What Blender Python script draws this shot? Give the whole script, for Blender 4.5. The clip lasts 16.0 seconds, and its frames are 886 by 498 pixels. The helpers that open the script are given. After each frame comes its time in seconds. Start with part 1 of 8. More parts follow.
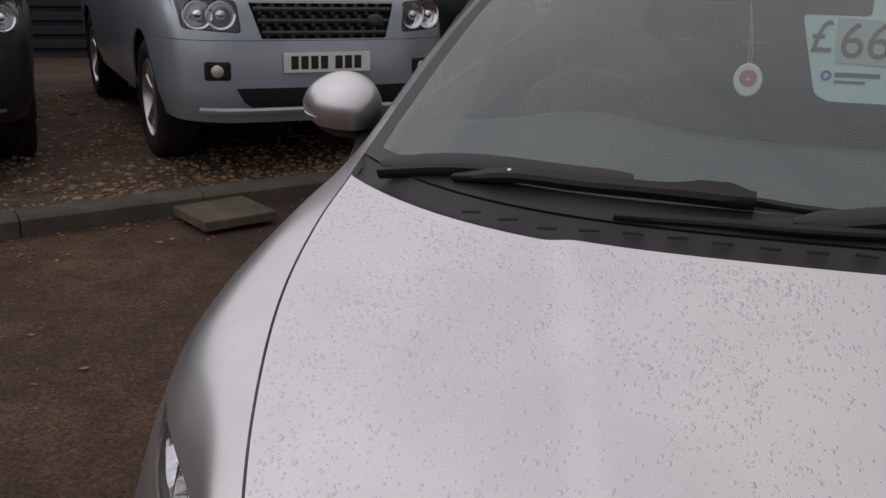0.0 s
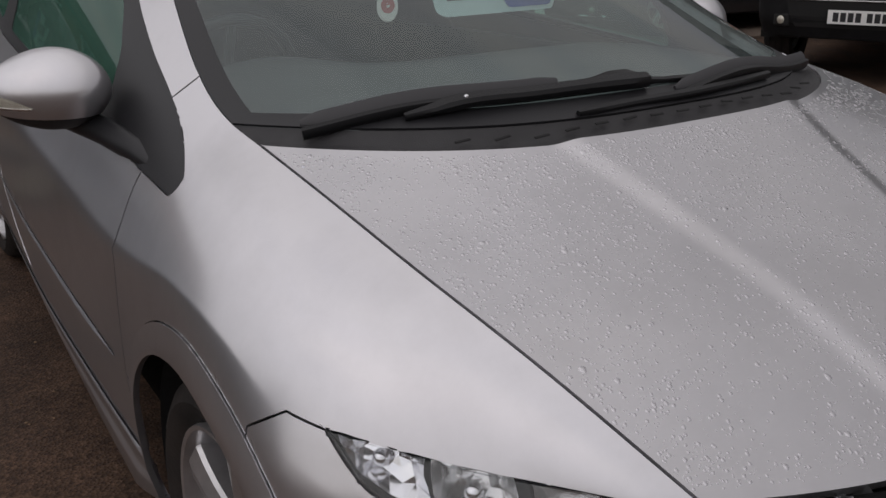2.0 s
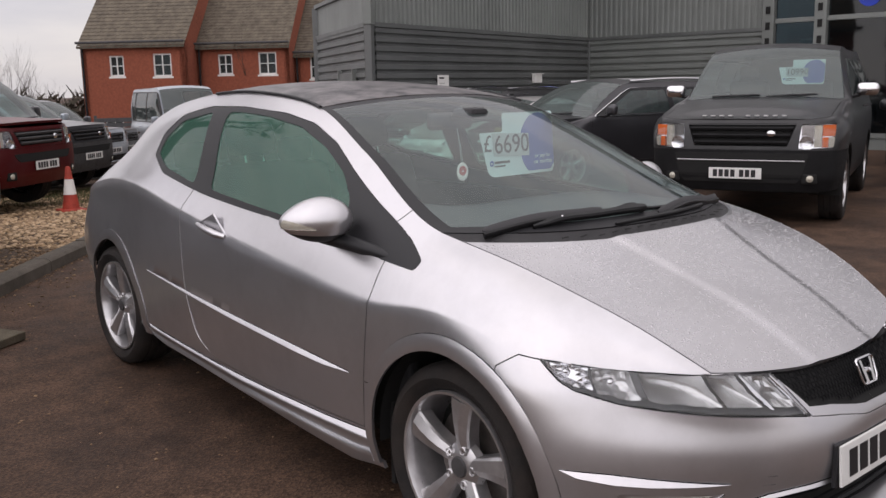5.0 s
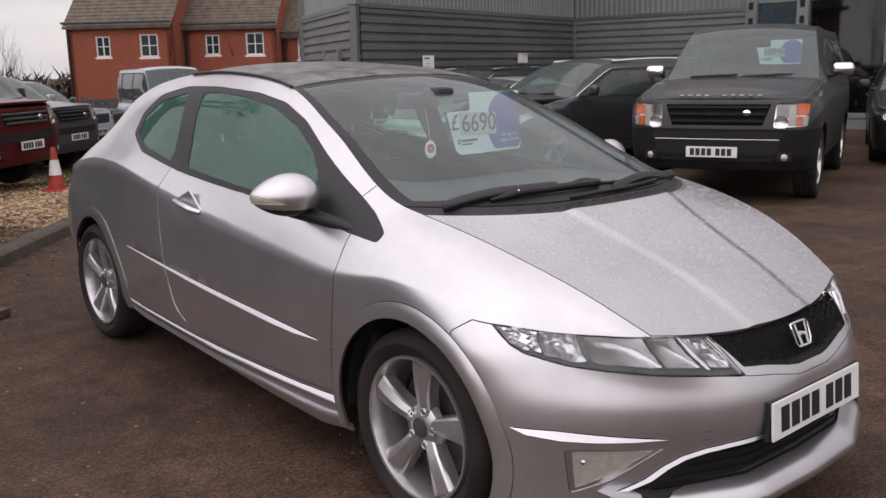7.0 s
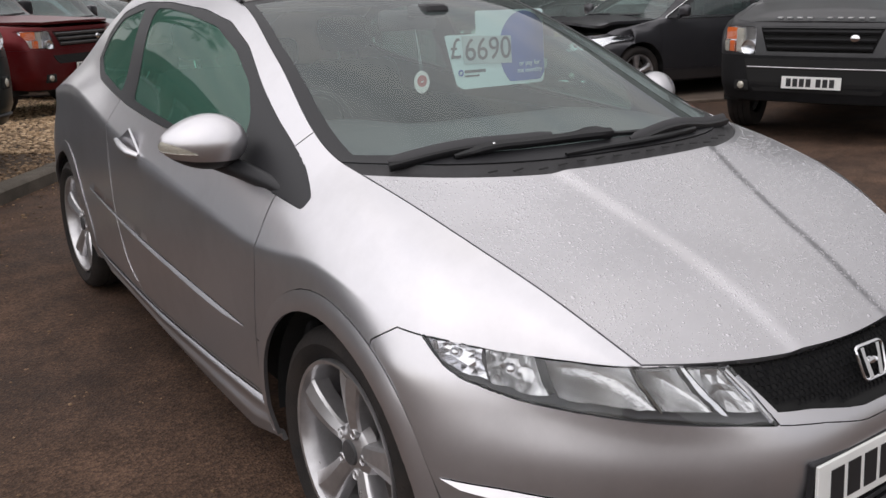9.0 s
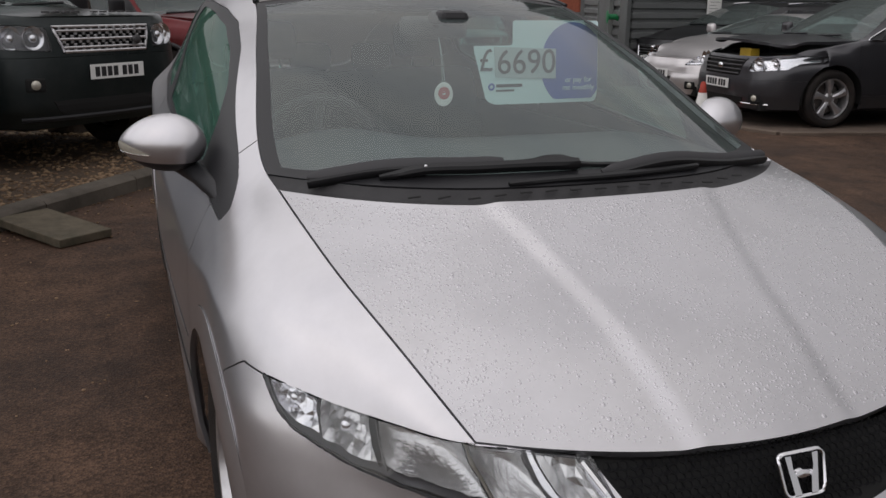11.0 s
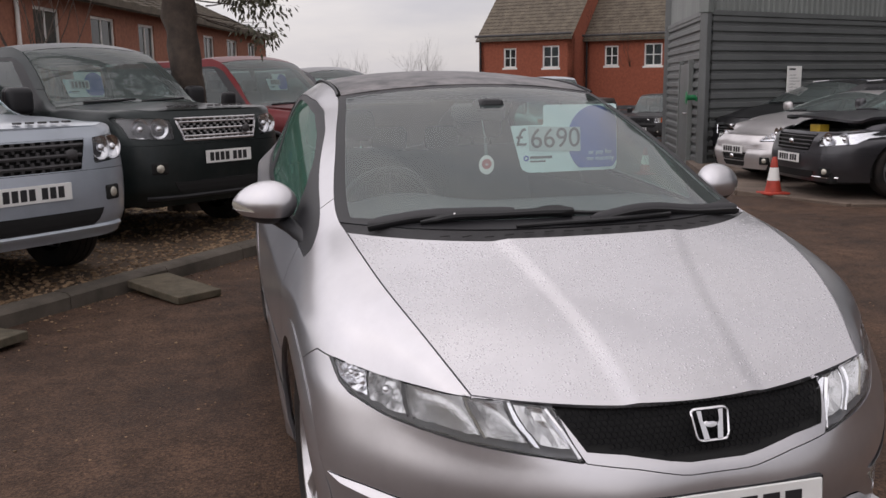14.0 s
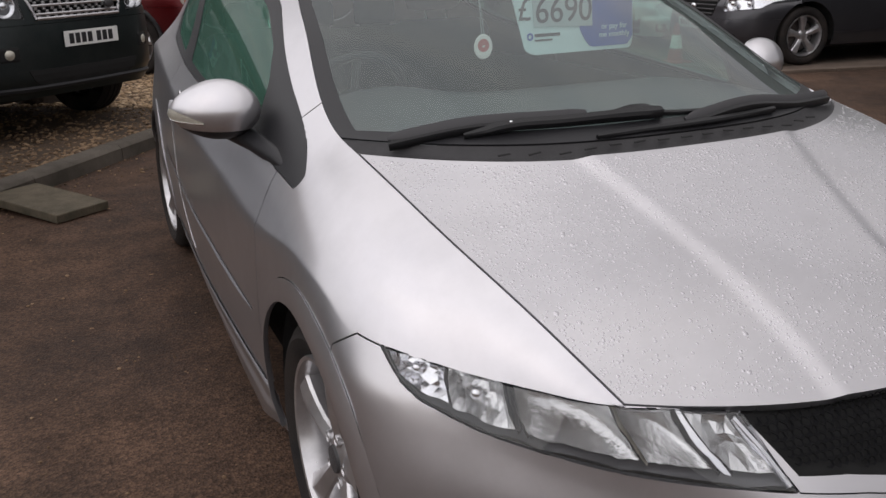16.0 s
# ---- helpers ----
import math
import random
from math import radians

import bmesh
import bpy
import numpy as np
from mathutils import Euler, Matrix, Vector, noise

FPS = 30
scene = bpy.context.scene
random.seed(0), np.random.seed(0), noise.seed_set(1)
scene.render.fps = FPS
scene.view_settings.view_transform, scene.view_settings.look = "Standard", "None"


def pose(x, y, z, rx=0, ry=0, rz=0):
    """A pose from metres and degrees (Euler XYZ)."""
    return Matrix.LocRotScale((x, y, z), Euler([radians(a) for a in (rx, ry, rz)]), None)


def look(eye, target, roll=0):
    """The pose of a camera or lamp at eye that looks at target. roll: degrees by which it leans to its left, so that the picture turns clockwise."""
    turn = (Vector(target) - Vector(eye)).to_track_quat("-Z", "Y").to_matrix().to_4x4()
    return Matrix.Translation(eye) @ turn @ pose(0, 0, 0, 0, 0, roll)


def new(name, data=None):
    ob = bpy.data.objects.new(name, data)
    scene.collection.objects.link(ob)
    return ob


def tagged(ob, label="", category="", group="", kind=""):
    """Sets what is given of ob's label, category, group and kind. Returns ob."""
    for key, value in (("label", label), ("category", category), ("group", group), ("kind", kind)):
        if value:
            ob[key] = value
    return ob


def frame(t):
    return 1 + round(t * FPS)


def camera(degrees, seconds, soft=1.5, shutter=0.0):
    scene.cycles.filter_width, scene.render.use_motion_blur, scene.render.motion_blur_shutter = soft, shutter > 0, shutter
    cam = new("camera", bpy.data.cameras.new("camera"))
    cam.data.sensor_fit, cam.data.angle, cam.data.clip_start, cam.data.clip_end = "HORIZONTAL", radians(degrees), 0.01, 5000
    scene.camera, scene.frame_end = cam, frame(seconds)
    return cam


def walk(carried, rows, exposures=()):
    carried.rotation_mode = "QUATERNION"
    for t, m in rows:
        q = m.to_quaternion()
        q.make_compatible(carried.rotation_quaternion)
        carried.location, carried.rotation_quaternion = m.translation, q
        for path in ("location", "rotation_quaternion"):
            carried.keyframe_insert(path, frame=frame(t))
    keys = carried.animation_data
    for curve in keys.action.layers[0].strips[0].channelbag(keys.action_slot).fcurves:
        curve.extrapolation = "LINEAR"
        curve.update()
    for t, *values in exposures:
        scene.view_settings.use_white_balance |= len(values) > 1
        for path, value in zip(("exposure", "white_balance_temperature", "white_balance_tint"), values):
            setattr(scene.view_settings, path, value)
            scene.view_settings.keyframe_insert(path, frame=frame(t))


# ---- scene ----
# Camera: x right across the parked car's nose, y towards its tail, z up; the front axle stands over the origin.
cam = camera(52.0, 16.0, soft=1.5, shutter=0.0)
PATH = [
    (0, (-0.143, -1.387, 1.329), (-0.603, 0.462, 0.721), 1.76),
    (0.5, (-0.458, -1.287, 1.309), (-0.551, 0.605, 0.667), 1.9),
    (1, (-0.821, -1.195, 1.321), (-0.573, 0.679, 0.668), -0.91),
    (1.5, (-1.013, -1.164, 1.352), (-0.394, 0.624, 0.705), -0.68),
    (2, (-1.202, -1.22, 1.286), (-0.159, 0.346, 0.608), -0.87),
    (2.5, (-1.486, -1.302, 1.317), (-0.147, -0.039, 0.533), 1.25),
    (3, (-1.71, -1.46, 1.329), (-0.361, -0.171, 0.608), -1.59),
    (3.5, (-1.824, -1.527, 1.338), (-0.639, -0.015, 0.782), -5.18),
    (4, (-2.163, -1.661, 1.39), (-0.943, -0.124, 1.005), -2.39),
    (6.5, (-2.566, -2.129, 1.442), (-1.261, -0.655, 1.087), -0.99),
    (7, (-2.507, -2.111, 1.429), (-1.218, -0.634, 1.035), -1.15),
    (7.5, (-2.409, -2.019, 1.421), (-1.138, -0.544, 0.966), -1.55),
    (8, (-2.244, -1.87, 1.408), (-0.998, -0.387, 0.908), -1.63),
    (8.5, (-2.025, -1.815, 1.395), (-0.833, -0.3, 0.863), -1.11),
    (9, (-1.739, -1.788, 1.393), (-0.642, -0.209, 0.841), -1.0),
    (11.5, (-1.026, -1.993, 1.379), (-0.396, -0.165, 0.867), 1.26),
    (12, (-1.051, -2.247, 1.408), (-0.472, -0.394, 0.926), 1.5),
    (12.5, (-1.091, -2.438, 1.406), (-0.531, -0.568, 0.968), 1.58),
    (13, (-1.104, -2.59, 1.422), (-0.57, -0.703, 1.029), 0.92),
    (13.5, (-1.084, -2.657, 1.425), (-0.577, -0.754, 1.075), -0.16),
    (14, (-1.101, -2.594, 1.401), (-0.586, -0.694, 1.044), -0.72),
    (14.5, (-1.149, -2.438, 1.377), (-0.596, -0.565, 0.949), -0.58),
    (15, (-1.268, -2.22, 1.379), (-0.619, -0.394, 0.885), 0.69),
    (15.5, (-1.288, -1.98, 1.369), (-0.574, -0.194, 0.821), 0.31),
    (16, (-1.29, -1.731, 1.379), (-0.515, 0.003, 0.749), -1.31),
]
EXPOSURES = [(0.0, -0.72, 6380, 15), (1.5, -0.62, 6380, 14), (2.5, -0.70, 6350, 14), (3.2, -0.48, 6380, 15), (4.0, -0.05, 6400, 16), (7.0, 0.12, 6420, 19), (8.5, 0.16, 6380, 15), (9.0, 0.12, 6350, 13), (11.5, -0.42, 6350, 13), (12.0, -0.38, 6380, 13), (13.0, -0.14, 6400, 17), (14.5, -0.08, 6400, 17), (16.0, -0.12, 6380, 14)]
walk(cam, [(t, look(eye, target, roll)) for t, eye, target, roll in PATH], EXPOSURES)

# ---- light: a bright overcast winter sky ----
world = bpy.data.worlds.new("overcast_sky")
scene.world = world
world.use_nodes = True
wn, wl = world.node_tree.nodes, world.node_tree.links
wn.clear()
w_out = wn.new("ShaderNodeOutputWorld")
w_bg = wn.new("ShaderNodeBackground")
w_sky = wn.new("ShaderNodeTexSky")
w_sky.sky_type, w_sky.sun_disc = "NISHITA", False
w_sky.sun_elevation, w_sky.sun_rotation = radians(38), radians(250)
w_scale = wn.new("ShaderNodeVectorMath"); w_scale.operation = "SCALE"; w_scale.inputs["Scale"].default_value = 0.10
w_tc = wn.new("ShaderNodeTexCoord")
w_map = wn.new("ShaderNodeMapping"); w_map.inputs["Scale"].default_value = (2.0, 2.0, 9.0)
w_noise = wn.new("ShaderNodeTexNoise"); w_noise.inputs["Scale"].default_value = 1.6; w_noise.inputs["Detail"].default_value = 6; w_noise.inputs["Roughness"].default_value = 0.55
w_ramp = wn.new("ShaderNodeValToRGB")
w_ramp.color_ramp.elements[0].position, w_ramp.color_ramp.elements[0].color = 0.32, (0.72, 0.71, 0.72, 1)
w_ramp.color_ramp.elements[1].position, w_ramp.color_ramp.elements[1].color = 0.68, (0.95, 0.91, 0.85, 1)
w_mix = wn.new("ShaderNodeMix"); w_mix.data_type = "RGBA"; w_mix.inputs["Factor"].default_value = 0.88
wl.new(w_sky.outputs["Color"], w_scale.inputs[0])
wl.new(w_tc.outputs["Generated"], w_map.inputs["Vector"])
wl.new(w_map.outputs["Vector"], w_noise.inputs["Vector"])
wl.new(w_noise.outputs["Fac"], w_ramp.inputs["Fac"])
wl.new(w_scale.outputs["Vector"], w_mix.inputs["A"])
wl.new(w_ramp.outputs["Color"], w_mix.inputs["B"])
w_sep = wn.new("ShaderNodeSeparateXYZ")
w_up = wn.new("ShaderNodeMapRange"); w_up.inputs["To Min"].default_value, w_up.inputs["To Max"].default_value = 0.86, 1.36
w_grade = wn.new("ShaderNodeVectorMath"); w_grade.operation = "SCALE"
wl.new(w_tc.outputs["Generated"], w_sep.inputs["Vector"])
wl.new(w_sep.outputs["Z"], w_up.inputs["Value"])
wl.new(w_mix.outputs["Result"], w_grade.inputs[0])
wl.new(w_up.outputs["Result"], w_grade.inputs["Scale"])
# the cloud is thinner, and brighter, on the side where the sun stands
w_dot = wn.new("ShaderNodeVectorMath"); w_dot.operation = "DOT_PRODUCT"; w_dot.inputs[1].default_value = (-0.95, 0.06, 0.30)
w_side = wn.new("ShaderNodeMapRange"); w_side.inputs["From Min"].default_value = -1.0; w_side.inputs["To Min"].default_value, w_side.inputs["To Max"].default_value = 0.50, 1.48
w_lean = wn.new("ShaderNodeVectorMath"); w_lean.operation = "SCALE"
wl.new(w_tc.outputs["Generated"], w_dot.inputs[0])
wl.new(w_dot.outputs["Value"], w_side.inputs["Value"])
wl.new(w_grade.outputs["Vector"], w_lean.inputs[0])
wl.new(w_side.outputs["Result"], w_lean.inputs["Scale"])
wl.new(w_lean.outputs["Vector"], w_bg.inputs["Color"])
w_bg.inputs["Strength"].default_value = 1.12
wl.new(w_bg.outputs["Background"], w_out.inputs["Surface"])

sun_data = bpy.data.lights.new("sun", "SUN")
sun_data.energy, sun_data.angle, sun_data.color = 0.5, radians(150), (1.0, 0.96, 0.90)
sun = new("sun", sun_data)
sun.matrix_world = look((-9, -4, 8), (0, 0, 0))

# ---- materials ----
def material(name, color, rough=0.6, metal=0.0, coat=0.0, bump=0.0, bump_scale=80.0, vary=0.0, vary_scale=4.0, spec=0.5, color2=None, alpha=1.0):
    """A principled material with colour variation at two scales and a fine relief."""
    m = bpy.data.materials.new(name)
    m.use_nodes = True
    nt = m.node_tree
    b = nt.nodes["Principled BSDF"]
    b.inputs["Roughness"].default_value = rough
    b.inputs["Metallic"].default_value = metal
    b.inputs["Coat Weight"].default_value = coat
    b.inputs["Coat Roughness"].default_value = 0.06
    b.inputs["Specular IOR Level"].default_value = spec
    b.inputs["Base Color"].default_value = (*color, 1)
    tc = nt.nodes.new("ShaderNodeTexCoord")
    if vary or color2:
        n1 = nt.nodes.new("ShaderNodeTexNoise"); n1.inputs["Scale"].default_value = vary_scale; n1.inputs["Detail"].default_value = 8; n1.inputs["Roughness"].default_value = 0.65
        mix = nt.nodes.new("ShaderNodeMix"); mix.data_type = "RGBA"
        other = color2 or tuple(max(0, c * (1 - vary)) for c in color)
        mix.inputs["A"].default_value = (*color, 1); mix.inputs["B"].default_value = (*other, 1)
        ramp = nt.nodes.new("ShaderNodeMapRange"); ramp.inputs["From Min"].default_value = 0.35; ramp.inputs["From Max"].default_value = 0.65
        nt.links.new(tc.outputs["Object"], n1.inputs["Vector"])
        nt.links.new(n1.outputs["Fac"], ramp.inputs["Value"])
        nt.links.new(ramp.outputs["Result"], mix.inputs["Factor"])
        nt.links.new(mix.outputs["Result"], b.inputs["Base Color"])
        rr = nt.nodes.new("ShaderNodeMapRange"); rr.inputs["To Min"].default_value = max(0.02, rough - 0.08); rr.inputs["To Max"].default_value = min(1, rough + 0.08)
        nt.links.new(n1.outputs["Fac"], rr.inputs["Value"]); nt.links.new(rr.outputs["Result"], b.inputs["Roughness"])
    if bump:
        n2 = nt.nodes.new("ShaderNodeTexNoise"); n2.inputs["Scale"].default_value = bump_scale; n2.inputs["Detail"].default_value = 5
        bp = nt.nodes.new("ShaderNodeBump"); bp.inputs["Strength"].default_value = bump; bp.inputs["Distance"].default_value = 0.01
        nt.links.new(tc.outputs["Object"], n2.inputs["Vector"]); nt.links.new(n2.outputs["Fac"], bp.inputs["Height"])
        nt.links.new(bp.outputs["Normal"], b.inputs["Normal"])
    return m


def car_paint(name, color, metal=0.55, rough=0.32, flake=0.25, coat=0.7):
    """Metallic lacquer: flakes under a clear coat, with a thin film of road dirt."""
    m = bpy.data.materials.new(name)
    m.use_nodes = True
    nt = m.node_tree
    b = nt.nodes["Principled BSDF"]
    b.inputs["Metallic"].default_value, b.inputs["Roughness"].default_value = metal, rough
    b.inputs["Coat Weight"].default_value, b.inputs["Coat Roughness"].default_value = coat, 0.10
    tc = nt.nodes.new("ShaderNodeTexCoord")
    dirt = nt.nodes.new("ShaderNodeTexNoise"); dirt.inputs["Scale"].default_value = 2.2; dirt.inputs["Detail"].default_value = 9; dirt.inputs["Roughness"].default_value = 0.7
    flakes = nt.nodes.new("ShaderNodeTexVoronoi"); flakes.inputs["Scale"].default_value = 900
    mix = nt.nodes.new("ShaderNodeMix"); mix.data_type = "RGBA"
    mix.inputs["A"].default_value = (*color, 1)
    mix.inputs["B"].default_value = (*(c * 0.80 + 0.02 for c in color), 1)
    rng = nt.nodes.new("ShaderNodeMapRange"); rng.inputs["From Min"].default_value, rng.inputs["From Max"].default_value = 0.45, 0.75
    bump = nt.nodes.new("ShaderNodeBump"); bump.inputs["Strength"].default_value = flake * 0.12; bump.inputs["Distance"].default_value = 0.001
    for a, c in ((tc.outputs["Object"], dirt.inputs["Vector"]), (tc.outputs["Object"], flakes.inputs["Vector"]), (dirt.outputs["Fac"], rng.inputs["Value"]), (rng.outputs["Result"], mix.inputs["Factor"]), (mix.outputs["Result"], b.inputs["Base Color"]), (flakes.outputs["Distance"], bump.inputs["Height"]), (bump.outputs["Normal"], b.inputs["Normal"])):
        nt.links.new(a, c)
    return m


def window_glass(name, tint, milk, milk_color, sheen=0.85):
    """Tinted car glass: see-through, glossy, and misted by condensation (milk)."""
    m = bpy.data.materials.new(name)
    m.use_nodes = True
    nt = m.node_tree
    nt.nodes.clear()
    out = nt.nodes.new("ShaderNodeOutputMaterial")
    clear = nt.nodes.new("ShaderNodeBsdfTransparent"); clear.inputs["Color"].default_value = (*tint, 1)
    mist = nt.nodes.new("ShaderNodeBsdfDiffuse"); mist.inputs["Color"].default_value = (*milk_color, 1)
    gloss = nt.nodes.new("ShaderNodeBsdfGlossy"); gloss.inputs["Roughness"].default_value = 0.03
    tc = nt.nodes.new("ShaderNodeTexCoord")
    n = nt.nodes.new("ShaderNodeTexNoise"); n.inputs["Scale"].default_value = 3; n.inputs["Detail"].default_value = 7
    r = nt.nodes.new("ShaderNodeMapRange"); r.inputs["To Min"].default_value, r.inputs["To Max"].default_value = milk * 0.75, milk * 1.25
    m1, m2 = nt.nodes.new("ShaderNodeMixShader"), nt.nodes.new("ShaderNodeMixShader")
    lw = nt.nodes.new("ShaderNodeLayerWeight"); lw.inputs["Blend"].default_value = 0.5
    pw = nt.nodes.new("ShaderNodeMath"); pw.operation = "POWER"; pw.inputs[1].default_value = 4.0
    fr = nt.nodes.new("ShaderNodeMath"); fr.operation = "MULTIPLY_ADD"; fr.inputs[1].default_value = sheen; fr.inputs[2].default_value = 0.05
    nt.links.new(lw.outputs["Facing"], pw.inputs[0]); nt.links.new(pw.outputs[0], fr.inputs[0])
    for a, c in ((tc.outputs["Object"], n.inputs["Vector"]), (n.outputs["Fac"], r.inputs["Value"]), (r.outputs["Result"], m1.inputs["Fac"]), (clear.outputs[0], m1.inputs[1]), (mist.outputs[0], m1.inputs[2]), (fr.outputs[0], m2.inputs["Fac"]), (m1.outputs[0], m2.inputs[1]), (gloss.outputs[0], m2.inputs[2]), (m2.outputs[0], out.inputs["Surface"])):
        nt.links.new(a, c)
    return m


SILVER = car_paint("silver_paint", (0.60, 0.59, 0.61), 0.88, 0.28, coat=0.4)
PALE_BLUE_SILVER = car_paint("pale_blue_silver_paint", (0.37, 0.41, 0.46), 0.5, 0.33)
BLACK_PAINT = car_paint("black_paint", (0.010, 0.010, 0.012), 0.2, 0.38, coat=0.25)
GREEN_BLACK = car_paint("green_black_paint", (0.012, 0.018, 0.018), 0.5, 0.34, coat=0.12)
RED_PAINT = car_paint("dark_red_paint", (0.105, 0.003, 0.005), 0.6, 0.36, coat=0.08)
GREY_PAINT = car_paint("dark_grey_paint", (0.050, 0.049, 0.055), 0.5, 0.32, coat=0.45)
WARM_SILVER = car_paint("warm_silver_paint", (0.60, 0.575, 0.575), 0.6, 0.33)
ROOF_BLACK = material("dusty_black_roof", (0.018, 0.018, 0.021), 0.40, spec=0.35, color2=(0.20, 0.185, 0.185), vary_scale=11)
SCUTTLE_GREY = material("scuttle_plastic", (0.030, 0.029, 0.031), 0.55, spec=0.4, vary=0.25, vary_scale=14, bump=0.2, bump_scale=500)
SPOILER_GREY = material("wiper_spoiler", (0.040, 0.039, 0.042), 0.5, spec=0.4)
WIPER_BLACK = material("wiper_black", (0.007, 0.007, 0.008), 0.42, spec=0.3, bump=0.1, bump_scale=300)
BLACK_TRIM = material("black_trim", (0.016, 0.016, 0.018), 0.45, spec=0.35, bump=0.03, bump_scale=300)
BUMPER_BLACK = material("bumper_black", (0.010, 0.010, 0.011), 0.65, spec=0.18, bump=0.2, bump_scale=250, vary=.3, vary_scale=6)
GREY_TRIM = material("worn_grey_trim", (0.055, 0.053, 0.055), 0.6, vary=0.35, vary_scale=9, bump=0.25, bump_scale=400)
# near-black: the shade of hollows put into the colour; black liners share it
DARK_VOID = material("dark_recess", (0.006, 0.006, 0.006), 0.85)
RUBBER = material("tyre_rubber", (0.012, 0.011, 0.011), 0.8, spec=0.25, color2=(0.030, 0.024, 0.021), vary_scale=6, bump=0.3, bump_scale=150)
ALLOY = material("alloy", (0.62, 0.61, 0.62), 0.30, 0.85, vary=0.25, vary_scale=12)
CHROME = material("chrome", (0.78, 0.78, 0.80), 0.10, 1.0)
DISC_STEEL = material("brake_steel", (0.18, 0.16, 0.15), 0.5, 0.8, vary=0.4, vary_scale=20)
PLATE_WHITE = material("plate_white", (0.78, 0.78, 0.76), 0.35, vary=0.12, vary_scale=8)
INK = material("black_ink", (0.015, 0.015, 0.017), 0.5)
LAMP_BODY = material("lamp_reflector", (0.80, 0.80, 0.82), 0.14, 1.0)
LAMP_FLUTED = material("fluted_reflector", (0.60, 0.60, 0.60), 0.16, 1.0, bump=0.15, bump_scale=160)
MESH_BLACK = material("grille_black", (0.005, 0.005, 0.006), 0.8, spec=0.12)
LAMP_GREY = material("grey_reflector", (0.62, 0.62, 0.62), 0.26, 1.0, bump=0.25, bump_scale=120)
LAMP_PALE = material("pale_lamp_lens", (0.58, 0.55, 0.47), 0.22, 0.35, vary=0.25, vary_scale=40, bump=0.2, bump_scale=140)
LAMP_DARK = material("lamp_housing", (0.075, 0.075, 0.08), 0.25, 0.3)
LAMP_SMOKE = material("lamp_smoked", (0.24, 0.24, 0.245), 0.35, 0.4)
YELLOW = material("yellow_plastic", (0.55, 0.36, 0.03), 0.5, vary=0.2)
AMBER = material("amber_plastic", (0.62, 0.13, 0.03), 0.25)
SEAT_CLOTH = material("seat_cloth", (0.022, 0.022, 0.025), 0.9, vary=0.4, vary_scale=14, bump=0.4, bump_scale=500)
DASH = material("dashboard_plastic", (0.060, 0.064, 0.066), 0.7, vary=0.2, bump=0.3, bump_scale=400)
SCREEN_GLASS = window_glass("windscreen_glass", (0.84, 0.95, 0.92), 0.09, (0.44, 0.55, 0.54))
GREEN_GLASS = window_glass("green_side_glass", (0.36, 0.66, 0.55), 0.36, (0.10, 0.24, 0.18), 0.35)
VEHICLE_SCREEN = window_glass("vehicle_screen_glass", (0.66, 0.78, 0.76), 0.24, (0.28, 0.33, 0.32), 0.6)
DARK_GLASS = window_glass("dark_car_glass", (0.40, 0.52, 0.50), 0.25, (0.16, 0.20, 0.20))
CLEAR_LENS = window_glass("lamp_lens", (0.93, 0.94, 0.95), 0.03, (0.7, 0.7, 0.7))

# ---- building tools ----
def link_mesh(name, me, mat, parent=None, label=""):
    ob = new(name, me)
    if mat:
        me.materials.append(mat)
    if parent:
        ob.parent = parent
    if label:
        ob["label"] = label
    return ob


def part(name, bm, mat, parent=None, label="", smooth=None):
    """One mesh object out of a bmesh. smooth: the angle under which edges are shaded smooth."""
    me = bpy.data.meshes.new(name)
    bm.normal_update()
    if smooth is not None:
        lim = radians(smooth)
        for f in bm.faces:
            f.smooth = True
        for e in bm.edges:
            if len(e.link_faces) == 2 and e.calc_face_angle(0) > lim:
                e.smooth = False
    bm.to_mesh(me)
    bm.free()
    return link_mesh(name, me, mat, parent, label)


def thing(name, label, category, m=None, group="", kind=""):
    """An empty at the foot of a thing, to which its parts are tied."""
    ob = tagged(new(name), label, category, group, kind)
    if m:
        ob.matrix_basis = m
    return ob


def add_box(bm, lo, hi, bevel=0.0, m=None, segments=2):
    c = [(a + b) / 2 for a, b in zip(lo, hi)]
    s = [b - a for a, b in zip(lo, hi)]
    mat = (m or Matrix()) @ Matrix.Translation(c) @ Matrix.Diagonal((*s, 1))
    r = bmesh.ops.create_cube(bm, size=1, matrix=mat)
    if bevel:
        es = {e for v in r["verts"] for e in v.link_edges}
        bmesh.ops.bevel(bm, geom=list(es), offset=bevel, segments=segments, affect="EDGES", profile=0.5)
    return bm


def box(lo, hi, bevel=0.0, m=None):
    return add_box(bmesh.new(), lo, hi, bevel, m)


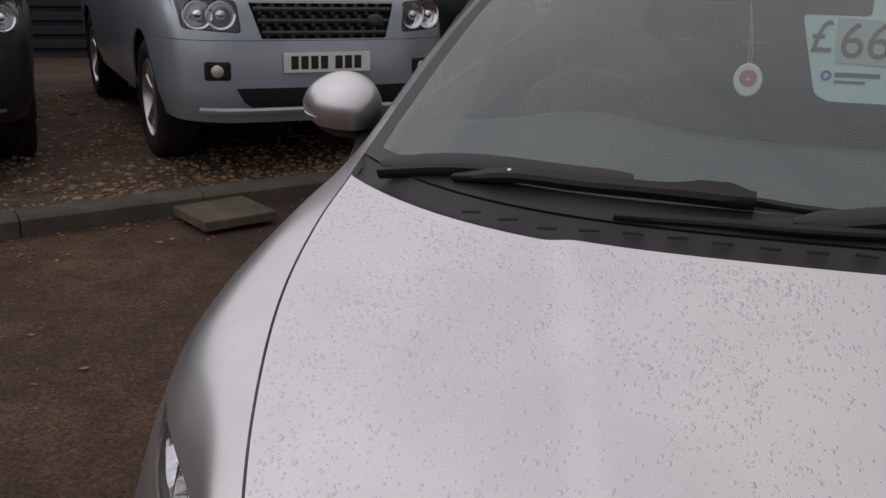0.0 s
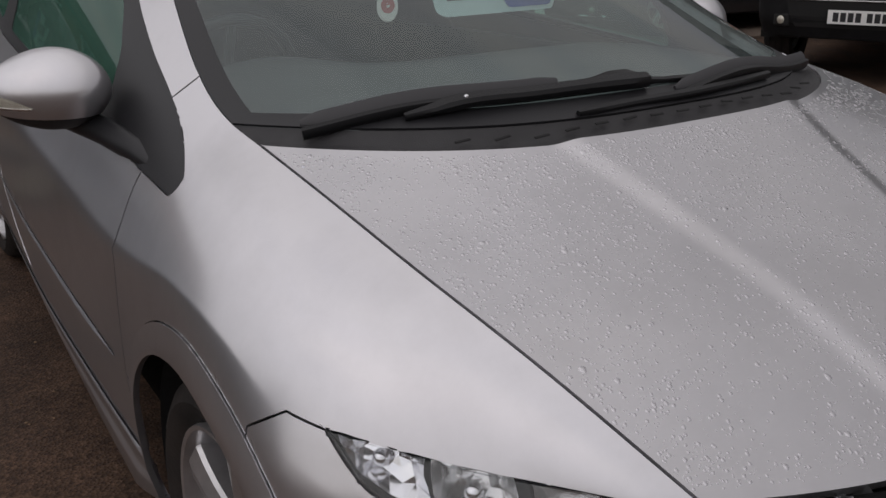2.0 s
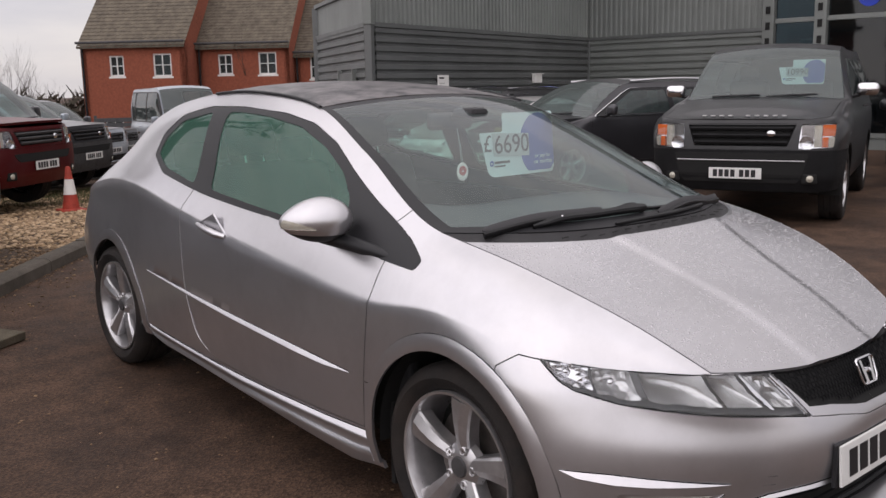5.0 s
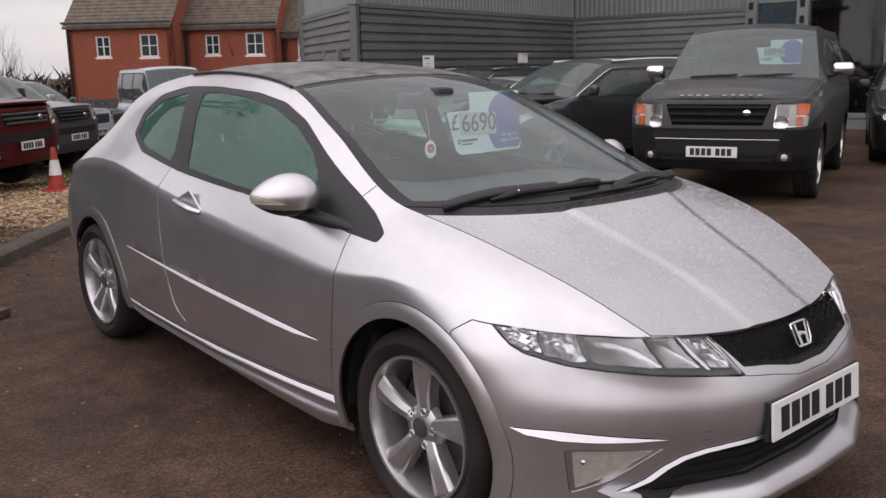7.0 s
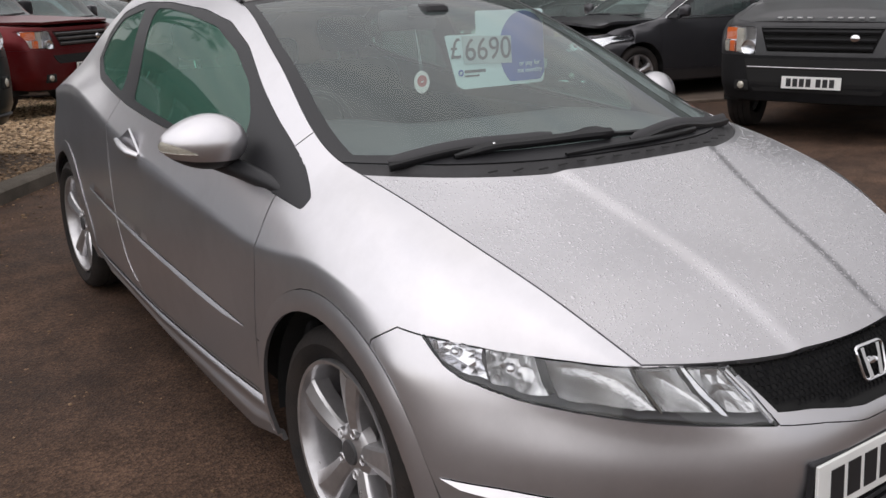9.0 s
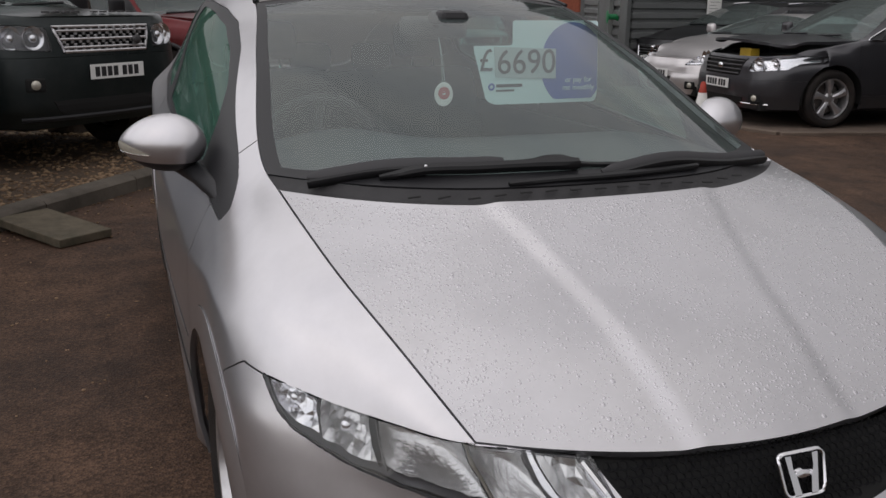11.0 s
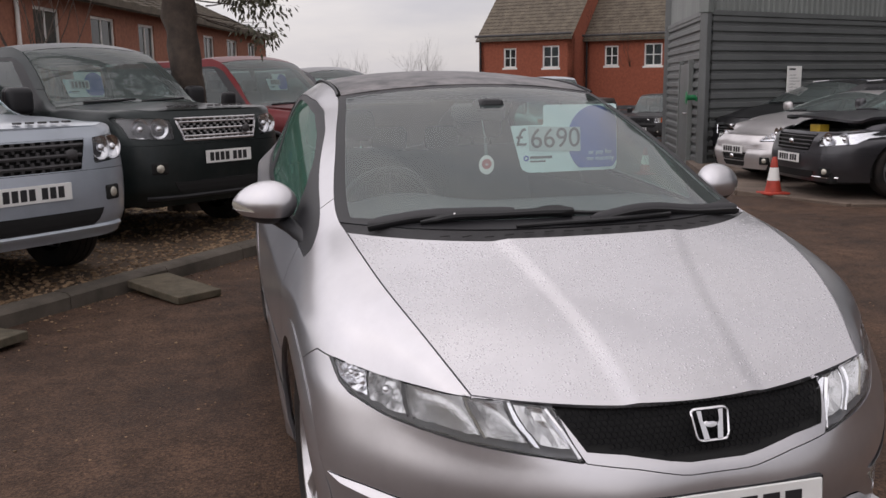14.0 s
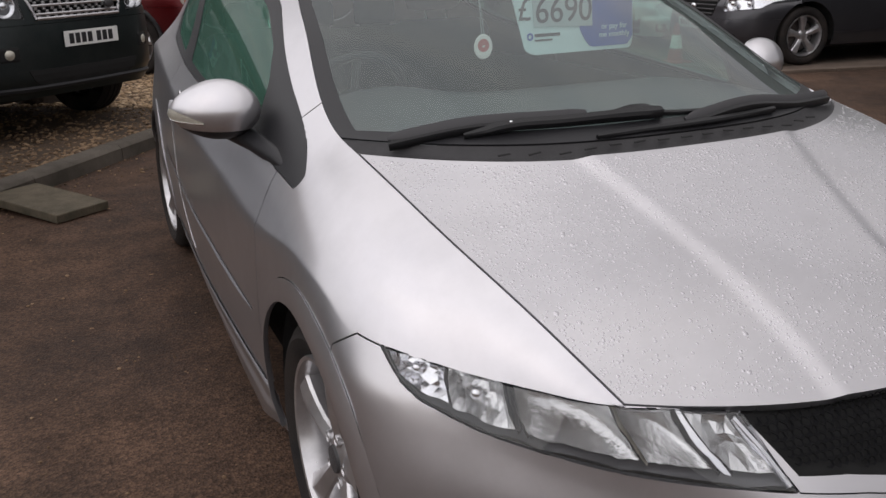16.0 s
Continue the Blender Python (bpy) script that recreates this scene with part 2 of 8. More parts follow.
def lathe(profile, steps=32, axis="X", m=None, bm=None, arc=(0, 360)):
    """Turns a profile of (radius, along) round the axis."""
    bm = bm or bmesh.new()
    m = m or Matrix()
    full = abs(arc[1] - arc[0]) >= 359.9
    rings = []
    for i in range(steps if full else steps + 1):
        a = radians(arc[0] + (arc[1] - arc[0]) * i / steps)
        row = []
        for r, h in profile:
            p = (h, r * math.cos(a), r * math.sin(a)) if axis == "X" else (r * math.cos(a), r * math.sin(a), h)
            row.append(bm.verts.new(m @ Vector(p)))
        rings.append(row)
    n = len(rings)
    for i in range(n if full else n - 1):
        a, b = rings[i], rings[(i + 1) % n]
        for j in range(len(profile) - 1):
            try:
                bm.faces.new((a[j], a[j + 1], b[j + 1], b[j]))
            except ValueError:
                pass
    bmesh.ops.remove_doubles(bm, verts=bm.verts[:], dist=1e-5)
    bmesh.ops.recalc_face_normals(bm, faces=bm.faces[:])
    return bm


def tube(points, radius, sides=8, bm=None, cap=True):
    """A round bar along points; radius one number or one for each point."""
    bm = bm or bmesh.new()
    pts = [Vector(p) for p in points]
    rad = radius if isinstance(radius, (list, tuple)) else [radius] * len(pts)
    rings = []
    up = Vector((0.31, 0.17, 0.93))
    for i, p in enumerate(pts):
        d = (pts[min(i + 1, len(pts) - 1)] - pts[max(i - 1, 0)]).normalized()
        u = d.cross(up).normalized()
        w = d.cross(u)
        rings.append([bm.verts.new(p + rad[i] * (u * math.cos(2 * math.pi * k / sides) + w * math.sin(2 * math.pi * k / sides))) for k in range(sides)])
    for a, b in zip(rings, rings[1:]):
        for k in range(sides):
            bm.faces.new((a[k], a[(k + 1) % sides], b[(k + 1) % sides], b[k]))
    if cap:
        bm.faces.new(rings[0][::-1])
        bm.faces.new(rings[-1])
    return bm


def prism(outline, y0, y1, m=None, bm=None, bevel=0.0):
    """A plate: outline of (x, z), from y0 to y1."""
    bm = bm or bmesh.new()
    m = m or Matrix()
    a = [bm.verts.new(m @ Vector((x, y0, z))) for x, z in outline]
    b = [bm.verts.new(m @ Vector((x, y1, z))) for x, z in outline]
    n = len(outline)
    fs = [bm.faces.new(a), bm.faces.new(b[::-1])]
    for i in range(n):
        fs.append(bm.faces.new((a[i], b[i], b[(i + 1) % n], a[(i + 1) % n])))
    bmesh.ops.recalc_face_normals(bm, faces=fs)
    if bevel:
        bmesh.ops.bevel(bm, geom=list(fs[0].edges), offset=bevel, segments=2, affect="EDGES", profile=0.5)
    return bm


def lettering(name, text, size, mat, parent, m, label="", depth=0.0008, spacing=1.0):
    """Raised writing as a mesh, lying in the xy plane of m."""
    cu = bpy.data.curves.new(name, "FONT")
    cu.body, cu.size, cu.extrude, cu.align_x, cu.align_y, cu.space_character = text, size, depth, "CENTER", "CENTER", spacing
    tmp = bpy.data.objects.new(name, cu)
    me = bpy.data.meshes.new_from_object(tmp)
    bpy.data.objects.remove(tmp)
    me.name = name
    me.transform(m)
    return link_mesh(name, me, mat, parent, label)


def unit(a):
    return a / np.maximum(np.linalg.norm(a, axis=-1, keepdims=True), 1e-9)


def smooth_line(P, per, breaks=(), mirror=False):
    """A smooth curve through the points P (first axis), per steps a segment. breaks: points where it may kink. mirror: the ends cross x = 0 squarely."""
    P = np.asarray(P, float)
    K = len(P)
    d = P[1:] - P[:-1]
    h = np.maximum(np.linalg.norm(d, axis=-1, keepdims=True), 1e-6)
    g = d / h
    tl, tr = np.zeros_like(P), np.zeros_like(P)
    for i in range(K):
        if i == 0:
            t = g[0]
        elif i == K - 1:
            t = g[-1]
        else:
            t = (g[i - 1] * h[i] + g[i] * h[i - 1]) / (h[i] + h[i - 1])
        tl[i] = tr[i] = t
        if i in breaks and 0 < i < K - 1:
            tl[i], tr[i] = g[i - 1], g[i]
    if mirror:
        for i in (0, K - 1):
            tl[i] = tr[i] = np.array([np.sign(g[0 if i == 0 else -1][0]) or 1.0, 0.0, 0.0])
    out = []
    for i in range(K - 1):
        for k in range(per):
            s = k / per
            out.append((2 * s**3 - 3 * s**2 + 1) * P[i] + (s**3 - 2 * s**2 + s) * h[i] * tr[i] + (3 * s**2 - 2 * s**3) * P[i + 1] + (s**3 - s**2) * h[i] * tl[i + 1])
    out.append(P[-1])
    return np.array(out)


def loft(levels, per_u, per_v, creases=(), kinks={}):
    """A skin over level lines, each with the same number of stations."""
    rows = np.array([smooth_line(l, per_u, kinks.get(i, ()), True) for i, l in enumerate(levels)])
    return smooth_line(rows, per_v, breaks=creases)      # [v, u, xyz]


def grid_normals(G):
    du = np.gradient(G, axis=1)
    dv = np.gradient(G, axis=0)
    return unit(np.cross(du, dv))


def ease_normals(G, N, folds):
    """Evens the normals along the body, and across it between the folded rows."""
    keep = np.clip((G[..., 1:2] + .45) / .3, .12, 1) * np.clip((2.9 - G[..., 1:2]) / .4, .1, 1)
    M = N.copy()
    for k in range(60):
        A = M.copy()
        A[:, 1:-1] = .25 * M[:, :-2] + .5 * M[:, 1:-1] + .25 * M[:, 2:]
        M = M + (A - M) * keep
        if k % 6 == 0:
            B = M.copy()
            B[1:-1] = .25 * M[:-2] + .5 * M[1:-1] + .25 * M[2:]
            for f in folds:
                B[f - 1:f + 2] = M[f - 1:f + 2]
            M = B
    return unit(M)


def skin(G, flip=False, ease=()):
    """A bmesh of a grid, with the smooth normals kept on its vertices."""
    N = grid_normals(G) * (-1 if flip else 1)
    if ease:
        N = ease_normals(G, N, ease)
    bm = bmesh.new()
    lay = bm.verts.layers.float_vector.new("nrm")
    nv, nu = G.shape[:2]
    vs = [[bm.verts.new(G[i, j]) for j in range(nu)] for i in range(nv)]
    for i in range(nv):
        for j in range(nu):
            vs[i][j][lay] = N[i, j]
    for i in range(nv - 1):
        for j in range(nu - 1):
            q = (vs[i][j], vs[i][j + 1], vs[i + 1][j + 1], vs[i + 1][j])
            if (q[0].co - q[2].co).length < 1e-6 or (q[1].co - q[3].co).length < 1e-6:
                continue
            bm.faces.new(q[::-1] if flip else q)
    return bm


def inside(poly, p):
    c = False
    for (x0, y0), (x1, y1) in zip(poly, poly[1:] + poly[:1]):
        if (y0 > p[1]) != (y1 > p[1]) and p[0] < (x1 - x0) * (p[1] - y0) / (y1 - y0) + x0:
            c = not c
    return c


class View:
    """A flat view of a skin, along a direction, in which outlines are drawn and cut."""
    def __init__(self, direction):
        self.d = Vector(direction).normalized()
        self.u = Vector((0, 0, 1)).cross(self.d).normalized()
        self.v = self.d.cross(self.u)

    def flat(self, p):
        p = Vector(p)
        return (p.dot(self.u), p.dot(self.v))


SIDE, FRONT = View((1, 0, 0)), View((0, -1, 0))          # SIDE: (y, z); FRONT: (x, z)


def carve(bm, view, outline, where=lambda c: True):
    """Cuts the skin along a closed outline and returns the faces inside it."""
    xs, ys = [p[0] for p in outline], [p[1] for p in outline]
    lo, hi = (min(xs) - 0.03, min(ys) - 0.03), (max(xs) + 0.03, max(ys) + 0.03)

    def span(f):
        q = [view.flat(v.co) for v in f.verts]
        return min(a for a, _ in q), max(a for a, _ in q), min(b for _, b in q), max(b for _, b in q)
    cand = {f: s for f in bm.faces if where(f.calc_center_median()) for s in [span(f)] if s[1] > lo[0] and s[0] < hi[0] and s[3] > lo[1] and s[2] < hi[1]}
    for a, b in zip(outline, outline[1:] + outline[:1]):
        e = 1e-4
        x0, x1, y0, y1 = min(a[0], b[0]) - e, max(a[0], b[0]) + e, min(a[1], b[1]) - e, max(a[1], b[1]) + e
        sel = [f for f, s in cand.items() if f.is_valid and s[1] > x0 and s[0] < x1 and s[3] > y0 and s[2] < y1]
        if not sel:
            continue
        n2 = (b[1] - a[1], a[0] - b[0])
        co = view.u * a[0] + view.v * a[1]
        no = (view.u * n2[0] + view.v * n2[1]).normalized()
        geom = list({v for f in sel for v in f.verts}) + list({q for f in sel for q in f.edges}) + sel
        r = bmesh.ops.bisect_plane(bm, geom=geom, dist=1e-5, plane_co=co, plane_no=no)
        for f in r["geom"]:
            if isinstance(f, bmesh.types.BMFace) and f.is_valid:
                cand[f] = span(f)
    return [f for f in cand if f.is_valid and inside(outline, view.flat(f.calc_center_median()))]


def lift(bm, faces):
    """Takes faces out of a skin as arrays: points, normals, faces."""
    lay = bm.verts.layers.float_vector["nrm"]
    index, P, N, F = {}, [], [], []
    for f in faces:
        row = []
        for v in f.verts:
            if v not in index:
                index[v] = len(P)
                P.append(tuple(v.co))
                N.append(tuple(v[lay]))
            row.append(index[v])
        F.append(row)
    bmesh.ops.delete(bm, geom=faces, context="FACES")
    return np.array(P).reshape(-1, 3), np.array(N).reshape(-1, 3), F


def panel(name, data, mat, parent, label="", side=1, both=False, gap=0.0015, lip=0.012, sink=0.0, keep_center=True):
    """A sheet panel with a turned-in lip all round. side -1 mirrors it; both joins it with its mirror image."""
    P, N, F = data
    if not F:
        return None
    P, N = P.copy(), unit(N)
    edges = {}
    for f in F:
        for a, b in zip(f, f[1:] + f[:1]):
            edges[(a, b)] = f
    rim = [(a, b, f) for (a, b), f in edges.items() if (b, a) not in edges and not (keep_center and abs(P[a][0]) < 2e-3 and abs(P[b][0]) < 2e-3)]
    move = np.zeros_like(P)
    for a, b, f in rim:
        d = unit(P[b] - P[a])
        w = P[f].mean(axis=0) - (P[a] + P[b]) / 2
        w = unit(w - d * w.dot(d))
        move[a] += w
        move[b] += w
    n = np.linalg.norm(move, axis=1, keepdims=True)
    P = P + np.where(n > 1e-6, move / np.maximum(n, 1e-6), 0) * gap - N * sink
    V, M, FF = [P], [N], [list(f) for f in F]
    k = len(P)
    extra_v, extra_n = [], []
    for a, b, f in rim:
        q = [P[a], P[a] - N[a] * lip, P[b] - N[b] * lip, P[b]]
        nn = unit(np.cross(q[1] - q[0], q[3] - q[0]))
        extra_v += q
        extra_n += [nn] * 4
        FF.append([k, k + 1, k + 2, k + 3])
        k += 4
    if extra_v:
        V.append(np.array(extra_v))
        M.append(np.array(extra_n))
    V, M = np.concatenate(V), np.concatenate(M)
    if side < 0 or both:
        MV, MM = V * (-1, 1, 1), M * (-1, 1, 1)
        MF = [f[::-1] for f in FF]
        if both:
            MF = [[i + len(V) for i in f] for f in MF]
            V, M, FF = np.concatenate([V, MV]), np.concatenate([M, MM]), FF + MF
        else:
            V, M, FF = MV, MM, MF
    me = bpy.data.meshes.new(name)
    me.from_pydata(V.tolist(), [], FF)
    me.update()
    for p in me.polygons:
        p.use_smooth = True
    me.normals_split_custom_set_from_vertices(M.tolist())
    return link_mesh(name, me, mat, parent, label)


def arc_points(cx, cz, r, a0, a1, n):
    return [(cx + r * math.cos(radians(a0 + (a1 - a0) * i / n)), cz + r * math.sin(radians(a0 + (a1 - a0) * i / n))) for i in range(n + 1)]


def rounded(points, r=0.02, n=4):
    """Rounds the corners of a closed outline."""
    out = []
    k = len(points)
    for i in range(k):
        p, a, b = Vector(points[i]), Vector(points[i - 1]), Vector(points[(i + 1) % k])
        da, db = (a - p), (b - p)
        q = min(r, da.length * 0.45, db.length * 0.45)
        s, e = p + da.normalized() * q, p + db.normalized() * q
        for j in range(n + 1):
            t = j / n
            out.append(tuple((1 - t) ** 2 * s + 2 * t * (1 - t) * p + t * t * e))
    return out


def plate(parent, m, label, mat=None, w=0.52, h=0.111):
    """A number plate: a white sheet with a thin rim and plain bars for its characters."""
    b = box((-w / 2, -0.004, -h / 2), (w / 2, 0.004, h / 2), 0.002, m)
    pl = part("number_plate", b, PLATE_WHITE, parent, label)
    x = -w * 0.42
    for i in range(7):
        if i == 4:
            x += w * 0.055
        part("plate_bar", box((x, -0.0062, -h * 0.33), (x + w * 0.083, -0.0045, h * 0.33), 0.0, m), INK, pl)
        x += w * 0.112
    return pl


def wheel(parent, x, y, r, rim_r, width, side, spokes=5, dark_hub=True, per=48, twin=False):
    """A road wheel: tyre with tread, alloy rim with spokes, brake disc. side: -1 outer face towards -x."""
    w = thing("wheel", "", "", Matrix.Translation((x, y, r)))
    w.parent = parent
    s = side
    ty = [(rim_r * 0.97, -0.02), (rim_r + 0.008, -0.002), (rim_r + 0.02, 0.008), ((r + rim_r) / 2, 0.016), (r - 0.03, 0.012), (r - 0.012, 0.0), (r - 0.001, -0.020), (r, -.050), (r - .007, -.052), (r - .007, -.060), (r, -.062), (r, -.095), (r - .007, -.097), (r - .007, -.107), (r, -.109), (r, -.150), (r - .007, -.152), (r - .007, -.160), (r, -.162), (r - 0.012, -width), (rim_r, -width + 0.01), (rim_r * 0.97, -width + 0.02)]
    bm = lathe([(a, h * s) for a, h in ty], per, "X")
    part("tyre", bm, RUBBER, w, "dusty black rubber tyre", smooth=40)
    rim = [(rim_r * 0.985, -0.03), (rim_r * 1.0, -0.004), (rim_r * 0.99, 0.004), (rim_r * 0.955, 0.002), (rim_r * 0.93, -0.012), (rim_r * 0.90, -0.045), (rim_r * 0.88, -width * 0.8)]
    bm = lathe([(a, h * s) for a, h in rim], per, "X")
    part("rim", bm, ALLOY, w, smooth=40)
    bm = lathe([(0.0, -0.1 * s), (rim_r * 0.72, -0.1 * s), (rim_r * 0.72, -0.115 * s), (0.0, -0.115 * s)], 32, "X")
    part("brake_disc", bm, DISC_STEEL, w, smooth=30)
    # a near-black disc paints the shade behind the spokes
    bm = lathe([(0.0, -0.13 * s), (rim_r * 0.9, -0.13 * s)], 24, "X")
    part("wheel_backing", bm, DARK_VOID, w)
    hub = [(0.0, -0.022), (0.034, -0.022), (0.040, -0.024), (0.058, -0.030), (0.070, -0.038), (0.078, -0.06)]
    bm = lathe([(a, h * s) for a, h in hub], 32, "X")
    part("hub", bm, ALLOY, w, smooth=35)
    k = rim_r / .236
    for i in range(spokes):
        a = 2 * math.pi * (i + 0.07) / spokes
        turn = Matrix.Rotation(a, 4, "X")
        bm = bmesh.new()
        rows = []
        # one broad facet and one narrow one meet in a ridge that bends along the spoke; the foot steps down to the rim
        for rr, hw, hh, off in ((.036, .026, -.026, .0), (.065, .027, -.022, .001), (.10, .030, -.015, .003), (.14, .036, -.010, .004), (.18, .043, -.007, .003), (.213, .050, -.006, .0), (.2135, .050, -.014, .0), (.228, .053, -.018, .0)):
            row = []
            for ww, dz in ((-1.0, -0.055), (-1.0, -0.016), (-0.90, -0.008), (-0.25 + off * 20, 0.003), (0.72, -0.006), (0.92, -0.012), (1.0, -0.020), (1.0, -0.055)):
                row.append(bm.verts.new(turn @ Vector((s * (hh + dz), (ww * hw + off) * k, rr * k))))
            rows.append(row)
        for r0, r1 in zip(rows, rows[1:]):
            for q in range(7):
                bm.faces.new((r0[q], r0[q + 1], r1[q + 1], r1[q]))
        bmesh.ops.recalc_face_normals(bm, faces=bm.faces[:])
        part("spoke", bm, ALLOY, w, smooth=18)
        if per >= 48:
            mm = Matrix.Rotation(a + .20, 4, "X") @ Matrix.Translation((0, 0, 0.056))
            part("nut_pocket", lathe([(.0105, -0.034 * s), (.0105, -0.0215 * s), (.0120, -0.0195 * s), (.0145, -0.0215 * s), (.016, -0.034 * s)], 20, "X", mm), ALLOY, w, smooth=40)
            part("pocket_floor", lathe([(0, -0.030 * s), (.0105, -0.030 * s)], 16, "X", mm), DARK_VOID, w)
            part("wheel_nut", lathe([(0.0, -0.022 * s), (.0035, -0.0215 * s), (0.0062, -0.024 * s), (0.0070, -0.031 * s)], 6, "X", mm), DISC_STEEL, w)
    if dark_hub:
        part("hub_cap", lathe([(0.0, -0.014 * s), (0.030, -0.0155 * s), (0.033, -0.022 * s)], 24, "X"), GREY_TRIM, w, "dark centre cap", smooth=30)
    return w

# ---- ground ----
def fall(x, y):
    """The lot is level round the car, dips a little towards the showroom and falls away towards the houses."""
    dip = -0.015 * min(max(x - 3.0, 0.0), 3.2)
    return dip + (-0.042 * max(0.0, y - 7.0) if y < 43 else -1.51)


KERB_A, KERB_B = Vector((-6.0, -1.40, 0)), Vector((5.2, 12.2, 0))
KD = (KERB_B - KERB_A).normalized()
KN = Vector((-KD.y, KD.x, 0))                      # towards the gravel bed
BED_Z = 0.085
def tarmac_material():
    """Damp brown tarmac: chippings, fine grit, darker worn patches and pale dust."""
    m = bpy.data.materials.new("damp_tarmac")
    m.use_nodes = True
    nt = m.node_tree
    b = nt.nodes["Principled BSDF"]
    b.inputs["Specular IOR Level"].default_value = 0.22
    tc = nt.nodes.new("ShaderNodeTexCoord")

    def noise_node(scale, detail, rough=0.6):
        n = nt.nodes.new("ShaderNodeTexNoise")
        n.inputs["Scale"].default_value, n.inputs["Detail"].default_value, n.inputs["Roughness"].default_value = scale, detail, rough
        nt.links.new(tc.outputs["Object"], n.inputs["Vector"])
        return n.outputs["Fac"]

    def spread(src, lo, hi, to_lo, to_hi):
        r = nt.nodes.new("ShaderNodeMapRange")
        r.inputs["From Min"].default_value, r.inputs["From Max"].default_value = lo, hi
        r.inputs["To Min"].default_value, r.inputs["To Max"].default_value = to_lo, to_hi
        nt.links.new(src, r.inputs["Value"])
        return r.outputs["Result"]

    def scaled(vec, f):
        s_ = nt.nodes.new("ShaderNodeVectorMath")
        s_.operation = "SCALE"
        nt.links.new(vec, s_.inputs[0])
        nt.links.new(f, s_.inputs["Scale"])
        return s_.outputs["Vector"]
    big = noise_node(0.9, 9, 0.68)
    ramp = nt.nodes.new("ShaderNodeValToRGB")
    ramp.color_ramp.elements[0].position, ramp.color_ramp.elements[0].color = 0.36, (0.037, 0.0218, 0.0147, 1)
    ramp.color_ramp.elements[1].position, ramp.color_ramp.elements[1].color = 0.66, (0.081, 0.0483, 0.0318, 1)
    nt.links.new(big, ramp.inputs["Fac"])
    patches = spread(noise_node(5.5, 7, 0.65), 0.3, 0.7, 0.62, 1.42)
    grit = spread(noise_node(60, 5, 0.7), 0.25, 0.75, 0.35, 1.75)
    cells = nt.nodes.new("ShaderNodeTexVoronoi")
    cells.inputs["Scale"].default_value = 110
    nt.links.new(tc.outputs["Object"], cells.inputs["Vector"])
    split = nt.nodes.new("ShaderNodeSeparateColor")
    nt.links.new(cells.outputs["Color"], split.inputs["Color"])
    chips = spread(split.outputs["Red"], 0.0, 1.0, 0.6, 1.4)
    col = scaled(scaled(scaled(ramp.outputs["Color"], patches), grit), chips)
    nt.links.new(col, b.inputs["Base Color"])
    nt.links.new(spread(big, 0.3, 0.7, 0.62, 0.92), b.inputs["Roughness"])
    bp = nt.nodes.new("ShaderNodeBump")
    bp.inputs["Strength"].default_value, bp.inputs["Distance"].default_value = 0.6, 0.005
    nt.links.new(cells.outputs["Distance"], bp.inputs["Height"])
    nt.links.new(bp.outputs["Normal"], b.inputs["Normal"])
    return m


TARMAC = tarmac_material()
GRAVEL_BASE = material("gravel_bed_soil", (0.085, 0.054, 0.031), 0.95, color2=(0.040, 0.026, 0.016), vary_scale=2.2, bump=1.0, bump_scale=60)
KERB_MAT = material("weathered_kerb_concrete", (0.105, 0.088, 0.070), 0.9, color2=(0.050, 0.042, 0.032), vary_scale=3.0, bump=0.5, bump_scale=120)


def build_ground():
    bm = bmesh.new()
    xs = sorted({round(v, 2) for v in list(np.linspace(-12, 24, 73)) + [-400, -150, -60, -25, 40, 80, 200, 400]})
    ys = sorted({round(v, 2) for v in list(np.linspace(-8, 30, 77)) + [-400, -150, -60, -25, 40, 55, 90, 200, 600]})
    vs = [[bm.verts.new((x, y, fall(x, y))) for x in xs] for y in ys]
    for a, b in zip(vs, vs[1:]):
        for i in range(len(xs) - 1):
            bm.faces.new((a[i], a[i + 1], b[i + 1], b[i]))
    g = part("ground", bm, TARMAC, None, smooth=30)
    tagged(g, "damp dark brown tarmac of a car sales lot", "ground", kind="structure")


def build_bed():
    bm = bmesh.new()
    n = 60
    rows = []
    L = (KERB_B - KERB_A).length
    for i in range(n + 1):
        row = []
        for k in range(25):
            p = KERB_A + KD * (L * i / n) + KN * (0.13 + (k / 24) ** 1.6 * 14.0)
            row.append(bm.verts.new((p.x, p.y, fall(p.x, p.y) + BED_Z + 0.025 * noise.noise(p * 1.7))))
        rows.append(row)
    for a, b in zip(rows, rows[1:]):
        for k in range(24):
            bm.faces.new((a[k], b[k], b[k + 1], a[k + 1]))
    bmesh.ops.recalc_face_normals(bm, faces=bm.faces[:])
    if sum(f.normal.z for f in bm.faces) < 0:
        bmesh.ops.reverse_faces(bm, faces=bm.faces[:])
    ob = part("gravel_bed", bm, GRAVEL_BASE, None, smooth=60)
    tagged(ob, "brown gravel bed behind the kerb", "gravel bed", kind="structure")
    return ob


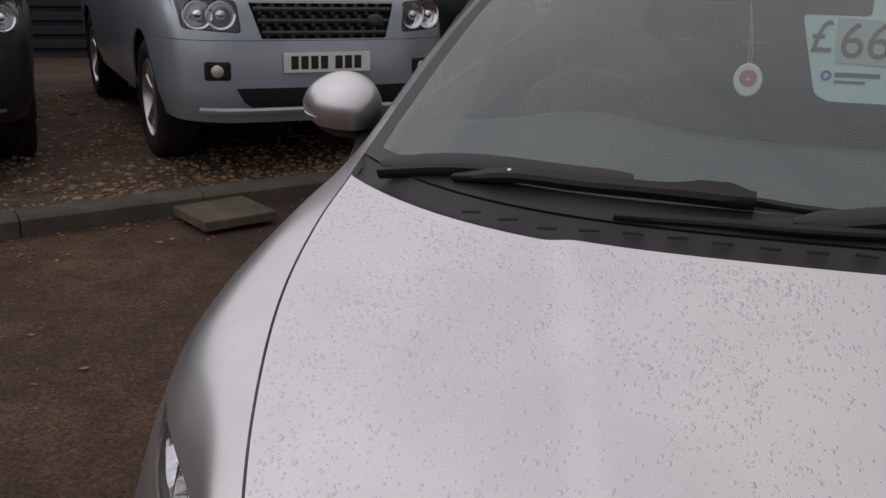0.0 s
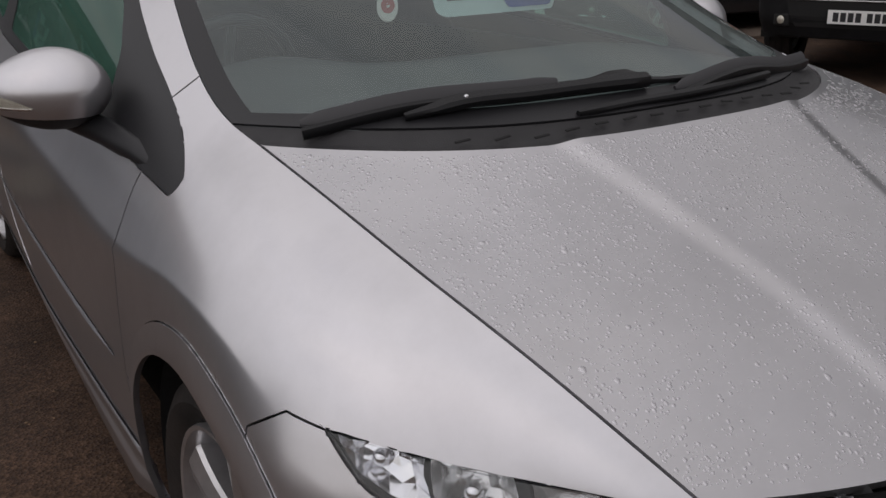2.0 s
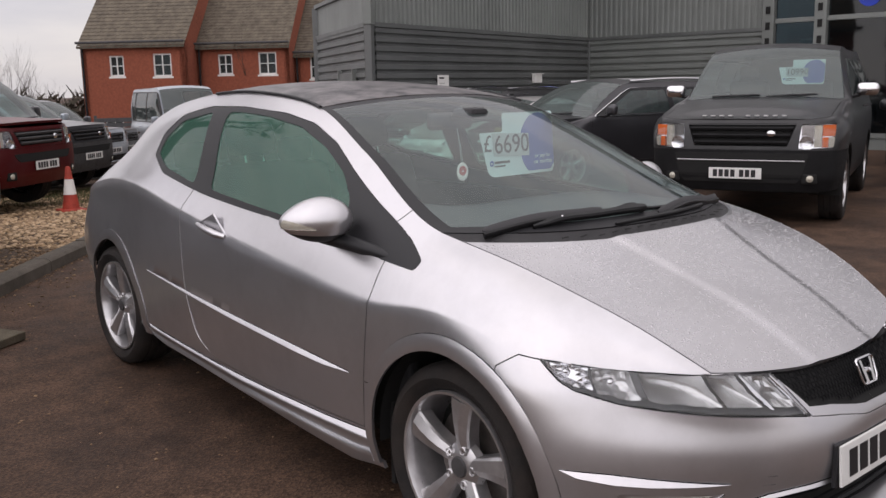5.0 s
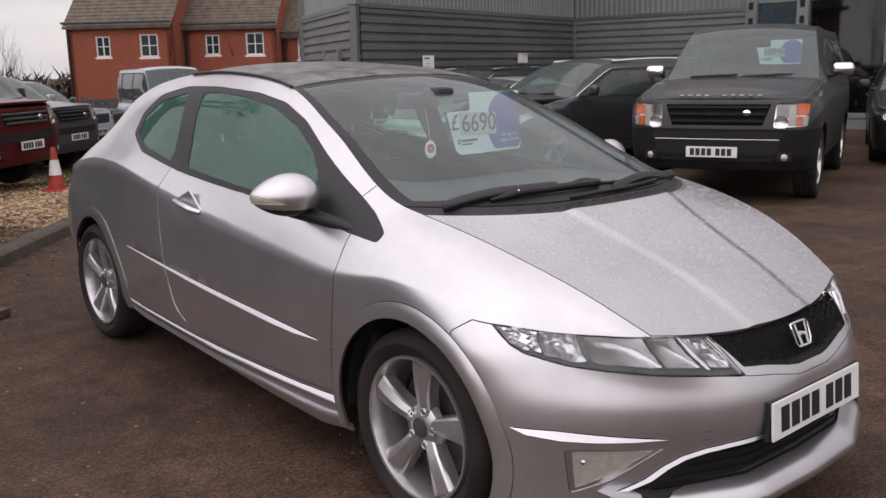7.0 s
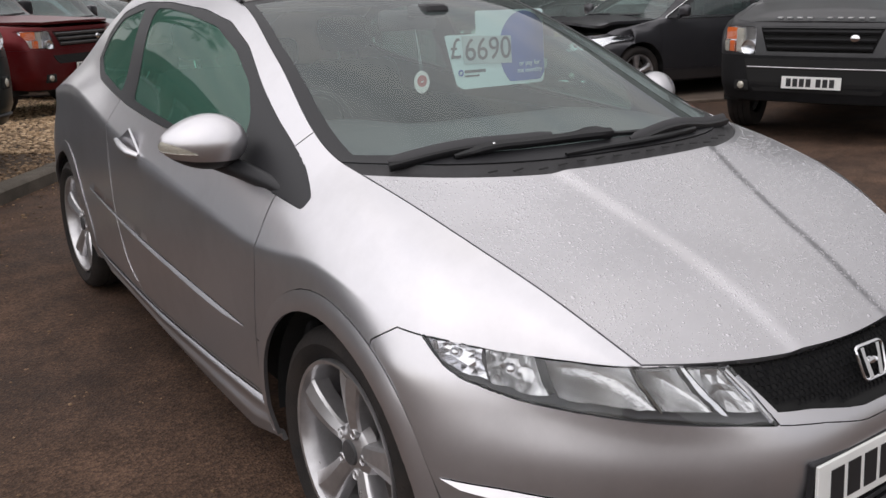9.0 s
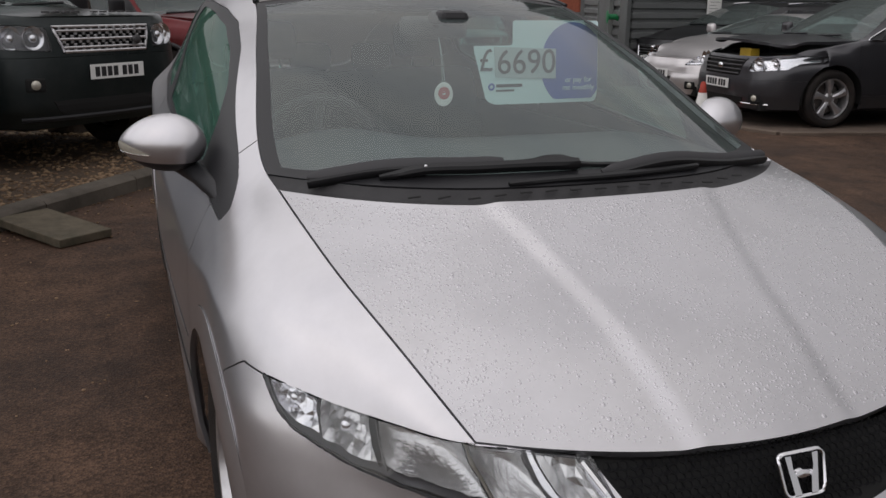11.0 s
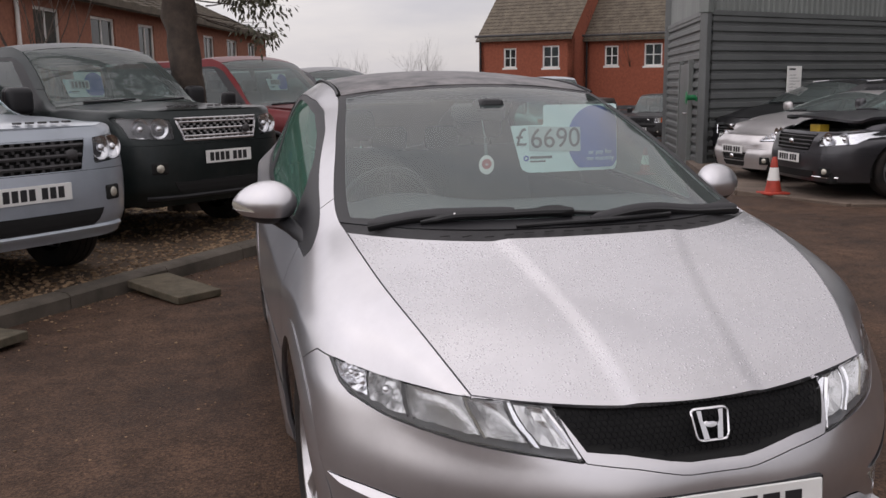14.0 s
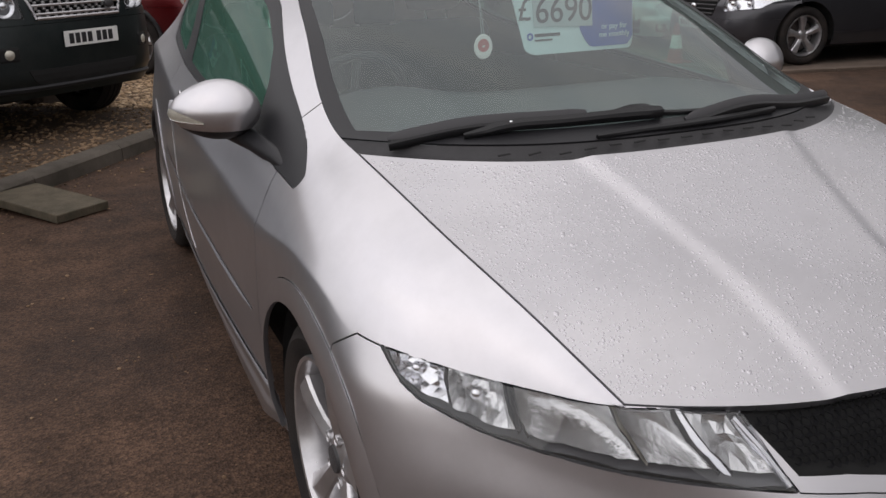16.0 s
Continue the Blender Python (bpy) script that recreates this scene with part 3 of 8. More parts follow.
build_ground()
bed = build_bed()
kerb = tagged(new("kerb"), "weathered concrete kerb along the gravel bed", "kerb", kind="structure")
L_K = (KERB_B - KERB_A).length
kn = int(L_K / 0.915)
for i in range(kn):
    a = KERB_A + KD * (0.915 * i)
    m = Matrix.Translation((a.x, a.y, fall(a.x, a.y))) @ Matrix.Rotation(math.atan2(KD.y, KD.x), 4, "Z") @ Matrix.Rotation(radians(random.uniform(-.4, .4)), 4, "Y")
    bm = bmesh.new()
    prof = [(0, -.1), (0, .085), (.02, .104), (.05, .110), (.145, .110), (.145, -.1)]
    A = [bm.verts.new(m @ Vector((0.004, y, z))) for y, z in prof]
    B = [bm.verts.new(m @ Vector((0.911, y, z))) for y, z in prof]
    for k in range(len(prof)):
        bm.faces.new((A[k], A[(k + 1) % 6], B[(k + 1) % 6], B[k]))
    bm.faces.new(A); bm.faces.new(B[::-1])
    bmesh.ops.recalc_face_normals(bm, faces=bm.faces[:])
    part("kerb_stone", bm, KERB_MAT, kerb, smooth=40)

# ---- the silver hatchback ----
# Level lines of half the body, from the nose's middle round the corner to the tail's middle: (x, y, z).
LIP = [(0, -.875, .20), (.27, -.865, .20), (.508, -.745, .20), (.712, -.565, .195), (.828, -.42, .195), (.842, -.2, .2), (.835, 0, .2), (.818, .34, .206), (.814, .75, .215), (.812, 1.25, .234), (.810, 1.75, .248), (.812, 2.15, .258), (.835, 2.6, .32), (.79, 3.0, .42), (.65, 3.33, .44), (0, 3.45, .44)]
LOWER = [(0, -.885, .36), (.27, -.875, .36), (.514, -.752, .355), (.718, -.568, .345), (.832, -.41, .34), (.856, -.2, .33), (.858, 0, .32), (.842, .35, .313), (.840, .75, .300), (.840, 1.25, .292), (.838, 1.75, .300), (.836, 2.1, .316), (.842, 2.6, .38), (.80, 3.0, .47), (.67, 3.36, .49), (0, 3.48, .49)]
CREASE = [(0, -.907, .48), (.27, -.893, .48), (.526, -.758, .49), (.728, -.562, .50), (.842, -.40, .51), (.866, -.2, .515), (.866, 0, .515), (.858, .36, .507), (.866, .75, .535), (.870, 1.25, .565), (.866, 1.75, .590), (.860, 2.15, .609), (.856, 2.6, .63), (.82, 3.0, .65), (.68, 3.38, .65), (0, 3.5, .65)]
SHOULDER = [(0, -.893, .548), (.30, -.866, .553), (.520, -.742, .560), (.708, -.528, .617), (.826, -.315, .705), (.845, -.16, .766), (.850, 0, .788), (.857, .34, .762), (.861, .75, .803), (.868, 1.25, .866), (.866, 1.75, .931), (.858, 2.25, .996), (.84, 2.6, .99), (.80, 3.0, .93), (.68, 3.3, .85), (0, 3.42, .85)]
BELT = [(0, -.862, .585), (.30, -.842, .60), (.518, -.722, .640), (.680, -.510, .705), (.780, -.316, .791), (.803, -.147, .828), (.804, .03, .857), (.790, .22, .893), (.796, .75, .957), (.797, 1.25, 1.010), (.785, 1.75, 1.060), (.760, 2.2, 1.095), (.735, 2.55, 1.085), (.705, 2.9, 1.03), (.62, 3.24, .94), (0, 3.38, .94)]
PILLAR = [(0, -.832, .63), (.305, -.806, .642), (.523, -.706, .680), (.642, -.503, .770), (.715, -.313, .845), (.738, -.13, .893), (.743, .049, .926), (.743, .20, .945), (.720, .62, 1.10), (.668, 1.04, 1.285), (.650, 1.6, 1.342), (.64, 2.1, 1.308), (.62, 2.5, 1.232), (.595, 2.87, 1.12), (.53, 3.23, .98), (0, 3.37, .97)]
EDGE = [(0, -.800, .665), (.29, -.775, .673), (.523, -.692, .699), (.592, -.500, .803), (.640, -.310, .876), (.665, -.110, .931), (.676, .075, .968), (.682, .165, .987), (.617, .630, 1.208), (.548, 1.000, 1.358), (.538, 1.45, 1.416), (.530, 1.88, 1.412), (.515, 2.45, 1.338), (.50, 2.83, 1.222), (.44, 3.21, 1.02), (0, 3.35, .99)]
SPINE = [(0, -.800, .665), (0, -.60, .775), (0, -.40, .865), (0, -.27, .925), (0, -.20, .960), (0, -.145, .985), (0, .46, 1.225), (0, .945, 1.398), (0, 1.42, 1.456), (0, 1.86, 1.458), (0, 2.5, 1.395), (0, 2.88, 1.285), (0, 3.26, 1.06), (0, 3.36, 1.0)]

# the headlamp's outline: its upper edge from the outer tip inwards, its lower edge back again
LAMP_TOP = [(.804, -.357, .722), (.759, -.418, .714), (.705, -.484, .703), (.668, -.527, .699), (.603, -.615, .697), (.518, -.696, .695), (.459, -.722, .688), (.351, -.766, .677)]
LAMP_LOW = [(.306, -.852, .573), (.382, -.821, .582), (.448, -.786, .587), (.540, -.716, .595), (.622, -.632, .605), (.690, -.548, .616), (.728, -.500, .630), (.770, -.446, .649), (.789, -.412, .670)]
FRONT_AXLE, REAR_AXLE, ARCH_R = -.03, 2.63, 0.364
PER = 14


def hatchback():
    car = thing("hatchback_car", "silver three-door hatchback with wet bonnet, parked on the tarmac", "car")
    lines = [LIP, LOWER, CREASE, SHOULDER, BELT, PILLAR, EDGE]
    G, H = loft(lines, PER, 8, creases=(1,), kinks={6: (2,)}), loft(lines, PER, 8, creases=(1, 3), kinks={6: (2,)})
    # the shoulder is soft over the front wheel and sharper along the door
    w = np.clip((G[..., 1:2] + .32) / .5, 0, 1)
    G = G + (H - G) * w
    bm = skin(G, ease=(8, 24))

    lamp_view = View((.62, -.78, 0.0))
    lamp_line = rounded([lamp_view.flat(p) for p in LAMP_TOP + LAMP_LOW], .008, 3)
    lamp = lift(bm, carve(bm, lamp_view, lamp_line, lambda c: c.y < -.2))

    grille_line = [(-.02, .70), (.36, .70), (.343, .66), (.302, .596), (.22, .587), (.113, .566), (.067, .560), (-.02, .560)]
    grille = lift(bm, carve(bm, FRONT, grille_line, lambda c: c.y < -.6))
    wing_line = [(-.02, .72), (.40, .72), (.355, .655), (.307, .573), (.196, .558), (.097, .538), (.070, .535), (-.02, .535)]
    wing = lift(bm, carve(bm, FRONT, wing_line, lambda c: c.y < -.6))

    mouth_top = [(.0, .386), (.255, .384), (.36, .377), (.42, .369), (.47, .354), (.51, .330), (.548, .295), (.60, .266)]
    mouth_line = [(-.02, .386)] + mouth_top + [(.58, .262), (.45, .258), (-.02, .255)]
    lift(bm, carve(bm, FRONT, mouth_line, lambda c: c.y < -.5))
    # a bright rolled edge runs along the mouth
    edge_line = [(-.02, .399), (.0, .399), (.255, .398), (.362, .391), (.428, .382), (.482, .365), (.526, .337), (.566, .300), (.62, .266)] + mouth_top[::-1]
    P, N, F = lift(bm, carve(bm, FRONT, edge_line, lambda c: c.y < -.5))
    mouth_edge = (P + N * .004, unit(N + np.array([0, 0, .8])), F)
    fog_view = View((.60, -.80, 0.0))
    fog_line = rounded([fog_view.flat(p) for p in ((.714, -.576, .380), (.548, -.731, .384), (.638, -.649, .314), (.705, -.583, .272))], .010, 3)
    fog = lift(bm, carve(bm, fog_view, fog_line, lambda c: c.y < -.4))
    rim_line = rounded([fog_view.flat(p) for p in ((.728, -.562, .390), (.524, -.750, .391), (.636, -.651, .296), (.715, -.574, .256))], .014, 3)
    P, N, F = lift(bm, carve(bm, fog_view, rim_line, lambda c: c.y < -.4))
    fog_rim = (P - N * .003, unit(N + np.array([0, 0, -.25])), F)
    wedge = ((.826, -.450, .451), (.75, -.56, .446), (.65, -.665, .434), (.52, -.757, .421), (.60, -.71, .417), (.68, -.635, .415), (.745, -.566, .418), (.80, -.487, .432))
    P, N, F = lift(bm, carve(bm, fog_view, [fog_view.flat(p) for p in wedge], lambda c: c.y < -.4))
    bumper_blade = (P + N * .007, unit(N + np.array([0, 0, .85])), F)

    for cy in (-.035, 2.585):
        arch = arc_points(cy, .318, ARCH_R, -25, 205, 34) + [(cy - ARCH_R * .92, .10), (cy + ARCH_R * .92, .10)]
        lift(bm, carve(bm, SIDE, arch, lambda c: c.x > .55))
    # the raised rims round the wheel arches, the blade along the door
    flares = []
    for cy, a0, a1 in ((-.035, -14, 200), (2.585, -20, 194)):
        ring = arc_points(cy, .318, ARCH_R + .050, a0, a1, 40) + arc_points(cy, .318, ARCH_R - .05, a1, a0, 12)
        P, N, F = lift(bm, carve(bm, SIDE, ring, lambda c: c.x > .55))
        d = P[:, 1:] - (cy, .318)
        r = np.linalg.norm(d, axis=1)
        k = np.clip((ARCH_R + .050 - r) / .050, 0, 1)
        lean = np.zeros_like(P)
        lean[:, 1:] = d / r[:, None]
        flares.append((P + N * (.003 + .008 * np.sin(k * np.pi / 2))[:, None], unit(N + lean * (.13 * np.cos(k * np.pi / 2) - .20 * k ** 3)[:, None]), F))
    ycr, zcr = [p[1] for p in CREASE[7:12]], [p[2] for p in CREASE[7:12]]
    along = np.linspace(.44, 2.08, 12)
    hgt = np.interp(along, [.44, .64, 1.3, 2.08], [.002, .024, .019, .004])
    zc = np.interp(along, ycr, zcr)
    blade_line = [(y, z) for y, z in zip(along, zc)] + [(y, z - h) for y, z, h in zip(along[::-1], zc[::-1], hgt[::-1])]
    P, N, F = lift(bm, carve(bm, SIDE, blade_line, lambda c: c.x > .6))
    blade = (P + N * .0015, unit(N + np.array([0, 0, .75])), F)

    frame_line = rounded([(.172, .882), (.36, .899), (.50, .926), (.936, .962), (1.557, 1.008), (2.004, 1.062), (2.215, 1.135), (2.20, 1.228), (2.03, 1.322), (1.763, 1.362), (1.438, 1.362), (1.133, 1.340), (.948, 1.304), (.782, 1.238), (.62, 1.148), (.455, 1.060), (.262, .968), (.158, .908)], .03, 4)
    frame = carve(bm, SIDE, frame_line, lambda c: c.x > .45)
    door_glass = rounded([(.56, .950), (.946, .981), (1.164, 1.0), (1.488, 1.028), (1.548, 1.342), (1.419, 1.342), (1.209, 1.328), (.992, 1.293), (.815, 1.226), (.655, 1.139), (.57, 1.06)], .03, 4)
    quarter = rounded([(1.650, 1.040), (2.0, 1.087), (2.17, 1.142), (2.145, 1.216), (2.0, 1.295), (1.695, 1.340)], .03, 4)
    dg = carve(bm, SIDE, door_glass, lambda c: c.x > .45)
    qg = carve(bm, SIDE, quarter, lambda c: c.x > .45)
    dgd = lift(bm, dg)
    qgd = lift(bm, qg)
    frd = lift(bm, [f for f in carve(bm, SIDE, frame_line, lambda c: c.x > .45)])

    door_line = [(.295, .94), (.315, .88), (.332, .76), (.358, .527), (.385, .335), (.60, .324), (1.0, .316), (1.45, .318), (1.545, .372), (1.622, .52), (1.655, .70), (1.670, .85), (1.660, .95), (1.60, 1.06), (.90, 1.0), (.5, .98)]
    door = lift(bm, carve(bm, SIDE, door_line, lambda c: c.x > .6))
    skirt_line = [(.30, .10), (.36, .325), (.60, .312), (1.0, .304), (1.42, .304), (2.0, .318), (2.15, .325), (2.2, .10)]
    P, N, F = lift(bm, carve(bm, SIDE, skirt_line, lambda c: c.x > .6))
    flare = np.clip((.292 - P[:, 2]) / .10, 0, 1)
    ends = np.clip((P[:, 1] - .345) / .10, 0.0, 1) * np.clip((2.18 - P[:, 1]) / .2, 0.1, 1)
    # two ledges: one under the door, a second that runs out before the front wheel
    up = np.interp(P[:, 2] - np.interp(P[:, 1], [.4, 1.25, 2.1], [.304, .296, .318]), [-.10, -.062, -.056, -.036, -.030, -.016, -.012, 0], [-.10, .02, .80, .80, -.10, -.10, 1.0, 1.0])
    skirt = (P + np.array([1.0, 0, 0]) * ((.004 + .036 * flare) * ends)[:, None], unit(N + np.array([0, 0, 1.0]) * up[:, None]), F)
    # the bumper ends at the arch and under the lamp; the wing above it
    bump_line = [(-1.2, .60), (-.70, .640), (-.44, .672), (-.355, .720), (-.300, .727), (-.245, .690), (-.22, .1), (-1.2, .1)]
    bumper = lift(bm, carve(bm, SIDE, bump_line, lambda c: c.y < -.15))
    a_line = [(-1.2, .5), (.40, .5), (.40, .90), (.345, 1.00), (.300, 1.065), (.24, 1.10), (-1.2, 1.10)]
    fender = lift(bm, carve(bm, SIDE, a_line, lambda c: c.y < .5))
    P, N, F = bumper
    brow = np.clip((.615 - P[:, 2]) / .08, 0, 1) * np.clip((P[:, 2] - .40) / .06, 0, 1) * np.clip((P[:, 0] - .25) / .25, 0, 1)
    lean = np.interp(P[:, 2], [.40, .46, .54, .60, .635, .66], [0, 0, -.05, -.13, -.11, 0]) * np.clip((P[:, 0] - .25) / .25, 0, 1)
    bumper = (P + N * (.004 * brow)[:, None], unit(N + np.array([0, 0, 1.0]) * lean[:, None]), F)
    rest = lift(bm, bm.faces[:])
    bm.free()

    for s in (1, -1):
        panel("front_wing", fender, SILVER, car, "", s, gap=.002)
        panel("door", door, SILVER, car, "", s, gap=.0024)
        panel("rear_quarter", rest, SILVER, car, "", s, gap=.002)
        panel("fog_lamp_rim", fog_rim, SILVER, car, "", s, gap=0, lip=.01)
        panel("bumper_blade", bumper_blade, SILVER, car, "bright pressed blade over the fog lamp", s, gap=0, lip=.01)
        panel("side_skirt", skirt, SILVER, car, "", s, gap=.0, lip=.014)
        panel("door_blade", blade, SILVER, car, "", s, gap=.0, lip=.008)
        for d in flares:
            panel("arch_flare", d, SILVER, car, "", s, gap=.0, lip=.012)
        panel("window_frame", frd, BLACK_TRIM, car, "black side window surround", s, gap=0, sink=.002)
        for nm, dd in (("door_window", dgd), ("quarter_window", qgd)):
            w = panel(nm, dd, GREEN_GLASS, car, "misted green side window", s, gap=0, lip=.004, sink=.005)
            w.visible_shadow = False
        # an added thin alloy line stands for the glint on the door's rear edge
        pts = []
        for y, z in [(1.50, .338), (1.56, .385), (1.622, .52), (1.655, .70), (1.670, .85), (1.664, .93)]:
            k = np.argmin((rest[0][:, 1] - y) ** 2 + (rest[0][:, 2] - z) ** 2)
            pts.append(rest[0][k] + rest[1][k] * .0006)
        part("door_edge", tube([(s * p[0], p[1], p[2]) for p in smooth_line(pts, 5)], .0013, 6), ALLOY, car, "added thin alloy line for the glint on the door's rear edge", smooth=60)
        headlamp(car, lamp, s)
        fog_lamp(car, fog, s)
        door_mirror(car, s)
        door_handle(car, s)
        wheel_well(car, s)
        for y in (FRONT_AXLE, REAR_AXLE):
            wheel(car, s * (.822 if y < 1 else .815), y, .317, .236, .205, s)
    panel("front_bumper", bumper, SILVER, car, "", both=True)
    panel("mouth_edge", mouth_edge, SILVER, car, "rolled silver edge of the air intake", both=True, gap=0, lip=.02)
    for z in (.409, .434):
        pts = []
        for x in np.linspace(.418, .466, 4):
            k = np.argmin((bumper[0][:, 0] - x) ** 2 + (bumper[0][:, 2] - z) ** 2)
            pts.append((-x, bumper[0][k, 1] - .0005, z))
        part("tow_cover_seam", tube(pts, .0011, 5), GREY_TRIM, car)
    panel("grille_surround", wing, SILVER, car, "silver trim under the grille", both=True, gap=.001)
    grille_parts(car, grille)
    bonnet_and_roof(car)
    lower_mouth(car)
    plate(car, Matrix.Translation((0, -.915, .437)) @ Matrix.Rotation(radians(-4), 4, "X"), "white number plate in a black holder")
    part("plate_holder", box((-.268, -.909, .377), (.268, -.895, .497), .004), BLACK_TRIM, car)
    wipers(car)
    cabin(car)
    return car


def top_strip(i0, i1, per, rows, py, pz, w1=1.0):
    """The skin between the body's upper edge and its spine, between two stations of the edge. py, pz: how sharply it bows, at both ends."""
    E = smooth_line(EDGE, per, breaks=(2,), mirror=True)[i0 * per:i1 * per + 1]
    S = smooth_line(SPINE, per)[(i0 - 2) * per:(i1 - 2) * per + 1]
    n = len(E)
    t = np.linspace(0, 1, n)
    out = []
    for k in range(rows + 1):
        w = w1 * (1 - k / rows)
        q = np.empty_like(E)
        q[:, 0] = E[:, 0] * w
        q[:, 1] = S[:, 1] + (E[:, 1] - S[:, 1]) * w ** (py[0] + (py[1] - py[0]) * t)
        q[:, 2] = S[:, 2] + (E[:, 2] - S[:, 2]) * w ** (pz[0] + (pz[1] - pz[0]) * t)
        out.append(q)
    return np.array(out)


def whole_skin(name, G, mat, parent, label="", **kw):
    bm = skin(G)
    d = lift(bm, bm.faces[:])
    bm.free()
    return panel(name, d, mat, parent, label, both=True, **kw)


HOOD = None


def bonnet_and_roof(car):
    global HOOD
    G = top_strip(2, 6, 22, 84, (1.8, 2.9), (2.2, 2.4))
    # two pressed steps that run from the screen to the badge
    ridge = np.interp(G[..., 1], [-.80, -.70, -.50, -.31, -.17], [.160, .165, .190, .233, .275])
    up = np.clip((ridge + .032 - G[..., 0]) / .052, 0, 1)
    up = 3 * up ** 2 - 2 * up ** 3
    fade = np.clip((G[..., 1] + .84) / .12, 0, 1) * 0.5 + 0.5
    G[..., 2] += 0.0072 * up * fade
    HOOD = G
    whole_skin("bonnet", G, SILVER, car, "silver bonnet beaded with rain", gap=.0025, lip=.02)
    G = top_strip(6, 7, 6, 24, (2.9, 2.9), (2.4, 2.2))
    G[..., 2] -= 0.012 * np.sin(np.linspace(0, np.pi, G.shape[1]))[None, :] + .004
    whole_skin("scuttle_panel", G, SCUTTLE_GREY, car, "black scuttle under the wipers", gap=0)
    G = top_strip(7, 9, 12, 40, (2.9, 2.0), (2.1, 2.0))
    nu = G.shape[1]
    bm = skin(G)
    allf = bm.faces[:]
    # the black band round the glass
    cols = nu - 1
    band = [f for k, f in enumerate(allf) if (k // cols) < 2 or (k % cols) < 1 or (k % cols) > cols - 2]
    clear = [f for f in allf if f not in set(band)]
    b = lift(bm, band)
    c = lift(bm, clear)
    bm.free()
    panel("screen_border", b, BLACK_TRIM, car, "black border of the windscreen", both=True, gap=0, lip=.004)
    ws = panel("windscreen", c, SCREEN_GLASS, car, "faintly misted windscreen", both=True, gap=0, lip=.003)
    ws.visible_shadow = False
    G = top_strip(9, 11, 10, 20, (2.0, 2.2), (2.2, 2.3), w1=.985)
    G[..., 2] += .002
    whole_skin("roof", G, ROOF_BLACK, car, "dusty black glass roof with dried water marks", gap=.003)
    whole_skin("rear_roof", top_strip(11, 12, 10, 20, (2.2, 2.2), (2.3, 2.4)), SILVER, car, "", gap=.003)
    G = top_strip(12, 15, 6, 14, (2.2, 2.2), (2.2, 2.2))
    whole_skin("tailgate", G, SILVER, car, "", gap=.003)
    # rubber seam down each roof side
    for s in (1, -1):
        E = smooth_line(EDGE, 10, mirror=True)[90:111]
        bm = tube([(s * (p[0] + .004), p[1], p[2] + .004) for p in E], .006, 6)
        part("roof_seal", bm, BLACK_TRIM, car, smooth=60)


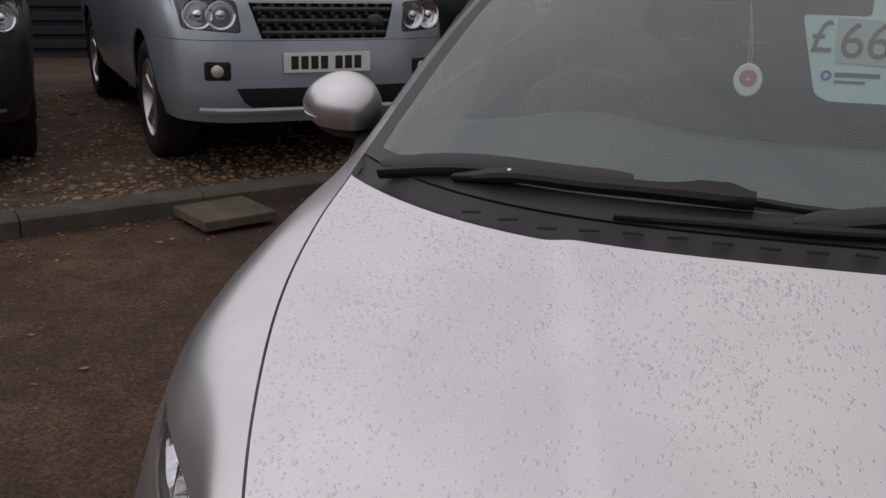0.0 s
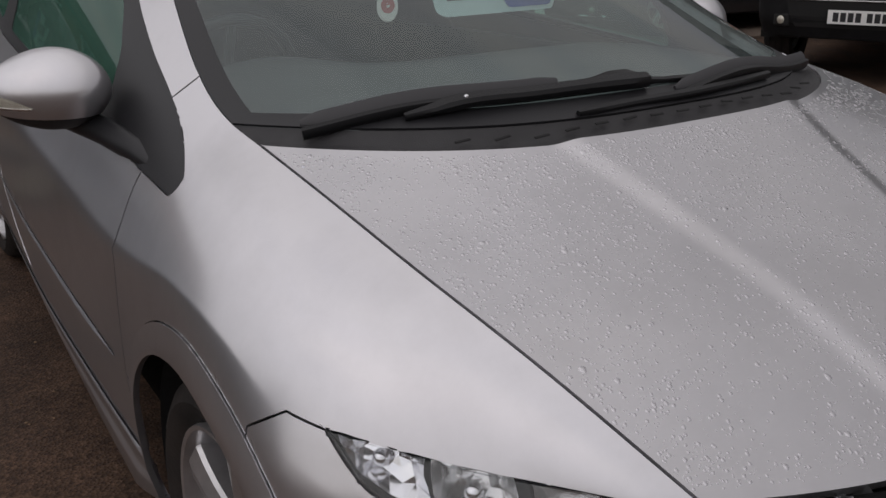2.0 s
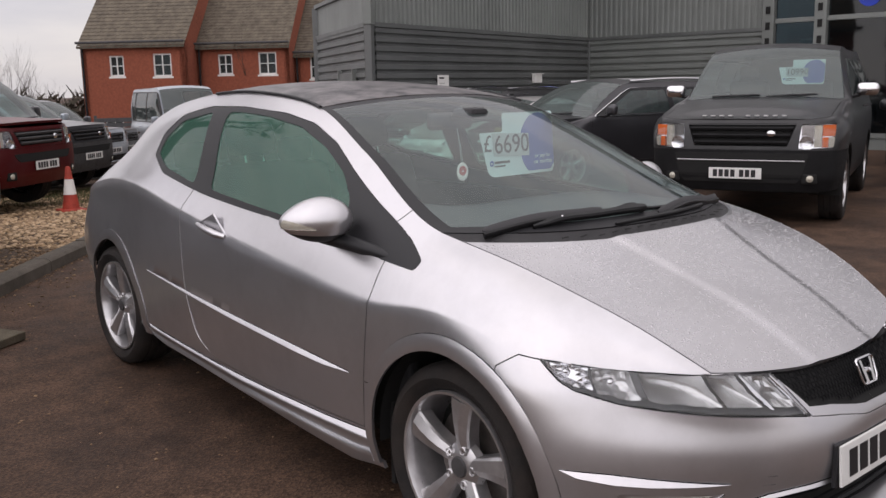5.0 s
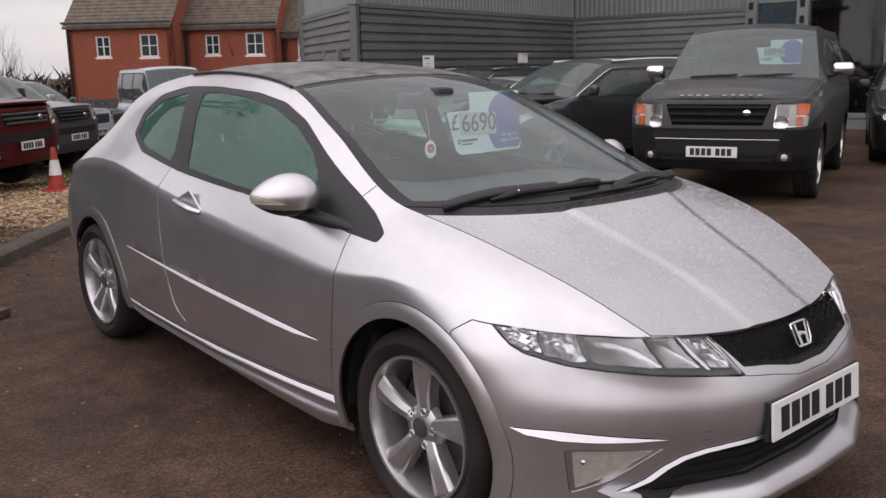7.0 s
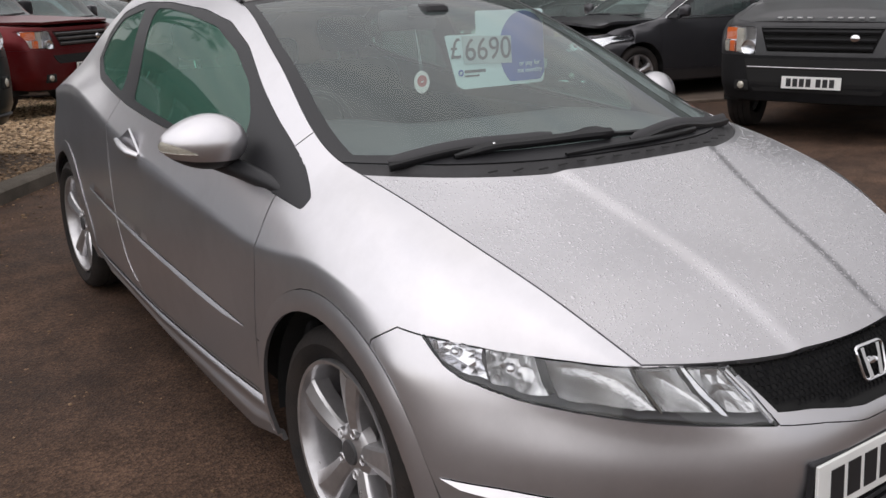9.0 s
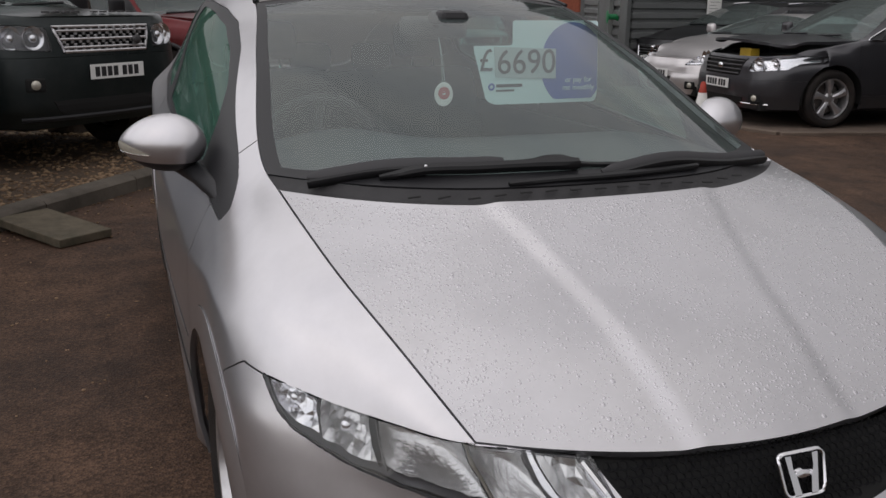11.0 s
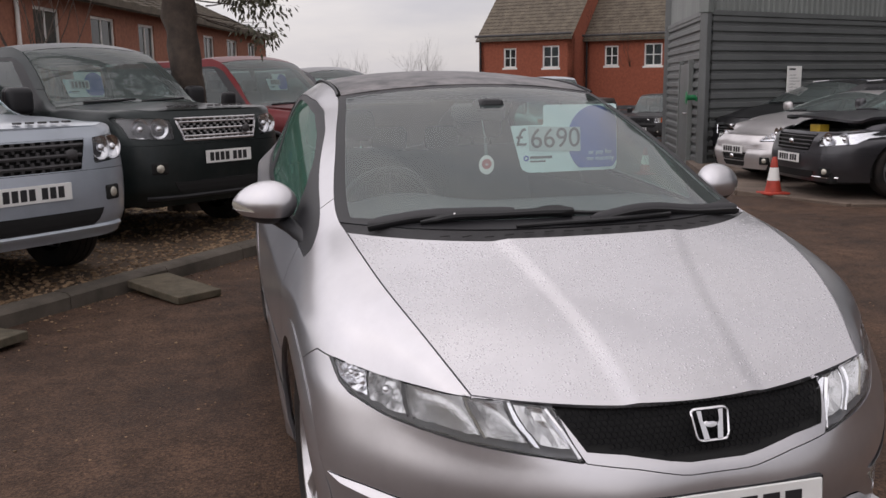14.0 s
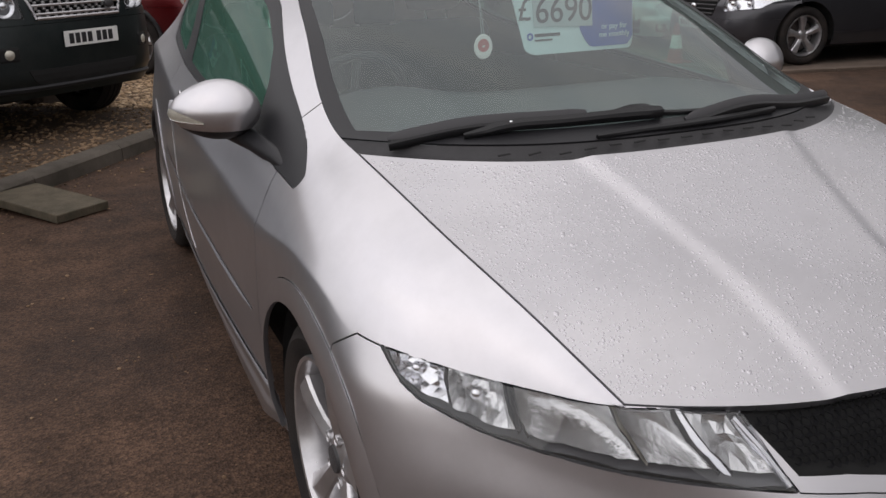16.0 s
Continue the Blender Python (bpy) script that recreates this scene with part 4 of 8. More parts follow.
def headlamp(car, data, s):
    hl = thing("headlamp", "clear headlamp with silvered chambers", "")
    hl.parent = car
    panel("lens", data, CLEAR_LENS, hl, "clear plastic lens", s, gap=.002, lip=.006)
    P, N, F = data
    inward = np.array([-.55, .80, 0.0])
    Q = P + inward * .070
    Q[:, 2] = .645 + (Q[:, 2] - .645) * .9
    panel("housing", (Q, N, F), LAMP_SMOKE, hl, "grey lamp housing", s, gap=.004, lip=-.03)
    view = View((.62, -.78, 0.0))
    flat = np.array([view.flat(p) for p in P])

    def on_lens(p):
        """The point of the lens that lies before p."""
        d = ((flat - view.flat(p)) ** 2).sum(axis=1)
        k = np.argsort(d)[:10]
        w = 1 / (d[k] + 6e-5)
        return (P[k] * w[:, None]).sum(axis=0) / w.sum()

    def evenly(line):
        q = smooth_line(line, 10)
        d = np.concatenate([[0], np.cumsum(np.linalg.norm(np.diff(q, axis=0), axis=1))])
        return lambda u: np.array([np.interp(min(max(u, 0), 1) * d[-1], d, q[:, a]) for a in range(3)])
    top, low = evenly(LAMP_TOP), evenly([LAMP_TOP[0]] + LAMP_LOW[::-1])

    def spot(u, v, deep):
        """A place in the lamp: u from the outer tip inwards, v upwards, deep behind the lens. The chambers lean inwards at the foot."""
        p = low(u + .035 * (1 - v)) * (1 - v) + top(u - .01) * v
        q = on_lens(p) + inward * deep
        return (s * q[0], q[1], q[2])

    def sheet(name, u0, u1, v0, v1, nu, nv, deep, mat, label, smooth):
        bm = bmesh.new()
        rows = []
        for i in range(nu + 1):
            a = i / nu
            rows.append([bm.verts.new(spot(u0 + (u1 - u0) * a, v0 + (v1 - v0) * m / nv, deep(a, m / nv))) for m in range(nv + 1)])
        for r0, r1 in zip(rows, rows[1:]):
            for m in range(nv):
                bm.faces.new((r0[m], r0[m + 1], r1[m + 1], r1[m]))
        return part(name, bm, mat, hl, label, smooth=smooth)
    cup = lambda d: (lambda a, b: .012 + d * (max(0, math.sin(math.pi * a) * math.sin(math.pi * b))) ** .5)
    rough = random.Random(5)
    faceted = lambda d: (lambda a, b: .012 + d * (max(0, math.sin(math.pi * a) * math.sin(math.pi * b))) ** .5 + (rough.uniform(-.007, .007) if 0 < a < 1 and 0 < b < 1 else 0))
    sheet("reflector", .045, .215, .22, .95, 7, 5, faceted(.028), LAMP_BODY, "faceted indicator reflector", None)
    sheet("reflector", .225, .385, .20, .95, 9, 6, faceted(.040), LAMP_FLUTED, "faceted lamp chamber", None)
    sheet("reflector", .415, .665, .20, .95, 24, 12, cup(.055), LAMP_GREY, "smooth lamp chamber", 80)
    sheet("reflector", .680, .815, .20, .95, 16, 10, cup(.050), LAMP_GREY, "smooth lamp chamber", 80)
    sheet("reflector", .855, .955, .20, .93, 5, 5, faceted(.022), LAMP_FLUTED, "faceted side lamp chamber", None)
    # bright walls between the chambers, a pale fin, the grey sill along the foot
    for u, d0, d1, mat in ((.390, .006, .050, CHROME), (.410, .006, .050, LAMP_BODY), (.672, .008, .055, LAMP_PALE), (.822, .006, .045, LAMP_BODY), (.962, .004, .030, CHROME)):
        sheet("lamp_divider", u, u + .012, .14, .97, 1, 8, lambda a, b: d0 + (d1 - d0) * a, mat, "", 60)
    sheet("chrome_strip", .832, .850, .16, .96, 2, 8, lambda a, b: .009, CHROME, "bright slanting strip", 60)
    sheet("lamp_sill", .02, .985, .015, .20, 40, 3, lambda a, b: .006 + .022 * b, LAMP_DARK, "smoked sill along the lamp's foot", 60)
    sheet("lamp_brow", .02, .985, .95, .99, 40, 2, lambda a, b: .020 - .014 * b, LAMP_DARK, "dark upper edge", 60)
    for u, r in ((.13, .011), (.30, .012)):
        c = spot(u, .55, .030)
        bm = bmesh.new()
        bmesh.ops.create_uvsphere(bm, u_segments=14, v_segments=8, radius=r, matrix=Matrix.Translation(c))
        part("bulb", bm, CHROME, hl, smooth=60)


def fog_lamp(car, data, s):
    fg = thing("fog_lamp", "three-cornered clear fog lamp", "")
    fg.parent = car
    panel("lens", data, CLEAR_LENS, fg, "", s, gap=.002, lip=.008)
    P, N, F = data
    panel("reflector", (P - N * .006, N, F), LAMP_PALE, fg, "", s, gap=0, lip=-.004)
    bm = bmesh.new()
    bmesh.ops.create_uvsphere(bm, u_segments=16, v_segments=10, radius=.010, matrix=Matrix.Translation((s * .682, -.592, .350)))
    part("bulb", bm, CHROME, fg, smooth=60)


def grille_parts(car, data):
    P, N, F = data
    gr = thing("grille", "black honeycomb grille with a chrome badge", "")
    gr.parent = car
    panel("mesh_backing", (P - N * .012, N, F), DARK_VOID, gr, "", both=True, gap=0, lip=-.012)
    # honeycomb wires lying on the grille's own curve
    order = np.argsort(P[:, 0])
    bm = bmesh.new()
    cell = .0078

    def at(x, z):
        ax = abs(x)
        d = (P[:, 0] - ax) ** 2 + (P[:, 2] - z) ** 2
        k = np.argsort(d)[:4]
        w = 1 / (d[k] + 1e-6)
        return Vector((x, float((P[k, 1] * w).sum() / w.sum()) + .004, z))
    poly = [(0, .672), (.345, .674), (.338, .655), (.303, .600), (.22, .591), (.113, .570), (.067, .564), (0, .564)]
    row = 0
    z = .560
    while z < .68:
        x = -.36 + (cell if row % 2 else 0)
        while x < .36:
            ring = []
            ok = all(inside(poly, (abs(x + cell * 1.0 * math.cos(a)), z + cell * math.sin(a))) for a in (0.5, 1.6, 2.6, 3.7, 4.7, 5.8))
            if ok:
                outer = [at(x + cell * 1.02 * math.cos(radians(60 * i + 30)), z + cell * .80 * math.sin(radians(60 * i + 30))) for i in range(6)]
                inner = [at(x + cell * .76 * math.cos(radians(60 * i + 30)), z + cell * .58 * math.sin(radians(60 * i + 30))) for i in range(6)]
                vo = [bm.verts.new(p) for p in outer]
                vi = [bm.verts.new(p + Vector((0, .003, 0))) for p in inner]
                for i in range(6):
                    bm.faces.new((vo[i], vo[(i + 1) % 6], vi[(i + 1) % 6], vi[i]))
            x += cell * 1.9
        z += cell * 1.32
        row += 1
    bmesh.ops.recalc_face_normals(bm, faces=bm.faces[:])
    ob = part("honeycomb_mesh", bm, MESH_BLACK, gr, "black honeycomb mesh")
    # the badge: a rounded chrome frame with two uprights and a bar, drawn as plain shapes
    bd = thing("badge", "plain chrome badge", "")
    bd.parent = gr
    m = Matrix.Translation((0, -.848, .628)) @ Matrix.Rotation(radians(-22), 4, "X")
    ring = rounded([(-.048, .036), (.048, .036), (.040, -.036), (-.040, -.036)], .016, 5)
    part("badge_ring", tube([m @ Vector((x, -.004, z)) for x, z in ring + ring[:1]], .0042, 6, cap=False), CHROME, bd, smooth=60)
    for sx in (1, -1):
        part("badge_upright", prism([(sx * .022, .032), (sx * .034, .032), (sx * .024, -.033), (sx * .010, -.033), (sx * .015, -.004), (sx * .021, .010)], -.008, .002, m), CHROME, bd)
    part("badge_boss", lathe([(0, .007), (.008, .006), (.011, 0)], 16, "Z", m @ Matrix.Rotation(radians(90), 4, "X") @ Matrix.Diagonal((1.9, .8, 1, 1))), CHROME, bd)
    # bright edge strips beside the headlamps
    for s in (1, -1):
        part("grille_blade", tube([(s * .372, -.765, .674), (s * .345, -.800, .632), (s * .318, -.842, .580)], .006, 6), CHROME, gr, smooth=60)


def lower_mouth(car):
    bm = bmesh.new()
    n = 16
    rows = []
    for k in range(-n, n + 1):
        x = .64 * k / n
        y = np.interp(abs(x), [0, .27, .53, .75], [-.905, -.895, -.79, -.62])
        rows.append([bm.verts.new((x, y + .07, .40)), bm.verts.new((x, y + .07, .24))])
    for a, b in zip(rows, rows[1:]):
        bm.faces.new((a[0], a[1], b[1], b[0]))
    part("mouth_backing", bm, DARK_VOID, car, "dark air intake")
    for j in range(4):
        z = .275 + .026 * j
        bm = tube([(x, float(np.interp(abs(x), [0, .27, .53, .75], [-.905, -.895, -.79, -.62])) + .045, z) for x in np.linspace(-.55 + .05 * j, .55 - .05 * j, 17)], .004, 5)
        part("intake_slat", bm, MESH_BLACK, car)
    # the lip under the intake
    for s in (1,):
        rowsl = []
        bm = bmesh.new()
        for k in range(-20, 21):
            x = .66 * k / 20
            y = float(np.interp(abs(x), [0, .27, .53, .66], [-.905, -.895, -.80, -.705]))
            d = .026 * (1 - (abs(x) / .68) ** 4)
            row = [(x, y + .15, .268), (x, y + .035, .266), (x, y - d * .2, .250), (x, y - d * .9, .228), (x, y - d, .212), (x, y - d * .6, .195), (x, y + .15, .19)]
            rowsl.append([bm.verts.new(p) for p in row])
        for a, b in zip(rowsl, rowsl[1:]):
            for i in range(6):
                bm.faces.new((a[i], b[i], b[i + 1], a[i + 1]))
        bmesh.ops.recalc_face_normals(bm, faces=bm.faces[:])
        part("front_lip", bm, SILVER, car, "silver lip spoiler", smooth=50)


def door_mirror(car, s):
    mr = thing("door_mirror", "silver door mirror on a black arm", "")
    mr.parent = car
    C = Vector((.884, .560, 1.008))
    sweep = radians(33)
    out_d, back_d = Vector((math.cos(sweep), math.sin(sweep), 0)), Vector((-math.sin(sweep), math.cos(sweep), 0))

    def shell(x, y, z):
        """An egg, blunt towards the car and narrower outwards, flat behind, swept back."""
        out = (x + 1) / 2
        hgt = (.083 if z > 0 else .076) * (1 - .36 * out ** 2.4)
        p = C + out_d * (x * .120) + back_d * (y * .080 * (1 - .2 * out)) + Vector((0, 0, z * hgt - .006 * out))
        return Vector((s * p.x, p.y, p.z))
    bm = bmesh.new()
    bmesh.ops.create_uvsphere(bm, u_segments=48, v_segments=28, radius=1.0, matrix=Matrix.Rotation(radians(90), 4, "Y"))
    bmesh.ops.bisect_plane(bm, geom=bm.verts[:] + bm.edges[:] + bm.faces[:], plane_co=(0, .45, 0), plane_no=(0, 1, 0), clear_outer=True)
    bmesh.ops.bisect_plane(bm, geom=bm.verts[:] + bm.edges[:] + bm.faces[:], plane_co=(0, 0, -.60), plane_no=(0, 0, 1))
    bm.faces.index_update()
    marks = {f.index: f.calc_center_median().z < -.60 for f in bm.faces}
    for v in bm.verts:
        v.co = shell(*v.co)
    if s < 0:
        bmesh.ops.reverse_faces(bm, faces=bm.faces[:])
    up = bm.copy()
    up.faces.ensure_lookup_table(); bm.faces.ensure_lookup_table()
    up.faces.index_update(); bm.faces.index_update()
    bmesh.ops.delete(up, geom=[f for f in up.faces if marks[f.index]], context="FACES")
    bmesh.ops.delete(bm, geom=[f for f in bm.faces if not marks[f.index]], context="FACES")
    part("mirror_shell", up, SILVER, mr, "silver mirror cap with raindrops", smooth=70)
    part("mirror_base", bm, BLACK_TRIM, mr, "black underside", smooth=70)
    # indicator wedge set flush in the outer front of the cap
    rows = []
    bm = bmesh.new()
    for i in range(25):
        t = i / 24
        x = .94 - .98 * t
        hh = .56 * (1 - t) ** .85 * min(1, t * 5 + .55)
        row = []
        for j in range(9):
            zc = -.29 + hh * j / 8
            zc = min(zc, math.sqrt(1 - x * x) * .97)
            y = -math.sqrt(max(.0, 1 - x * x - zc * zc))
            q = shell(x * 1.018, y * 1.022, zc * 1.012)
            row.append(bm.verts.new(q))
        rows.append(row)
    for a, b in zip(rows, rows[1:]):
        for k in range(8):
            bm.faces.new((a[k], b[k], b[k + 1], a[k + 1]))
    bmesh.ops.recalc_face_normals(bm, faces=bm.faces[:])
    part("indicator", bm, LAMP_PALE, mr, "clear indicator lens", smooth=50)
    part("indicator_strip", tube([shell(x * 1.02, -math.sqrt(max(0, 1 - x * x - .09)) * 1.02, -.31) for x in np.linspace(.93, .0, 12)], .0020, 5), CHROME, mr)
    # arm and foot
    arm = tube([(s * .865, .605, .962), (s * .835, .585, .945), (s * .80, .50, .928), (s * .775, .38, .910), (s * .768, .27, .893)], [.030, .028, .026, .024, .012], 10)
    part("mirror_arm", arm, BLACK_TRIM, mr, smooth=60)
    part("mirror_glass", prism([shell(.62 * math.cos(a), .47, .62 * math.sin(a)).xz for a in np.linspace(0, 2 * math.pi, 25)[:-1]], shell(0, .40, 0).y, shell(0, .46, 0).y), CHROME, mr)


def door_handle(car, s):
    h = thing("door_handle", "silver door handle in a pentagonal recess", "")
    h.parent = car
    y, z, x = 1.355, .890, .861
    pent = [(-.120, -.020), (-.02, .057), (.112, .008), (.070, -.056), (-.075, -.050)]
    m = Matrix.Translation((s * (x + .003), y, z)) @ Matrix.Rotation(radians(90 * -s), 4, "Z")
    part("handle_recess", prism([(a * -s, b) for a, b in pent], -.003, .001, m), SILVER, h, "silver recess")
    part("handle_rim", tube([m @ Vector((a * -s, -.004, b)) for a, b in pent + pent[:1]], .0035, 6), SILVER, h)
    part("handle_bar", tube([(s * (x + .004), y - .115, z - .024), (s * (x + .026), y - .08, z - .016), (s * (x + .030), y, z - .006), (s * (x + .022), y + .095, z + .004)], [.010, .015, .015, .010], 8), SILVER, h, smooth=60)


def wheel_well(car, s):
    for cy, a0 in ((-.035, -4), (2.585, 28)):
        bm = lathe([(ARCH_R + .012, .815 * s), (ARCH_R + .012, .52 * s)], 32, "X", Matrix.Translation((0, cy, .318)), arc=(a0, 184))
        r = [bm.verts.new((s * .52, cy + a, b)) for a, b in arc_points(0, .318, ARCH_R + .012, a0, 184, 20)]
        bm.faces.new(r)
        part("wheel_arch_liner", bm, DARK_VOID, car)
        # an added near-black plate shuts the see-through gap and keeps the well dark
        part("splash_guard", box((min(s * .45, s * .775), cy + ARCH_R - .010, .135), (max(s * .45, s * .775), cy + ARCH_R + .012, .42), .004), DARK_VOID, car, "added near-black plate that keeps the well dark behind the wheel")


def bar(points, wide, thick, up):
    """A flat bar with chamfered edges along points; wide and thick are half sizes, one for each point."""
    bm = bmesh.new()
    pts = [Vector(p) for p in points]
    rings = []
    for i, p in enumerate(pts):
        d = (pts[min(i + 1, len(pts) - 1)] - pts[max(i - 1, 0)]).normalized()
        n = (Vector(up) - d * d.dot(Vector(up))).normalized()
        w = d.cross(n)
        a, b = wide[i], thick[i]
        rings.append([bm.verts.new(p + w * x * a + n * y * b) for x, y in ((1, -.6), (1, .4), (.6, 1), (-.6, 1), (-1, .4), (-1, -.6), (-.7, -1), (.7, -1))])
    for a, b in zip(rings, rings[1:]):
        for k in range(8):
            bm.faces.new((a[k], a[(k + 1) % 8], b[(k + 1) % 8], b[k]))
    bm.faces.new(rings[0][::-1])
    bm.faces.new(rings[-1])
    return bm


def wipers(car):
    G = top_strip(6, 9, 12, 60, (2.9, 2.0), (2.4, 2.0))
    flat = G.reshape(-1, 3)
    up = Vector((0, -.42, .90))

    def over(x, y, h):
        """A place h above the screen or the scuttle."""
        k = np.argmin((flat[:, 0] - abs(x)) ** 2 + (flat[:, 1] - y) ** 2)
        return Vector((x, y, flat[k, 2])) + up * (h * .5 + .004)

    def run(stops, n):
        q = smooth_line([over(*p) for p in stops], n)
        return [Vector(p) for p in q]
    w = thing("wiper", "black windscreen wiper", "")
    w.parent = car
    line = run([(-.615, .050, .010), (-.46, -.004, .016), (-.26, -.050, .020), (-.05, -.072, .020), (.19, -.100, .012)], 6)
    part("wiper_blade", bar([p - up * .006 for p in line], [.007] * len(line), [.009] * 20 + [.006] * 5, up), WIPER_BLACK, w, smooth=40)
    part("blade_spoiler", bar([p + Vector((0, .010, .010)) for p in line[:15]], [.004] + [.012] * 13 + [.008], [.003] * 15, (0, -.8, .5)), SPOILER_GREY, w, "grey plastic spoiler on the blade", smooth=40)
    arm = run([(-.47, -.012, .022), (-.38, -.040, .022), (-.26, -.064, .026), (-.12, -.080, .030), (-.02, -.088, .026)], 4)
    part("wiper_arm", bar(arm, [.005, .008, .011] + [.013] * 9 + [.015, .015, .015, .015, .012], [.006] * 3 + [.009] * 9 + [.011] * 5, up), WIPER_BLACK, w, smooth=40)
    part("blade_clip", bar([over(-.125, -.068, .036), over(-.095, -.070, .040), over(-.055, -.072, .040), over(-.03, -.074, .034)], [.010, .016, .016, .010], [.007, .010, .010, .006], up), WIPER_BLACK, w, "moulded clip", smooth=40)
    for x, y in ((-.375, -.042), (-.15, -.078)):
        part("arm_rivet", lathe([(0, .003), (.003, .002), (.004, 0)], 10, "Z", Matrix.Translation(over(x, y, .040)) @ Matrix.Rotation(radians(25), 4, "X")), CHROME, w)
    w = thing("wiper", "black windscreen wiper", "")
    w.parent = car
    line = run([(.03, -.122, .012), (.20, -.106, .016), (.42, -.052, .018), (.56, .005, .016), (.635, .050, .010)], 6)
    part("wiper_blade", bar([p - up * .006 for p in line], [.006] + [.008] * 23 + [.006], [.006] + [.010] * 23 + [.006], up), WIPER_BLACK, w, smooth=40)
    part("blade_spoiler", bar([p + Vector((0, .010, .010)) for p in line], [.004] + [.011] * 23 + [.004], [.003] * 25, (0, -.8, .5)), SPOILER_GREY, w, "grey plastic spoiler on the blade", smooth=40)
    arm = run([(-.21, -.128, .006), (-.08, -.126, .014), (.05, -.130, .020), (.30, -.098, .026)], 4)
    part("wiper_arm", bar(arm, [.004] + [.008] * 11 + [.006], [.004] + [.006] * 12, up), WIPER_BLACK, w, smooth=40)
    # the scuttle's dark water slots
    for x in np.linspace(-.42, .42, 15):
        y = float(np.interp(abs(x), [0, .30, .42], [-.165, -.150, -.105]))
        part("scuttle_slot", bar([over(x - .014, y, -.010), over(x + .014, y, -.010)], [.0025, .0025], [.001, .001], up), DARK_VOID, car)


def seat(car, x, y, w=.50, label=""):
    st = thing("seat", label or "dark cloth car seat", "")
    st.parent = car
    part("seat_cushion", box((x - w / 2, y - .30, .42), (x + w / 2, y + .25, .58), .05), SEAT_CLOTH, st, smooth=60)
    m = Matrix.Translation((x, y + .24, .52)) @ Matrix.Rotation(radians(-18), 4, "X")
    part("backrest", box((-w / 2 + .01, -.07, 0), (w / 2 - .01, .07, .60), .06, m), SEAT_CLOTH, st, smooth=60)
    part("head_rest", box((-.13, -.05, .64), (.13, .06, .80), .045, m), SEAT_CLOTH, st, smooth=60)
    for sx in (-.05, .05):
        part("head_rest_rod", tube([m @ Vector((sx, 0, .58)), m @ Vector((sx, 0, .66))], .007, 6), CHROME, st)


def cabin(car):
    part("cabin_floor", box((-.70, .15, .26), (.70, 2.9, .34), .01), SEAT_CLOTH, car, "dark carpet")
    for s in (1, -1):
        part("cabin_side", box((s * .735 - .02, .25, .30), (s * .735 + .02, 2.8, .93), .01), SEAT_CLOTH, car, "dark door lining")
    part("cabin_back", box((-.66, 2.75, .30), (.66, 2.82, .95), .02), SEAT_CLOTH, car)
    part("engine_bay_wall", box((-.66, .12, .25), (.66, .18, .90), .01), DARK_VOID, car)
    part("underbody", box((-.60, -.78, .17), (.60, 3.2, .27), .02), DARK_VOID, car)
    # dashboard with a raised binnacle before the driver
    bm = bmesh.new()
    rows = []
    for k in range(-16, 17):
        x = .66 * k / 16
        hump = .045 * math.exp(-((x + .34) / .2) ** 2)
        fwd = -.10 * (abs(x) / .66) ** 2
        rows.append([bm.verts.new((x, y, z)) for y, z in ((.10 - fwd * .4, .955), (.35 - fwd, .965), (.60, .962 + hump * .5), (.80, .945 + hump), (.86, .90 + hump), (.87, .72), (.80, .50))])
    for a, b in zip(rows, rows[1:]):
        for i in range(6):
            bm.faces.new((a[i], b[i], b[i + 1], a[i + 1]))
    bmesh.ops.recalc_face_normals(bm, faces=bm.faces[:])
    part("dashboard", bm, DASH, car, "dark grey dashboard", smooth=50)
    m = Matrix.Translation((-.36, 1.02, .90)) @ Matrix.Rotation(radians(-65), 4, "X")
    ring = [m @ Vector((.185 * math.cos(a), .185 * math.sin(a), 0)) for a in np.linspace(0, 2 * math.pi, 33)]
    sw = thing("steering_wheel", "dark three-spoke steering wheel", "")
    sw.parent = car
    part("wheel_rim", tube(ring, .015, 8, cap=False), BLACK_TRIM, sw, smooth=60)
    part("wheel_boss", lathe([(0, .02), (.06, .015), (.07, -.02)], 20, "Z", m), BLACK_TRIM, sw, smooth=50)
    for a in (0, 180, 270):
        d = Vector((math.cos(radians(a)), math.sin(radians(a)), 0))
        part("wheel_spoke", tube([m @ (d * .05), m @ (d * .18)], .012, 6), GREY_TRIM, sw)
    seat(car, -.36, 1.42)
    seat(car, .36, 1.42)
    part("rear_bench", box((-.60, 2.05, .42), (.60, 2.5, .60), .06), SEAT_CLOTH, car, "dark rear bench", smooth=60)
    part("rear_backrest", box((-.60, 2.45, .55), (.60, 2.60, 1.02), .06), SEAT_CLOTH, car, smooth=60)
    for x in (-.36, 0, .36):
        part("rear_head_rest", box((x - .12, 2.47, 1.02), (x + .12, 2.56, 1.16), .04), SEAT_CLOTH, car, smooth=60)
    rv = thing("rear_view_mirror", "black rear-view mirror", "")
    rv.parent = car
    part("mirror_case", box((-.115, .86, 1.255), (.115, .90, 1.325), .018), GREY_TRIM, rv, smooth=50)
    part("mirror_stalk", tube([(0, .86, 1.30), (0, .80, 1.345)], .014, 8), BLACK_TRIM, rv)
    part("mirror_foot", box((-.05, .70, 1.30), (.05, .82, 1.345), .02), BLACK_TRIM, rv)
    part("headliner", box((-.50, 1.05, 1.335), (.50, 2.1, 1.345), .004), GREY_TRIM, car, "grey roof lining")
    for x in (-.33, .33):
        part("sun_visor", box((x - .17, .98, 1.325), (x + .17, 1.12, 1.340), .006), GREY_TRIM, car)


civic = hatchback()


